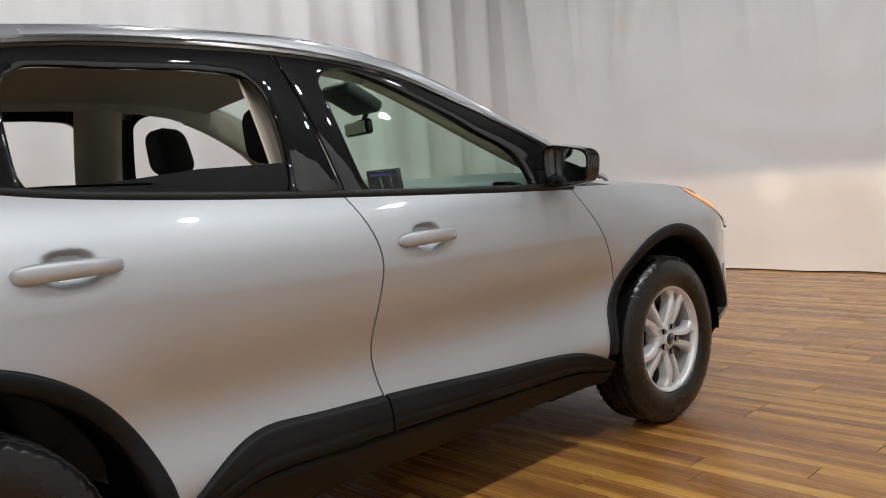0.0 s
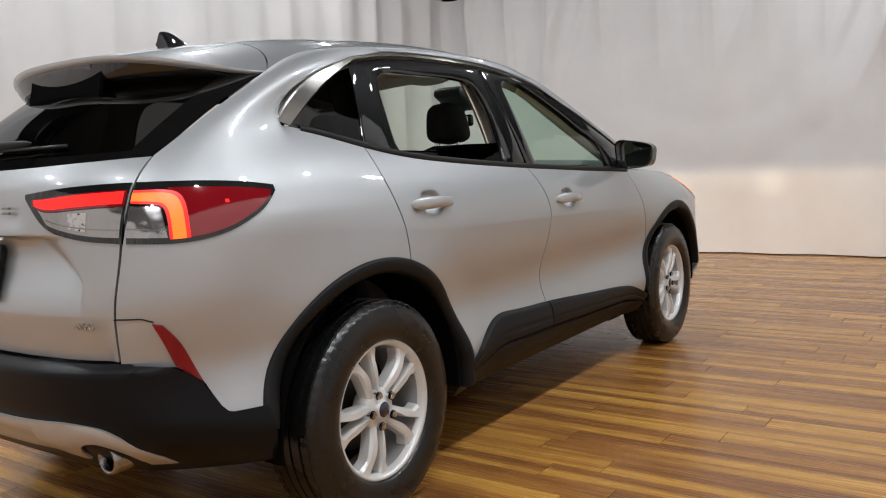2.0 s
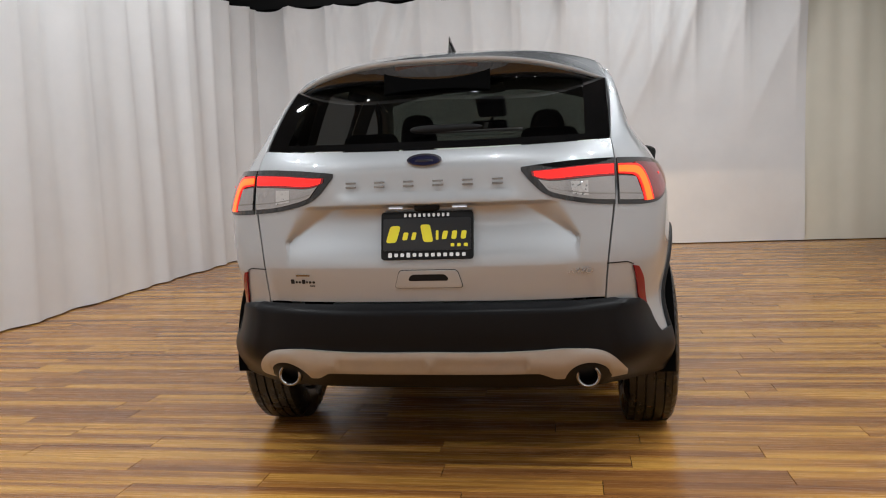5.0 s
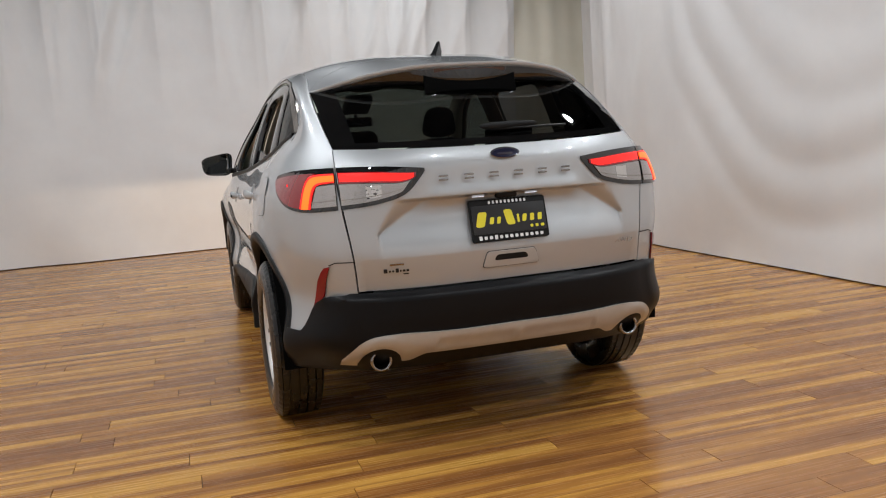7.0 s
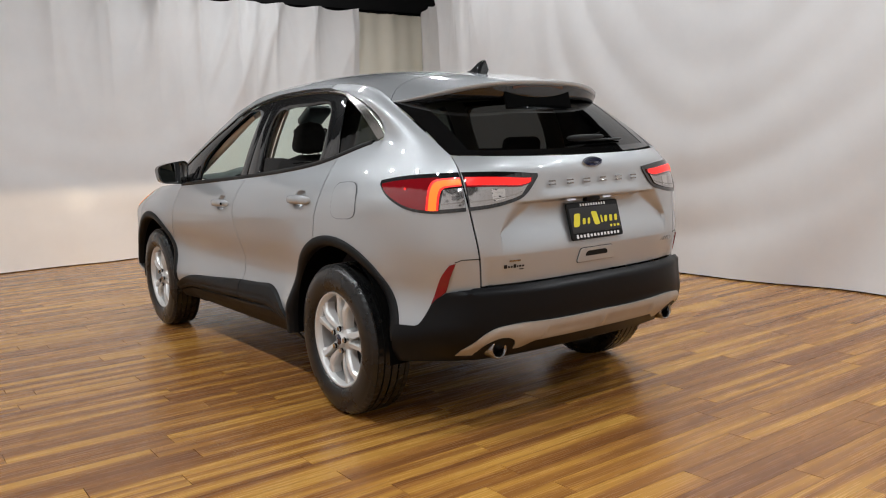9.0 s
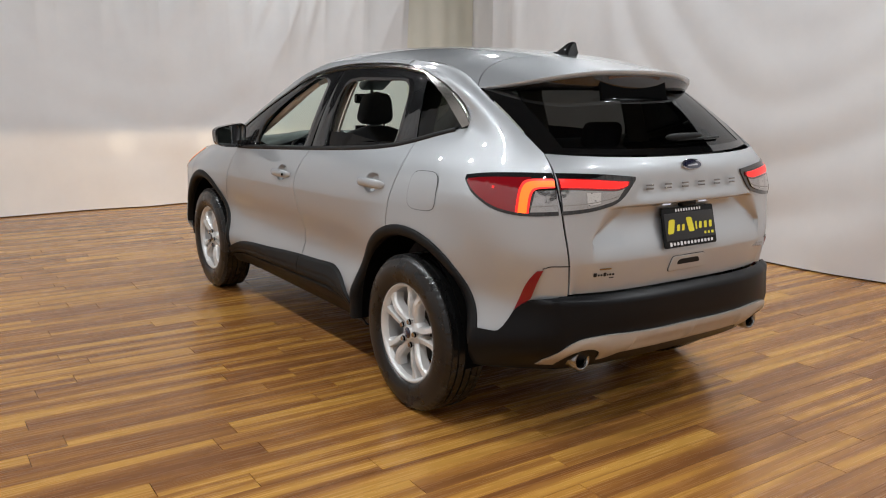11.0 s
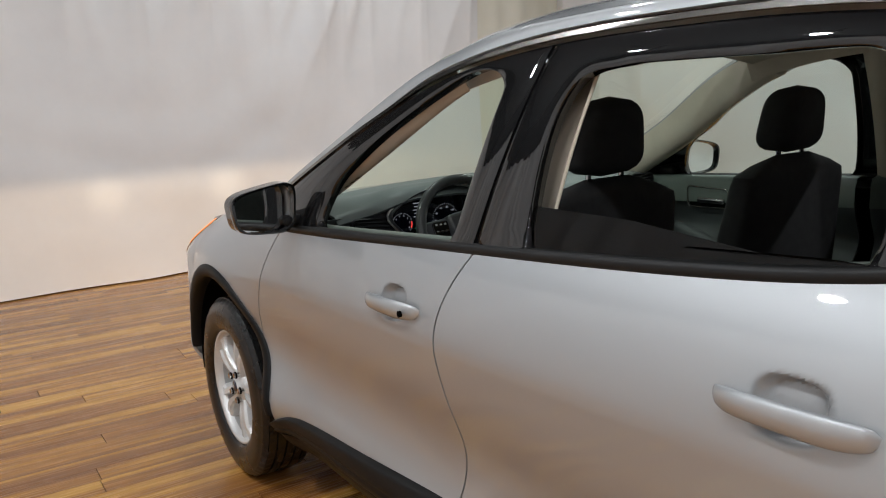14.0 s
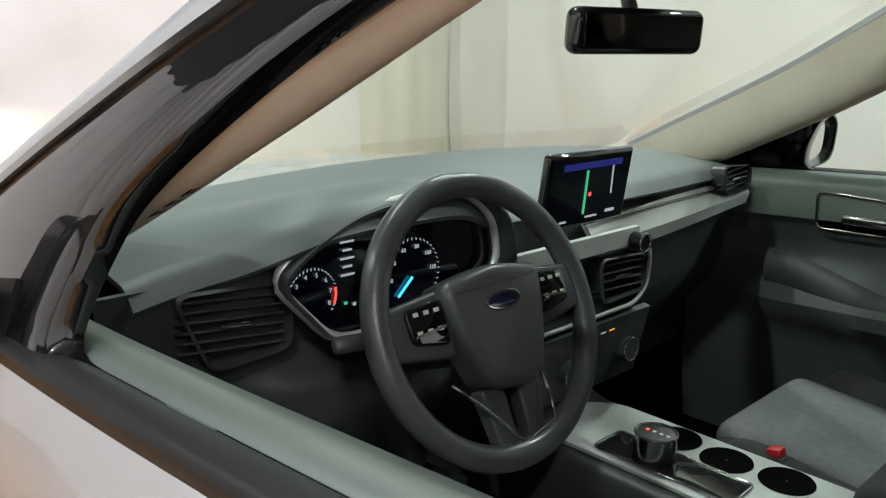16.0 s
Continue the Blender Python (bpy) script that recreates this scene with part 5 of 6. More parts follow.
# fuel flap on the driver's side: a flush lid with a dark joint
def fuel_flap():
    n, cx, cz = 48, -1.462, 1.008

    def edge(k, r):
        a = math.tau * k / n
        c, q = math.cos(a), math.sin(a)
        x = cx + 0.098 * r * math.copysign(abs(c) ** 0.55, c) + 0.016 * q * r
        z = cz + 0.080 * r * math.copysign(abs(q) ** 0.55, q) - 0.02 * c * 0.5 * r
        return x, z
    lid_v = lambda u, v: (lambda x, z: (x, side_y(x, z) + 0.0022, z))(*edge(v * n, u))
    lid = blob(8, n, lid_v, "fuel_flap", PAINT, car, 1, "rounded silver fuel filler flap")
    joint = lambda u, v: (lambda x, z: (x, side_y(x, z) + 0.0012, z))(*edge(v * n, lerp(1.0, 1.024, u)))
    blob(1, n, joint, "joint", SEAL, lid, 1)


fuel_flap()


def on_tail(outline, lift, name, mat, parent, label="", height=0.004, bevel=0.0015):
    """A raised plate on the tailgate from an outline in (y, z)."""
    cy, cz = np.mean(outline, axis=0)
    bm = extruded([(-(y - cy), z - cz) for y, z in outline], height, bevel)
    x = gate_x(cy, cz)
    tilt = math.degrees(math.atan2(gate_x(cy, cz + 0.02) - gate_x(cy, cz - 0.02), 0.04))
    turn = math.degrees(math.atan2(tail_x(cy + 0.02, cz) - tail_x(cy - 0.02, cz), 0.04))
    bm.transform(pose(x - lift, cy, cz, 0, tilt, -turn) @ pose(0, 0, 0, 90, 0, -90))
    return part(name, bm, mat, parent, label)


def oval(cy, cz, a, b, n=36):
    return [(cy + a * math.cos(math.tau * k / n), cz + b * math.sin(math.tau * k / n)) for k in range(n)]


badge = on_tail(oval(0, 1.137, 0.060, 0.0235), 0.001, "badge", CHROME, car, "blue oval badge with a chrome rim", 0.007)
on_tail(oval(0, 1.137, 0.053, 0.0185), 0.0075, "field", BADGE_BLUE, badge, "", 0.002)
on_tail(rounded([(-0.03, 1.133), (0.03, 1.133), (0.03, 1.141), (-0.03, 1.141)], 0.003, 3), 0.0090, "mark", CHROME, badge, "", 0.0012, 0.0004)
for k in range(6):
    y = lerp(0.255, -0.245, k / 5)
    for za in (1.0515, 1.0655):
        on_tail(rounded([(y - 0.018, za), (y + 0.018, za), (y + 0.018, za + 0.006), (y - 0.018, za + 0.006)], 0.002, 3), 0.010, "letter_bar", TRIM, car, "", 0.005, 0.001)
for k, (ya, yb, za, zb) in enumerate(((0.478, 0.424, 0.749, 0.756), (0.500, 0.486, 0.722, 0.738), (0.481, 0.473, 0.724, 0.732), (0.469, 0.461, 0.724, 0.732), (0.456, 0.444, 0.722, 0.738), (0.440, 0.434, 0.724, 0.732), (0.430, 0.420, 0.724, 0.732), (0.416, 0.406, 0.724, 0.732), (0.428, 0.407, 0.713, 0.717))):
    on_tail(rounded([(yb, za), (ya, za), (ya, zb), (yb, zb)], 0.003, 3), 0.001, "dealer_mark", TRIM if k == 0 else SEAL, car, "", 0.0015, 0.0004)

# plate in a black holder: rows of bars for its writing
YELLOW = material("yellow_print", (0.75, 0.66, 0.03), 0.45)
PLATE_WHITE = material("white_print", (0.72, 0.72, 0.72), 0.45)
PLATE_BLACK = material("plate_black", (0.016, 0.016, 0.017), 0.32)
plate = new("number_plate")
plate.parent = car
tagged(plate, "black dealer plate with yellow and white print in a holder")
PLATE = pose(-2.158, 0.0, 0.884, 90, 0, -90) @ pose(0, 0, 0, -14, 0, 0)
bm = extruded(rounded([(-0.158, -0.082), (0.158, -0.082), (0.158, 0.082), (-0.158, 0.082)], 0.012), 0.010, 0.003)
bm.transform(PLATE)
part("holder", bm, BLACK, plate)
bm = extruded(rounded([(-0.150, -0.052), (0.150, -0.052), (0.150, 0.058), (-0.150, 0.058)], 0.006), 0.002, 0.0006)
bm.transform(PLATE @ pose(0, 0, 0.0100))
part("plate", bm, PLATE_BLACK, plate)


def print_bar(x, y, w, h, mat, skew=0.0, lift=0.0124):
    bm = extruded(rounded([(x - w / 2 - skew, y - h / 2), (x + w / 2 - skew, y - h / 2), (x + w / 2 + skew, y + h / 2), (x - w / 2 + skew, y + h / 2)], min(w, h) * 0.3, 3), 0.0008)
    bm.transform(PLATE @ pose(0, 0, lift))
    part("print", bm, mat, plate)


for x, y, w, h, sk in ((-0.115, 0.004, 0.036, 0.058, 0.008), (-0.073, -0.003, 0.017, 0.026, 0.003), (-0.044, -0.003, 0.014, 0.026, 0.003), (0.000, 0.006, 0.034, 0.060, -0.006), (0.036, -0.001, 0.009, 0.032, 0.0), (0.062, -0.001, 0.017, 0.028, 0.003), (0.094, -0.001, 0.017, 0.028, 0.002), (0.126, -0.001, 0.017, 0.028, 0.002), (0.088, -0.035, 0.012, 0.011, 0.0), (0.110, -0.035, 0.012, 0.011, 0.0), (0.133, -0.035, 0.014, 0.011, 0.0)):
    print_bar(x, y, w, h, YELLOW, sk)
for k in range(10):
    print_bar(-0.074 + 0.0163 * k, 0.069, 0.0085, 0.012, PLATE_WHITE, 0, 0.0104)
for k in range(13):
    print_bar(-0.126 + 0.021 * k, -0.067, 0.0125, 0.0165 if k in (0, 3) else 0.0125, PLATE_WHITE, 0, 0.0104)

bm = bmesh.new()
box(bm, (0.05, 0.085, 0.030), pose(-2.135, 0, 0.982), 0.008)
part("reversing_camera", bm, BLACK, car)
for y in (-0.11, 0.11):
    bm = bmesh.new()
    box(bm, (0.016, 0.05, 0.006), pose(-2.128, y, 0.979), 0.002)
    part("plate_lamp", bm, WHITE_LAMP, car, "small lit plate lamp")

# grip recess low on the tailgate
def grip(w, h, z0):
    return rounded([(-w, z0 - h), (w, z0 - h), (w * 0.84, z0 + h), (-w * 0.84, z0 + h)], 0.014, 5)


on_tail(grip(0.1197, 0.0327, 0.737), 0.0004, "grip_gap", DARK, car, "", 0.001, 0.0)
g = on_tail(grip(0.118, 0.031, 0.737), 0.0015, "grip_surround", PAINT, car, "", 0.004, 0.0015)
on_tail(grip(0.100, 0.025, 0.738), 0.0035, "grip_frame", SKID, g, "", 0.002, 0.0008)
on_tail(grip(0.072, 0.0115, 0.742), 0.0055, "grip_slot", BLACK, g, "", 0.0006, 0.0)

# rear wiper on the glass
def wiper():
    w = new("rear_wiper")
    w.parent = car
    tagged(w, "black rear wiper resting on the glass")
    def hood(u, v):
        f = lerp(0.10, -0.30, u)
        c = pane(f, 0.155 + 0.012 * u)
        a = math.tau * v
        r = 0.0135 * (1 - abs(2 * u - 1) ** 4) ** 0.5 * lerp(1.0, 0.75, u) + 0.002
        return (c[0] - 0.016 - 0.6 * r * math.cos(a), c[1], c[2] + 0.012 + r * math.sin(a))
    blob(24, 12, hood, "arm", BLACK, w)
    v, f = tube([tuple(np.add(pane(lerp(0.02, -0.52, k / 10), 0.148), (-0.010, 0, 0.004))) for k in range(11)], 0.005)
    mesh_object("blade", v, f, SEAL, w)


wiper()

# fin on the roof
def fin(u, v):
    x = lerp(-1.29, -1.445, u)
    zr = roof_point(x, 0)[2]
    h = 0.058 * smooth((u - 0.05) / 0.72) ** 0.8 * (1 - smooth((u - 0.86) / 0.14) * 0.75) + 0.006
    a = math.pi * v
    w = 0.019 * (math.sin(math.pi * min(u * 0.9 + 0.08, 1)) ** 0.7)
    k = math.sin(a)
    return (x - 0.018 * k * u, w * math.cos(a) * (1 - 0.75 * k**0.8), zr - 0.002 + h * k)


blob(26, 16, fin, "antenna_fin", GLOSS, car, 1, "black shark-fin aerial on the roof")


# ---- car: inside ----
CAP = material("grey_door_cap", (0.112, 0.134, 0.116), 0.4)
DASH = material("dark_soft_dash", (0.09, 0.097, 0.10), 0.62)
varied(DASH, 12.0, (0.115, 0.127, 0.130), (0.138, 0.150, 0.153), (0.40, 0.52))
bumped(DASH, 700.0, 0.3, 0.0006)
CARD = material("dark_door_card", (0.066, 0.072, 0.072), 0.55)
bumped(CARD, 600.0, 0.3, 0.0006)
DECOR = material("grey_dash_trim", (0.34, 0.345, 0.33), 0.4)
varied(DECOR, 20.0, (0.46, 0.47, 0.45), (0.53, 0.54, 0.52), (0.35, 0.5))
BEIGE = material("beige_lining", (0.60, 0.53, 0.43), 0.85)
varied(BEIGE, 8.0, (0.57, 0.50, 0.405), (0.63, 0.56, 0.455))
bumped(BEIGE, 500.0, 0.3, 0.0008)
FABRIC = material("dark_seat_fabric", (0.030, 0.032, 0.036), 0.9)
varied(FABRIC, 30.0, (0.022, 0.022, 0.023), (0.034, 0.034, 0.034))
bumped(FABRIC, 380.0, 0.6, 0.0012)
INSERT = material("grey_seat_insert", (0.10, 0.105, 0.115), 0.92)
varied(INSERT, 60.0, (0.13, 0.132, 0.134), (0.17, 0.172, 0.174))
bumped(INSERT, 260.0, 0.7, 0.0016)
LEATHER = material("black_wheel_leather", (0.058, 0.060, 0.062), 0.30)
bumped(LEATHER, 500.0, 0.35, 0.0007)
SCREEN = material("screen_glass", (0.004, 0.005, 0.012), 0.06, Coat_Weight=1.0)
BLUE_GLOW = glowing("screen_blue", (0.05, 0.06, 0.55), 0.14)
GREEN_GLOW = glowing("screen_green", (0.08, 0.75, 0.35), 0.35)
RED_GLOW = glowing("dial_red", (1.0, 0.06, 0.05), 1.0)
CYAN_GLOW = glowing("needle_cyan", (0.05, 0.50, 0.9), 1.0)
PALE_GLOW = glowing("dial_white", (0.75, 0.8, 0.9), 0.26)
ORANGE_GLOW = glowing("switch_orange", (1.0, 0.3, 0.02), 0.8)


def cushion(name, mat, parent, size, m, bevel=0.05, label="", crown=0.0):
    """A padded block: bevelled box, swollen in the middle of its faces."""
    bm = bmesh.new()
    box(bm, size, None, bevel, 4)
    bmesh.ops.subdivide_edges(bm, edges=[e for e in bm.edges if e.calc_length() > 0.09], cuts=4, use_grid_fill=True)
    for v in bm.verts:
        fx, fy = 2 * v.co.x / size[0], 2 * v.co.y / size[1]
        v.co.z += crown * (1 - min(1, fx * fx)) * (1 - min(1, fy * fy)) * (1 if v.co.z > 0 else 0.3)
    bm.transform(m)
    return part(name, bm, mat, parent, label, 60)


def front_seat(y):
    seat = new("front_seat")
    seat.parent = car
    tagged(seat, "dark cloth front seat with a grey patterned insert")
    cushion("seat_cushion", FABRIC, seat, (0.60, 0.52, 0.19), pose(0.155, y, 0.560, 0, -6, 0), 0.07, crown=0.016)
    cushion("seat_insert", INSERT, seat, (0.54, 0.33, 0.07), pose(0.165, y, 0.640, 0, -6, 0), 0.034, crown=0.014)
    for q in (-1, 1):
        cushion("side_bolster", FABRIC, seat, (0.52, 0.10, 0.11), pose(0.13, y + 0.215 * q, 0.632, 12 * q, -6, 0), 0.045)
    # backrest: a shell that narrows to the top
    def back(u, v):
        t = u
        half = lerp(0.25, 0.225, smooth((t - 0.45) / 0.55)) * (1 - 0.75 * max(0, t - 0.93) / 0.07 * 0.5)
        a = math.tau * v
        c, q = math.cos(a), math.sin(a)
        thick_ = lerp(0.095, 0.055, t) * math.sqrt(max(0.02, 1 - max(0, (t - 0.88) / 0.12) ** 2))
        yy = half * math.copysign(abs(c) ** 0.5, c) * math.sqrt(max(0.05, 1 - max(0, (t - 0.90) / 0.10) ** 2 * 0.7))
        xx = thick_ * math.copysign(abs(q) ** 0.6, q)
        return (lerp(-0.08, -0.195, t) + xx, y + yy, lerp(0.52, 1.21, t))
    blob(26, 32, back, "backrest", FABRIC, seat)
    def head(u, v):
        t = u
        a = math.tau * v
        c, q = math.cos(a), math.sin(a)
        k = math.sqrt(max(0.0, 1 - abs(2 * t - 1) ** 4.5))
        return (-0.175 - 0.03 * t + 0.064 * k * math.copysign(abs(q) ** 0.75, q), y + lerp(0.116, 0.078, t) * k * math.copysign(abs(c) ** 0.5, c), lerp(1.212, 1.405, t))
    blob(18, 28, head, "headrest", FABRIC, seat)
    for q in (-1, 1):
        bm = bmesh.new()
        rod(bm, 0.007, 0.007, 0.09, pose(-0.188, y + 0.055 * q, 1.195), 10)
        part("headrest_post", bm, CHROME, seat)


def rear_bench():
    bench = new("rear_seat")
    bench.parent = car
    tagged(bench, "dark cloth rear bench seat")
    cushion("seat_cushion", FABRIC, bench, (0.50, 1.30, 0.20), pose(-0.80, 0, 0.55, 0, -4, 0), 0.07, crown=0.01)
    for y, w in ((0.40, 0.52), (-0.26, 0.78)):
        cushion("backrest", FABRIC, bench, (0.14, w, 0.60), pose(-1.11, y, 0.84, 0, -17, 0), 0.055)
    for y in (0.40, -0.40):
        cushion("headrest", FABRIC, bench, (0.085, 0.25, 0.14), pose(-1.235, y, 1.195, 0, -12, 0), 0.04)


for y in (0.37, -0.37):
    front_seat(y)
rear_bench()

# floor pan, headliner, linings
sheet("floor_pan", 10, 8, lambda u, v: (lerp(-2.02, 1.15, u), lerp(-0.78, 0.78, v) * (0.62 if u < 0.36 else 1), 0.33 + 0.22 * smooth((0.36 - u) * 12)), CARD, depth=0.02)
for s in SIDES:
    sheet("kick_panel", 8, 6, lambda u, v: (lerp(0.62, 0.90, u), 0.792, lerp(0.26, 0.80, v)), DARK, s, depth=0.01)
sheet("firewall", 4, 8, lambda u, v: (1.10 - 0.1 * u, lerp(-0.76, 0.76, v), lerp(0.33, 1.0, u)), DARK, depth=0.02)
sheet("headliner", 30, 24, lambda u, v: (lambda p: (p[0], p[1] * 0.965, p[2] - 0.035 - 0.015 * abs(2 * v - 1) ** 3))(roof_point(lerp(-1.55, 0.30 - 0.20 * abs(2 * v - 1) ** 2.2, u), 2 * v - 1)), BEIGE, depth=0.006, label="beige cloth headliner")
for s in SIDES:
    def a_lining(u, v):
        x = lerp(0.02, 0.99, u)
        r = rail(x)
        e = screen_edge(min(max((x - 0.13) / 0.89, 0), 1))
        za = r[2] - lerp(0.030, 0.105, smooth((x - 0.02) / 0.5))
        a = Vector((r[0] - 0.01, glass_y(r[0], za) - 0.032, za))
        m = Vector((r[0] - 0.02, r[1] - lerp(0.050, 0.085, smooth((x - 0.3) / 0.4)), r[2] - lerp(0.080, 0.158, smooth((x + 0.1) / 0.5))))
        b = Vector((e[0] - 0.010, e[1] - 0.010 - 0.020 * u, e[2] - 0.014))
        return tuple(a * (1 - v) ** 2 + m * 2 * v * (1 - v) + b * v * v)
    al = sheet("pillar_lining", 40, 8, a_lining, BEIGE, s, depth=0.004, label="beige windscreen pillar lining with a slotted vent")
    # vent slots: flat dark patches on the lining for the shade inside them
    for k in range(3 if s > 0 else 0):
        for j in range(2):
            def slot(u, v):
                x = lerp(0.485, 0.502, u) + 0.025 * k
                uu = (x - 0.02) / 0.97
                p = a_lining(uu, lerp(0.24, 0.34, v) + 0.14 * j)
                return (p[0] - 0.003, p[1] + 0.003, p[2] - 0.003)
            sheet("slot_shade", 3, 3, slot, DARK, s, parent=al, depth=0)

    def b_lining(u, v):
        z = lerp(1.08, 1.50, u)
        x = lerp(-0.325, -0.350, u) + lerp(0.09, -0.095, v)
        return (x, glass_y(x, z) - 0.040 - 0.045 * math.sin(math.pi * v) ** 0.7, z)
    sheet("centre_pillar_lining", 16, 8, b_lining, BEIGE, s, depth=0.006)

    def c_lining(u, v):
        z = lerp(1.15, 1.47, u)
        x = lerp(-1.16, -1.14, u) + lerp(0.03, -0.12, v)
        return (x, glass_y(x, min(z, 1.5)) - 0.055, z)
    sheet("rear_pillar_lining", 12, 6, c_lining, BEIGE, s, depth=0.006)

    def roof_lining(u, v):
        x = lerp(-1.5, 0.12, u)
        r = rail(x) if x > -1.3 else (x, edge_y(x) - 0.02, edge_z(x) - 0.03)
        return (x, lerp(r[1] - 0.052, edge_y(x) * 0.95, v), lerp(r[2] - 0.045, edge_z(x) - 0.028, v))
    sheet("roof_rail_lining", 40, 4, roof_lining, BEIGE, s, depth=0.004)

    def quarter_lining(u, v):
        x = lerp(-1.26, -1.95, u)
        z = lerp(max(0.55, over_wheel(x)), 1.16, v)
        return (x, min(side_y(x, z), 0.86) - 0.10 - 0.14 * smooth((-1.6 - x) * 3), z)
    sheet("cargo_lining", 14, 8, quarter_lining, CARD, s, depth=0.01)

    # door cards: cap, panel, armrest, pull, handle
    for door, xa, xb in ((DOORS[s][0], 0.80, -0.19), (DOORS[s][1], -0.24, -1.13)):
        def cap(u, v):
            x = lerp(xa, xb, u)
            prof = [(-0.034, -0.008), (-0.040, 0.004), (-0.062, 0.008), (-0.084, 0.002), (-0.094, -0.022), (-0.096, -0.09)]
            dy, dz = prof[round(v * 5)]
            return (x, belt_y(x) + dy, belt(x) + dz)
        sheet("door_cap", 30, 5, cap, CAP, s, parent=door, depth=0.003, angle=70)

        def card(u, v):
            x = lerp(xa, xb, u)
            z = lerp(belt(x) - 0.07, max(0.40, over_wheel(x)), v)
            dish = 0.035 * math.exp(-(((z - 0.90) / 0.07) ** 2))
            arm = 0.055 * math.exp(-(((z - 0.78) / 0.045) ** 2)) * smooth((xa - x) * 4)
            return (x, belt_y(x) - 0.090 + dish - arm + 0.03 * smooth((0.6 - z) * 4), z)
        sheet("door_card", 30, 26, card, CARD, s, parent=door, depth=0.008)
        hx = xa - 0.39
        loop = rounded([(-0.100, -0.034), (0.095, -0.040), (0.100, 0.040), (-0.100, 0.036)], 0.018, 5)
        v, f = tube([(hx + p, (belt_y(hx + p) - 0.100) * s, 0.993 + q) for p, q in loop], 0.0030, 6, True)
        bezel = mesh_object("handle_bezel", v, f, TRIM, door, "thin bright frame round the inner handle")
        # flat near-black face that stands for the shade in the handle's hollow
        v = [(hx + p, (belt_y(hx + p) - 0.091) * s, 0.993 + q) for p, q in loop]
        mesh_object("recess_shade", v, [tuple(range(len(loop)))], DARK, bezel, flip=s < 0)
        bm = bmesh.new()
        box(bm, (0.125, 0.016, 0.022), pose(hx - 0.022, (belt_y(hx) - 0.106) * s, 0.983), 0.007, 3)
        part("inner_handle", bm, CHROME, door, "chrome inner door handle")
        def rest(u, v):
            x = lerp(xa - 0.20, xb + 0.06, u)
            a = math.tau * v
            return (x, belt_y(x) - 0.104 - 0.010 * u + 0.026 * math.cos(a), lerp(0.850, 0.785, smooth(u * 2.2)) + 0.042 * math.sin(a))
        blob(20, 12, rest, "armrest", CARD, door, s)


# ---- dashboard ----
dash = new("dashboard")
dash.parent = car
tagged(dash, "dark grey dashboard with a raised screen")


def brow(y):
    """How far the top of the dash rises over the instruments."""
    return 0.052 * math.exp(-(((y - 0.37) / 0.19) ** 4))


def dash_top(u, v):
    y = lerp(0.700, -0.735, u)
    x = lerp(1.035 - 0.08 * (y / 0.74) ** 2, dash_edge(y), v)
    z = lerp(1.088, 1.078, v) + 0.030 * (1 - (y / 0.74) ** 2) * (1 - v) ** 0.7 + brow(y) * smooth((v - 0.30) / 0.55) - 0.018 * smooth((abs(y) - 0.60) / 0.14) + 0.012 * math.sin(math.pi * v) - 0.02 * smooth((v - 0.93) * 14)
    return (x, y, z)


def dash_edge(y):
    return 0.655 - 0.075 * math.exp(-(((y - 0.37) / 0.21) ** 4)) + 0.02 * smooth((-y - 0.3) * 2)


sheet("top_pad", 70, 24, dash_top, DASH, parent=dash, depth=0.01)


def fascia(u, v):
    """Front of the dash below the pad."""
    y = lerp(0.735, -0.735, u)
    z = lerp(1.062 + brow(y) * 0.92, 0.62, v)
    x = dash_edge(y) + 0.012 + 0.03 * smooth((1.06 - z) / 0.2) + 0.07 * math.exp(-(((y - 0.37) / 0.17) ** 4)) * smooth((z - 0.90) / 0.05) + 0.10 * smooth((0.86 - z) / 0.2) * (abs(y) > 0.16)
    return (x, y, z)


sheet("fascia", 80, 40, fascia, BLACKDASH := material("black_dash_plastic", (0.050, 0.052, 0.056), 0.42), parent=dash, depth=0.01)


def decor(u, v):
    y = lerp(-0.12, -0.72, u)
    z = lerp(1.040 + 0.016 * u, 0.972 + 0.028 * u, v) - 0.010 * smooth((v - 0.8) * 5)
    return (dash_edge(y) + 0.016 - 0.050 * v + 0.018 * smooth((v - 0.75) * 4), y, z)


sheet("trim_panel", 30, 8, decor, DECOR, parent=dash, depth=0.01, label="satin grey dash trim panel")
sheet("trim_slot", 20, 3, lambda u, v: (dash_edge(-0.3) + 0.002 + 0.018 * u, lerp(-0.14, -0.60, u), lerp(1.060, 1.034, v)), GLOSS, parent=dash, depth=0.004)
v, f = tube([(dash_edge(-0.3) - 0.006 + 0.02 * k / 10, lerp(-0.10, -0.70, k / 10), 1.031) for k in range(11)], 0.0035)
mesh_object("trim_line", v, f, TRIM, dash)

# instrument cluster: black glass in a bright rim under the brow
CL_X = 0.632
RIM = material("satin_rim", (0.76, 0.76, 0.74), 0.3, 0.3)
CLUSTER = [(0.549, 1.058), (0.500, 1.094), (0.436, 1.122), (0.344, 1.134), (0.225, 1.130), (0.165, 1.085), (0.150, 1.010), (0.280, 0.950), (0.462, 0.962)]
outline = rounded(CLUSTER, 0.03, 4)
cl = mesh_object("instrument_panel", [(CL_X + 0.02 * (z - 1.05), y, z) for y, z in outline], [tuple(range(len(outline)))], SCREEN, dash, "black glass instrument cluster with lit dials", flat=True)
v, f = tube([(CL_X - 0.012 - 0.05 * max(0, z - 1.05), y, z) for y, z in outline], 0.0072, closed=True)
mesh_object("rim_trim", v, f, RIM, dash, "bright rim round the instruments")
hood_v, hood_f = [], []
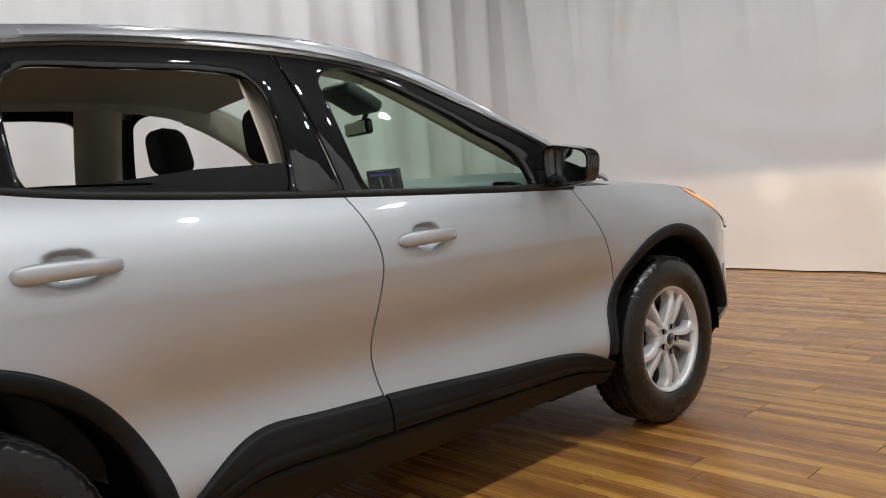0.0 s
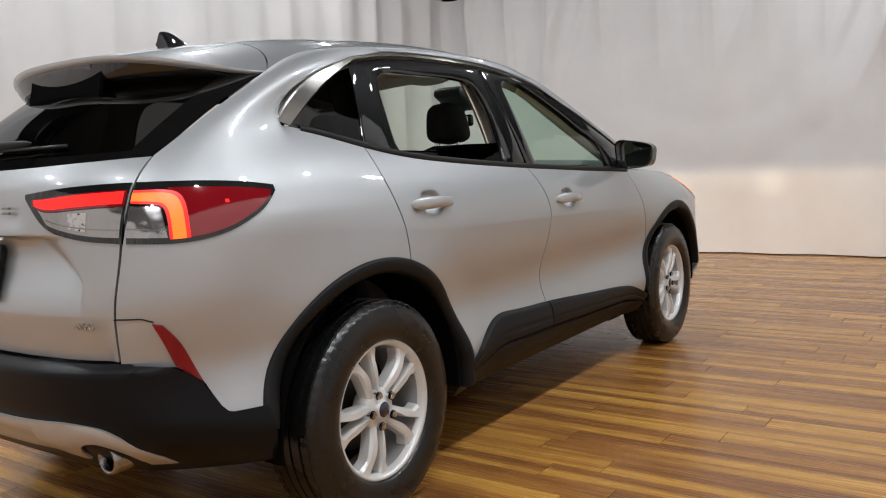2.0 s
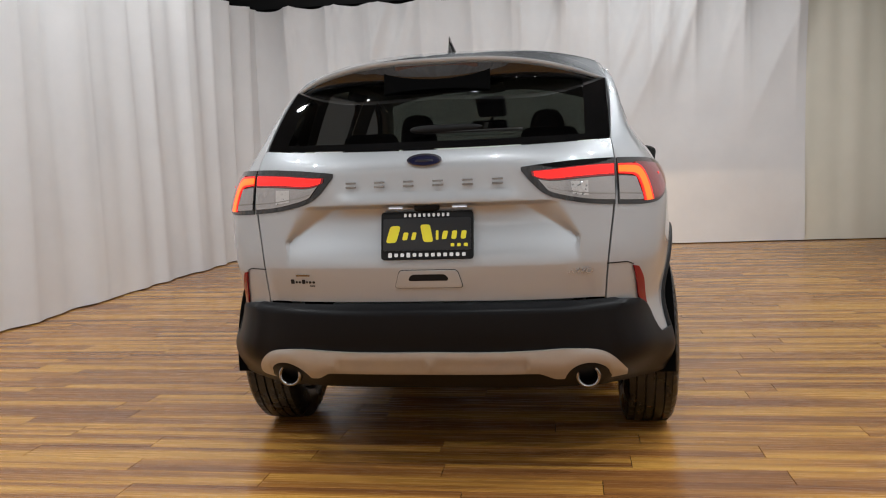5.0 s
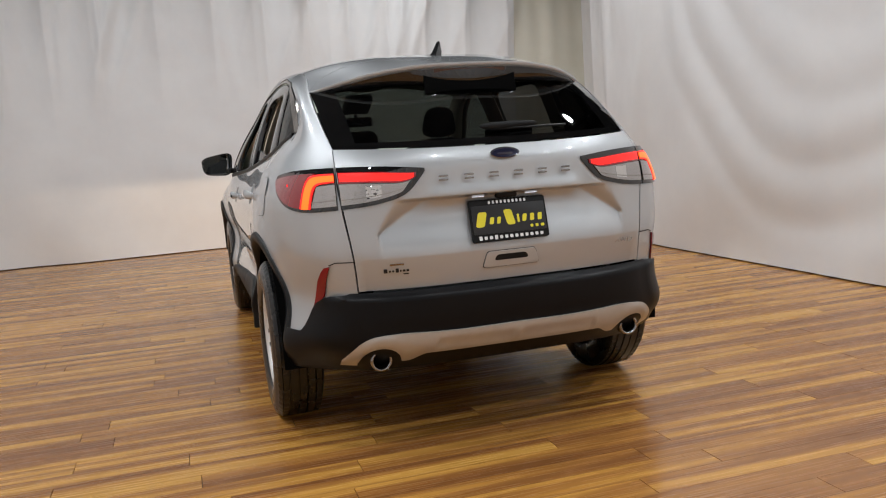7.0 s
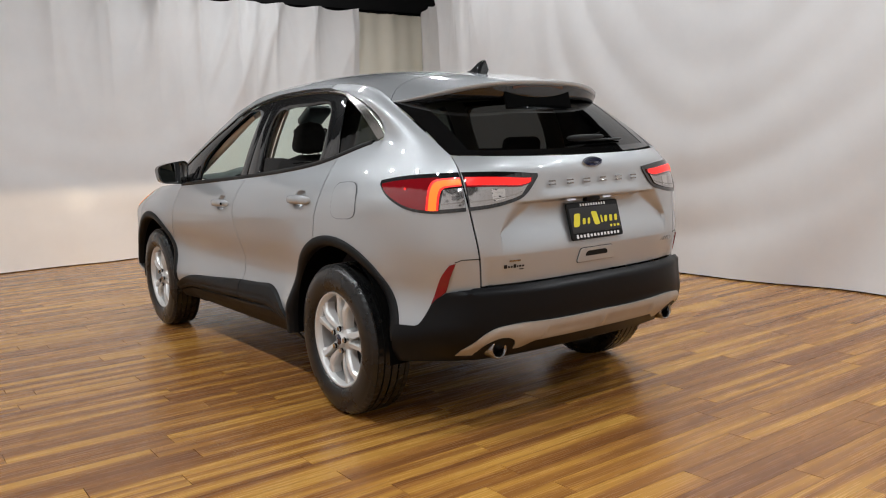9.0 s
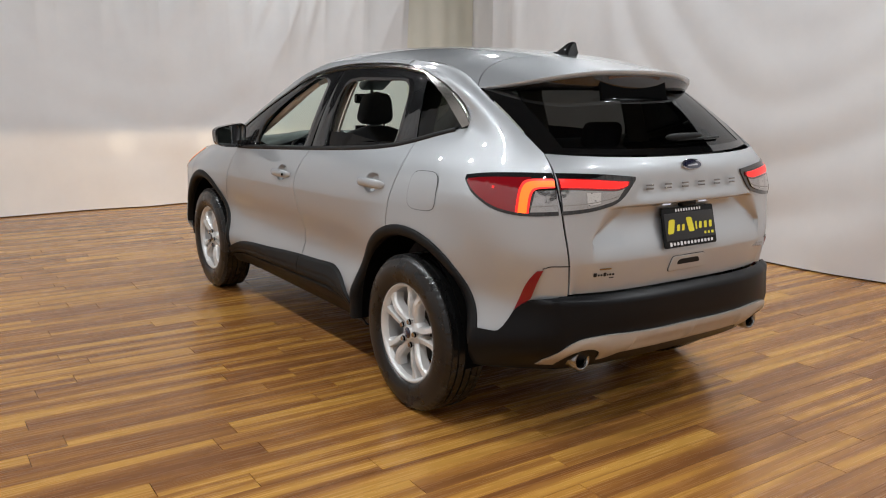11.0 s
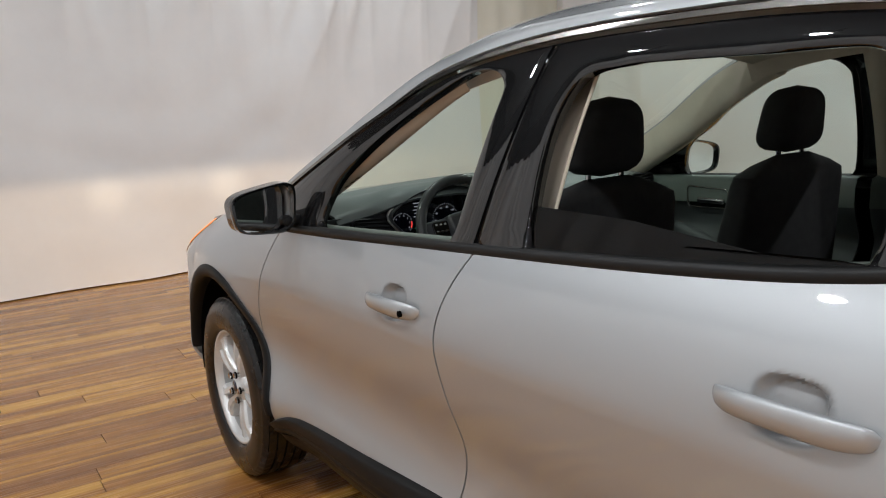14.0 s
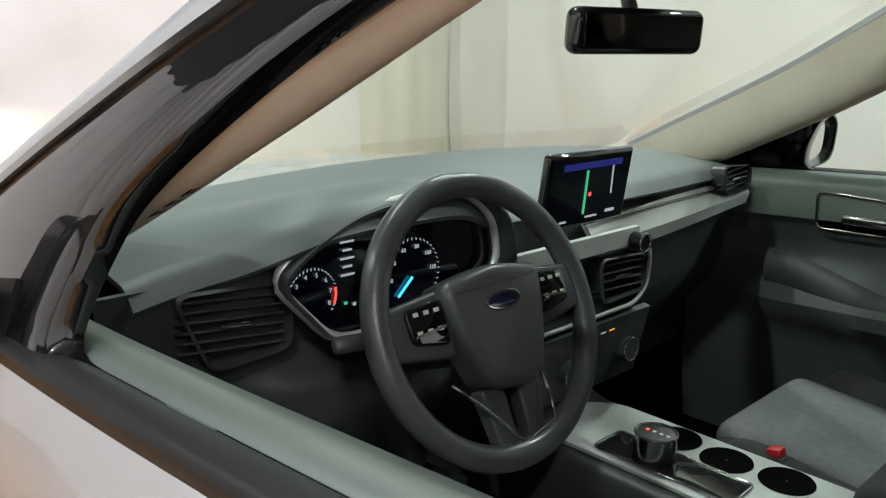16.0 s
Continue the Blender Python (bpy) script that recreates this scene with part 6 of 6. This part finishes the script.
for k, (y, z) in enumerate(outline):
    cy, cz = 0.37, 1.05
    hood_v += [(CL_X, y, z), (CL_X - 0.045, lerp(cy, y, 1.05), lerp(cz, z, 1.07))]
n = len(outline)
hood_f = [(2 * k, 2 * k + 1, 2 * ((k + 1) % n) + 1, 2 * ((k + 1) % n)) for k in range(n)]
thick(mesh_object("cluster_hood", hood_v, hood_f, BLACKDASH, dash), 0.004)


def dial_mark(y, z, w, h, turn, mat, lift=0.003):
    bm = bmesh.new()
    box(bm, (0.001, w, h))
    bm.transform(pose(CL_X - lift, y, z, turn, 0, 0))
    return part("dial_mark", bm, mat, cl)


def writing(name, text, height, m, mat, parent, depth=0.0004):
    """Raised characters in the built-in font as a mesh, centred on m."""
    curve = bpy.data.curves.new(name, "FONT")
    curve.body, curve.size, curve.extrude, curve.align_x, curve.align_y = text, height, depth, "CENTER", "CENTER"
    curve.resolution_u = 3
    temp = bpy.data.objects.new(name, curve)
    data = bpy.data.meshes.new_from_object(temp)
    bpy.data.objects.remove(temp)
    data.transform(m)
    data.materials.append(mat)
    ob = new(name, data)
    ob.parent = parent
    return ob


TO_DRIVER = pose(0, 0, 0, 90, 0, -90)
TACHO, SPEEDO, DIAL_Z = (0.484, 0.037), (0.317, 0.050), 1.022
for cy, r in (TACHO, SPEEDO):
    for k in range(25):
        a = radians(180 - 215 * k / 24)
        dial_mark(cy - r * math.cos(a), DIAL_Z + r * math.sin(a), 0.0009, 0.0036, math.degrees(a) - 90, PALE_GLOW)
for numbers, (cy, r), start, step in ((("3", "4", "5", "6", "7", "8"), TACHO, 140, 33), (("20", "40", "60", "80", "100", "120"), SPEEDO, 185, 36)):
    for k, text in enumerate(numbers):
        a = radians(start - step * k)
        writing("dial_number", text, 0.0085, pose(CL_X - 0.003, cy - 0.78 * r * math.cos(a), DIAL_Z + 0.78 * r * math.sin(a)) @ TO_DRIVER, PALE_GLOW, cl)
for k in range(5):
    a = radians(8 - 7 * k)
    dial_mark(TACHO[0] - 0.036 * math.cos(a), DIAL_Z + 0.036 * math.sin(a), 0.0030, 0.0046, 0, RED_GLOW, 0.004)
dial_mark(0.331, 1.006, 0.0045, 0.036, 47, CYAN_GLOW, 0.005)
for k in range(5):
    dial_mark(0.428, 1.086 - 0.011 * k, 0.022 - 0.007 * (k % 2), 0.0028, 0, PALE_GLOW)
for k in range(4):
    dial_mark(0.432 - 0.014 * k, 1.004 - 0.004 * k, 0.005, 0.004, 0, GREEN_GLOW if k == 0 else PALE_GLOW)

drive = writing("drive_badge", "AWD", 0.026, pose(tail_x(-0.51, 0.752) - 0.001, -0.51, 0.752, 0, 0, 4) @ TO_DRIVER @ Matrix.Diagonal((1.35, 1, 1, 1)), CHROME, car, 0.002)
tagged(drive, "chrome drive badge on the tailgate")

# centre screen standing up from the dash
screen = new("touch_screen")
screen.parent = car
tagged(screen, "upright touch screen showing a dark map")
SC = pose(0.582, -0.008, 1.114, 0, -8, 0)
bm = bmesh.new()
box(bm, (0.018, 0.214, 0.122), SC, 0.006, 3)
part("bezel", bm, GLOSS, screen)
bm = bmesh.new()
box(bm, (0.002, 0.200, 0.108), SC @ pose(-0.0095, 0, 0))
part("display", bm, SCREEN, screen)
for y, z, w, h, turn, mat in ((0, 0.040, 0.15, 0.010, 0, BLUE_GLOW), (0.012, -0.004, 0.005, 0.072, -3, GREEN_GLOW), (-0.055, 0.012, 0.003, 0.05, -6, PALE_GLOW), (0.0, -0.008, 0.006, 0.006, 0, RED_GLOW), (-0.012, -0.046, 0.030, 0.003, 0, PALE_GLOW), (-0.062, -0.042, 0.024, 0.005, 0, PALE_GLOW), (0.06, -0.048, 0.016, 0.003, 0, PALE_GLOW)):
    bm = bmesh.new()
    box(bm, (0.001, w, h), SC @ pose(-0.0112, y, z, turn, 0, 0))
    part("map_mark", bm, mat, screen)


def air_vent(cy, cz, w, h, x, slats, lean, cut=0.8):
    ventob = new("air_vent")
    ventob.parent = car
    tagged(ventob, "black slatted air vent with a bright tab")
    bm = bmesh.new()
    loop = rounded([(-w, -h * 0.9), (w * cut, -h), (w, h), (-w, h * 0.8)], 0.02, 4)
    outer = [bm.verts.new((x - 0.006, cy + a * 1.10, cz + b * 1.14)) for a, b in loop]
    mid = [bm.verts.new((x - 0.010, cy + a * 1.04, cz + b * 1.06)) for a, b in loop]
    inner = [bm.verts.new((x + 0.030, cy + a * 0.96, cz + b * 0.94)) for a, b in loop]
    for A, B in ((outer, mid), (mid, inner)):
        for k in range(len(loop)):
            bm.faces.new((A[k], A[(k + 1) % len(loop)], B[(k + 1) % len(loop)], B[k]))
    bm.faces.new(inner)
    bm.transform(pose(0, 0, 0))
    part("frame", bm, BLACKDASH, ventob)
    for k in range(slats):
        bm = bmesh.new()
        box(bm, (0.022, 2 * w * 0.92, 0.003), pose(x + 0.006, cy, cz + h * (0.78 - 1.56 * (k + 0.5) / slats), lean, 18, 0), 0.001, 1)
        part("slat", bm, BLACKDASH, ventob)
    bm = bmesh.new()
    box(bm, (0.008, 0.045, 0.006), pose(x - 0.006, cy, cz + h * 0.05, lean, 0, 0), 0.002)
    part("tab", bm, CHROME, ventob)


air_vent(0.588, 1.008, 0.072, 0.047, 0.640, 6, 6, 0.45)
air_vent(-0.632, 1.055, 0.058, 0.030, 0.648, 4, -4)
air_vent(0.070, 0.938, 0.052, 0.038, 0.602, 4, 0)
air_vent(-0.150, 0.936, 0.066, 0.038, 0.602, 4, 3)


def knob(name, m, r, d, mat, ring_mat, label):
    k = new(name)
    k.parent = car
    tagged(k, label)
    bm = bmesh.new()
    rod(bm, r, r * 0.92, d, m, 32)
    part("body", bm, mat, k)
    v, f = tube([tuple(m @ Vector((r * 0.93 * math.cos(math.tau * q / 32), r * 0.93 * math.sin(math.tau * q / 32), d / 2))) for q in range(32)], 0.0022, 6, True)
    mesh_object("ring", v, f, ring_mat, k)
    return k


FACE = pose(0, 0, 0, 0, -90, 0)
knob("volume_knob", pose(0.580, -0.168, 1.000) @ FACE, 0.017, 0.03, GLOSS, CHROME, "black volume knob with chrome ring")
sheet("audio_bar", 3, 16, lambda u, v: (0.590, lerp(0.14, -0.185, v), lerp(1.024, 0.992, u)), DECOR, parent=dash, depth=0.012)
outline = rounded([(0.155, 0.996), (-0.205, 1.004), (-0.235, 0.970), (-0.228, 0.905), (-0.190, 0.878), (0.150, 0.878)], 0.02, 4)
stack_v = [(0.596 if k == 0 else 0.660, y, z) for k in (0, 1) for y, z in outline]
stack_n = len(outline)
mesh_object("stack_surround", stack_v, [(k, (k + 1) % stack_n, stack_n + (k + 1) % stack_n, stack_n + k) for k in range(stack_n)], BLACKDASH, dash, "black surround of the centre vents", flat=True)
v, f = tube([(0.595, y, z) for y, z in outline], 0.004, 6, True)
mesh_object("stack_edge", v, f, DECOR, dash)
sheet("climate_panel", 6, 16, lambda u, v: (lerp(0.602, 0.63, u), lerp(0.09, -0.235, v), lerp(0.868, 0.735, u)), BLACKDASH, parent=dash, depth=0.014)
for y in (-0.012, -0.182):
    knob("climate_dial", pose(0.604, y, 0.792) @ FACE, 0.024, 0.03, BLACKDASH, CHROME, "black climate dial with chrome ring")
for k in range(4):
    bm = bmesh.new()
    box(bm, (0.003, 0.016, 0.006), pose(0.594, -0.045 - 0.026 * k, 0.845), 0.001)
    part("switch_light", bm, ORANGE_GLOW if k % 2 else PALE_GLOW, dash)
bm = bmesh.new()
rod(bm, 0.020, 0.018, 0.02, pose(0.70, 0.60, 0.865) @ FACE, 24)
part("light_switch", bm, BLACKDASH, dash)
for k in range(6):
    bm = bmesh.new()
    box(bm, (0.002, 0.006, 0.005), pose(0.683, 0.545 - 0.014 * (k % 2), 0.885 - 0.016 * (k // 2)))
    part("switch_mark", bm, PALE_GLOW, dash)

# ---- centre console ----
console = new("centre_console")
console.parent = car
tagged(console, "dark centre console with a rotary gear dial and cup holders")


def console_side(u, v):
    x = lerp(-0.22, 0.72, u)
    top_z = lerp(0.735, 0.712, smooth(u * 1.6)) + 0.05 * smooth((u - 0.86) * 7)
    prof = [(-0.125, 0.36), (-0.125, top_z - 0.05), (-0.118, top_z - 0.012), (-0.10, top_z), (0.10, top_z), (0.118, top_z - 0.012), (0.125, top_z - 0.05), (0.125, 0.36)]
    y, z = prof[round(v * 7)]
    return (x, y - 0.015, z)


sheet("body", 30, 7, console_side, BLACKDASH, parent=console, depth=0.008, angle=80)
bm = extruded(rounded([(0.12, -0.105), (0.55, -0.105), (0.60, -0.07), (0.60, 0.045), (0.56, 0.078), (0.12, 0.078)], 0.02, 4), 0.006, 0.002)
bm.transform(pose(0, 0, 0.7145))
part("top_plate", bm, DECOR, console, "satin grey console top")
bm = extruded(rounded([(0.26, -0.012), (0.49, -0.012), (0.49, 0.062), (0.26, 0.062)], 0.012, 4), 0.003, 0.001)
bm.transform(pose(0, 0, 0.7195))
part("dial_plate", bm, GLOSS, console)
v, f = tube([(p, q, 0.7225) for p, q in rounded([(0.26, -0.012), (0.49, -0.012), (0.49, 0.062), (0.26, 0.062)], 0.012, 4)], 0.0025, 6, True)
mesh_object("plate_trim", v, f, CHROME, console)
knob("gear_dial", pose(0.405, 0.020, 0.742), 0.034, 0.040, STEEL, CHROME, "rotary gear dial with a chrome ring")
for k in range(4):
    bm = bmesh.new()
    box(bm, (0.005, 0.004, 0.001), pose(0.42 - 0.012 * k, 0.020, 0.7628))
    part("gear_mark", bm, RED_GLOW if k == 0 else PALE_GLOW, console)
# cup holders: dark discs laid on the plate, their inner shade as colour
for x, y in ((0.415, -0.060), (0.325, -0.052), (0.235, -0.060)):
    v, f = lathe([(0.001, 0.0), (0.037, 0.0), (0.039, 0.0015), (0.040, 0.0)], 32, "Z")
    mesh_object("cup_holder_shade", [(x + a, y + b, 0.7212 + c) for a, b, c in v], f, DARK, console)
bm = bmesh.new()
box(bm, (0.34, 0.19, 0.10), pose(-0.06, -0.015, 0.775), 0.03, 4)
part("armrest", bm, FABRIC, console)
for y in (0.17, -0.17):
    buckle = new("belt_buckle")
    buckle.parent = car
    tagged(buckle, "black seat-belt buckle with a red button")
    bm = bmesh.new()
    box(bm, (0.030, 0.026, 0.10), pose(0.02 + (0.26 if y < 0 else 0), y * 0.92, 0.655, 0, 14, 0), 0.006)
    part("body", bm, BLACKDASH, buckle)
    bm = bmesh.new()
    box(bm, (0.024, 0.020, 0.014), pose(0.034 + (0.26 if y < 0 else 0), y * 0.92, 0.710, 0, 14, 0), 0.003)
    part("button", bm, material("red_button", (0.6, 0.02, 0.02), 0.4), buckle)

# ---- steering wheel ----
wheel_m = Matrix(((0, math.sin(radians(24)), -math.cos(radians(24)), 0.465), (-1, 0, 0, 0.330), (0, math.cos(radians(24)), math.sin(radians(24)), 1.003), (0, 0, 0, 1)))
steer = new("steering_wheel")
steer.parent = car
tagged(steer, "black leather steering wheel with a blue oval badge")


def steer_part(name, bm, mat, label=""):
    bm.transform(wheel_m)
    return part(name, bm, mat, steer, label, 40)


v, f = tube([(0.176 * math.cos(math.tau * k / 64), 0.172 * math.sin(math.tau * k / 64), 0.0) for k in range(64)], 0.0168, 16, True)
mesh_object("rim", [tuple(wheel_m @ Vector(p)) for p in v], f, LEATHER, steer)
pad = rounded([(-0.088, 0.052), (0.0, 0.066), (0.088, 0.052), (0.072, -0.02), (0.046, -0.082), (0.0, -0.092), (-0.046, -0.082), (-0.072, -0.02)], 0.02, 5)
bm = extruded(pad, 0.05, 0.016)
bmesh.ops.translate(bm, vec=(0, 0, -0.022), verts=bm.verts)
steer_part("airbag_pad", bm, LEATHER)
bm = extruded(oval(0, 0.018, 0.030, 0.0125), 0.004, 0.001)
bmesh.ops.translate(bm, vec=(0, 0, 0.028), verts=bm.verts)
steer_part("badge", bm, CHROME)
bm = extruded(oval(0, 0.018, 0.0265, 0.0098), 0.0015, 0.0004)
bmesh.ops.translate(bm, vec=(0, 0, 0.032), verts=bm.verts)
steer_part("badge_field", bm, BADGE_BLUE)
for q in (-1, 1):
    bm = extruded(rounded([(q * 0.070, 0.050), (q * 0.166, 0.040), (q * 0.168, -0.018), (q * 0.075, -0.034)][:: q], 0.012, 4), 0.024, 0.006)
    bmesh.ops.translate(bm, vec=(0, 0, -0.016), verts=bm.verts)
    steer_part("spoke", bm, BLACKDASH)
    bm = extruded(rounded([(q * 0.082, 0.040), (q * 0.140, 0.036), (q * 0.138, -0.006), (q * 0.084, -0.016)][:: q], 0.01, 4), 0.008, 0.003)
    bmesh.ops.translate(bm, vec=(0, 0, 0.006), verts=bm.verts)
    steer_part("switch_pad", bm, GLOSS)
    for i in range(3):
        for j in range(2):
            bm = bmesh.new()
            box(bm, (0.007, 0.005, 0.0015), pose(q * (0.095 + 0.016 * i), 0.028 - 0.022 * j, 0.0148))
            steer_part("switch_mark", bm, DECOR)
    bm = bmesh.new()
    box(bm, (0.048, 0.003, 0.003), pose(q * 0.111, 0.005, 0.0145, 0, 0, -5 * q))
    steer_part("switch_trim", bm, TRIM)
    bm = extruded(rounded([(q * 0.012, -0.085), (q * 0.052, -0.080), (q * 0.040, -0.160), (q * 0.010, -0.166)][:: q], 0.008, 4), 0.02, 0.005)
    bmesh.ops.translate(bm, vec=(0, 0, -0.018), verts=bm.verts)
    steer_part("lower_spoke", bm, BLACKDASH)
for points in (((-0.096, -0.062, 0.006), (-0.074, -0.084, 0.007), (-0.050, -0.108, 0.006), (-0.018, -0.144, 0.004), (-0.002, -0.160, 0.004)), ((0.052, -0.078, 0.006), (0.058, -0.115, 0.006), (0.058, -0.147, 0.004), (-0.002, -0.160, 0.004))):
    v, f = tube(points, 0.0026, 8)
    mesh_object("spoke_trim", [tuple(wheel_m @ Vector(p)) for p in v], f, CHROME, steer)
bm = bmesh.new()
rod(bm, 0.045, 0.055, 0.20, wheel_m @ pose(0, 0, -0.13), 24)
part("column", bm, BLACKDASH, steer)
for q in (-1, 1):
    bm = bmesh.new()
    box(bm, (0.13, 0.022, 0.020), wheel_m @ pose(q * 0.115, 0.012, -0.075, 0, 12 * q, 6 * q), 0.008, 3)
    part("stalk", bm, BLACKDASH, steer)

# ---- inside mirror and its housing ----
im = new("inside_mirror")
im.parent = car
tagged(im, "black inside mirror hung from the windscreen")
bm = bmesh.new()
box(bm, (0.034, 0.240, 0.064), pose(0.487, 0.018, 1.353, 0, -4, -15), 0.016, 5)
part("housing", bm, GLOSS, im)
bm = bmesh.new()
box(bm, (0.002, 0.210, 0.044), pose(0.4690, 0.0225, 1.3525, 0, -4, -15), 0.0)
part("mirror_glass", bm, DARK_MIRROR := material("dimmed_mirror", (0.45, 0.45, 0.44), 0.04, 1.0), im)
v, f = tube([(0.50, 0.01, 1.37), (0.52, 0.0, 1.41), (0.53, 0.0, 1.47)], 0.011)
mesh_object("stem", v, f, BLACKDASH, im)
cushion("sensor_cover", BLACKDASH, im, (0.20, 0.19, 0.06), pose(0.45, 0.0, 1.472, 0, 27, 0), 0.026)
sheet("overhead_console", 8, 8, lambda u, v: (lerp(0.22, -0.02, u), lerp(-0.11, 0.11, v), roof_mid(lerp(0.22, -0.02, u)) - 0.055 - 0.012 * math.sin(math.pi * v)), BEIGE, depth=0.01)


# ---- floor: laminate planks that run across the hall ----
PLANK_W, PLANK_L = 0.124, 1.22
floor = mesh_object("floor", [(BACK - 0.4, -5.2, -0.006), (FRONT + 0.5, -5.2, -0.006), (FRONT + 0.5, 4.4, -0.006), (BACK - 0.4, 4.4, -0.006)], [(0, 1, 2, 3)], DARK, flat=True)
tagged(floor, "glossy striped brown laminate plank floor", "floor", kind="structure")
chance = random.Random(4)
plank_meshes = {}


def plank_mesh(length):
    key = round(length, 2)
    if key not in plank_meshes:
        bm = bmesh.new()
        box(bm, (PLANK_W - 0.0005, key - 0.0016, 0.012))
        for v in bm.verts:
            if v.co.z > 0:
                v.co.x *= 1 - 0.0006 / PLANK_W
                v.co.y *= 1 - 0.0016 / key
        data = bpy.data.meshes.new("plank")
        bm.to_mesh(data)
        bm.free()
        data.materials.append(WOOD)
        plank_meshes[key] = data
    return plank_meshes[key]


far_v, far_f, near_count = [], [], 0
x = BACK - 0.3
while x < FRONT + 0.4:
    y = -5.1 - chance.random() * PLANK_L
    while y < 4.3:
        length = PLANK_L
        cx, cy = x + PLANK_W / 2, y + length / 2
        near = -3.2 < cx < 3.4 and -2.7 < cy < 2.7 and not (abs(cx) < 0.9 and abs(cy) < 0.4)
        if near and near_count < 300:
            near_count += 1
            ob = new("plank", plank_mesh(length))
            ob.location = (cx, cy, -0.006 + chance.uniform(-0.0002, 0.0002))
            ob.parent = floor
        else:
            b = len(far_v)
            w, l = PLANK_W / 2 - 0.0003, length / 2 - 0.0008
            far_v += [(cx + a * w, cy + c * l, 0.0) for a, c in ((-1, -1), (1, -1), (1, 1), (-1, 1))]
            far_f.append((b, b + 1, b + 2, b + 3))
        y += length
    x += PLANK_W
far = mesh_object("planks_beyond", far_v, far_f, WOOD, floor, flat=True)
tagged(far, kind="stuff")
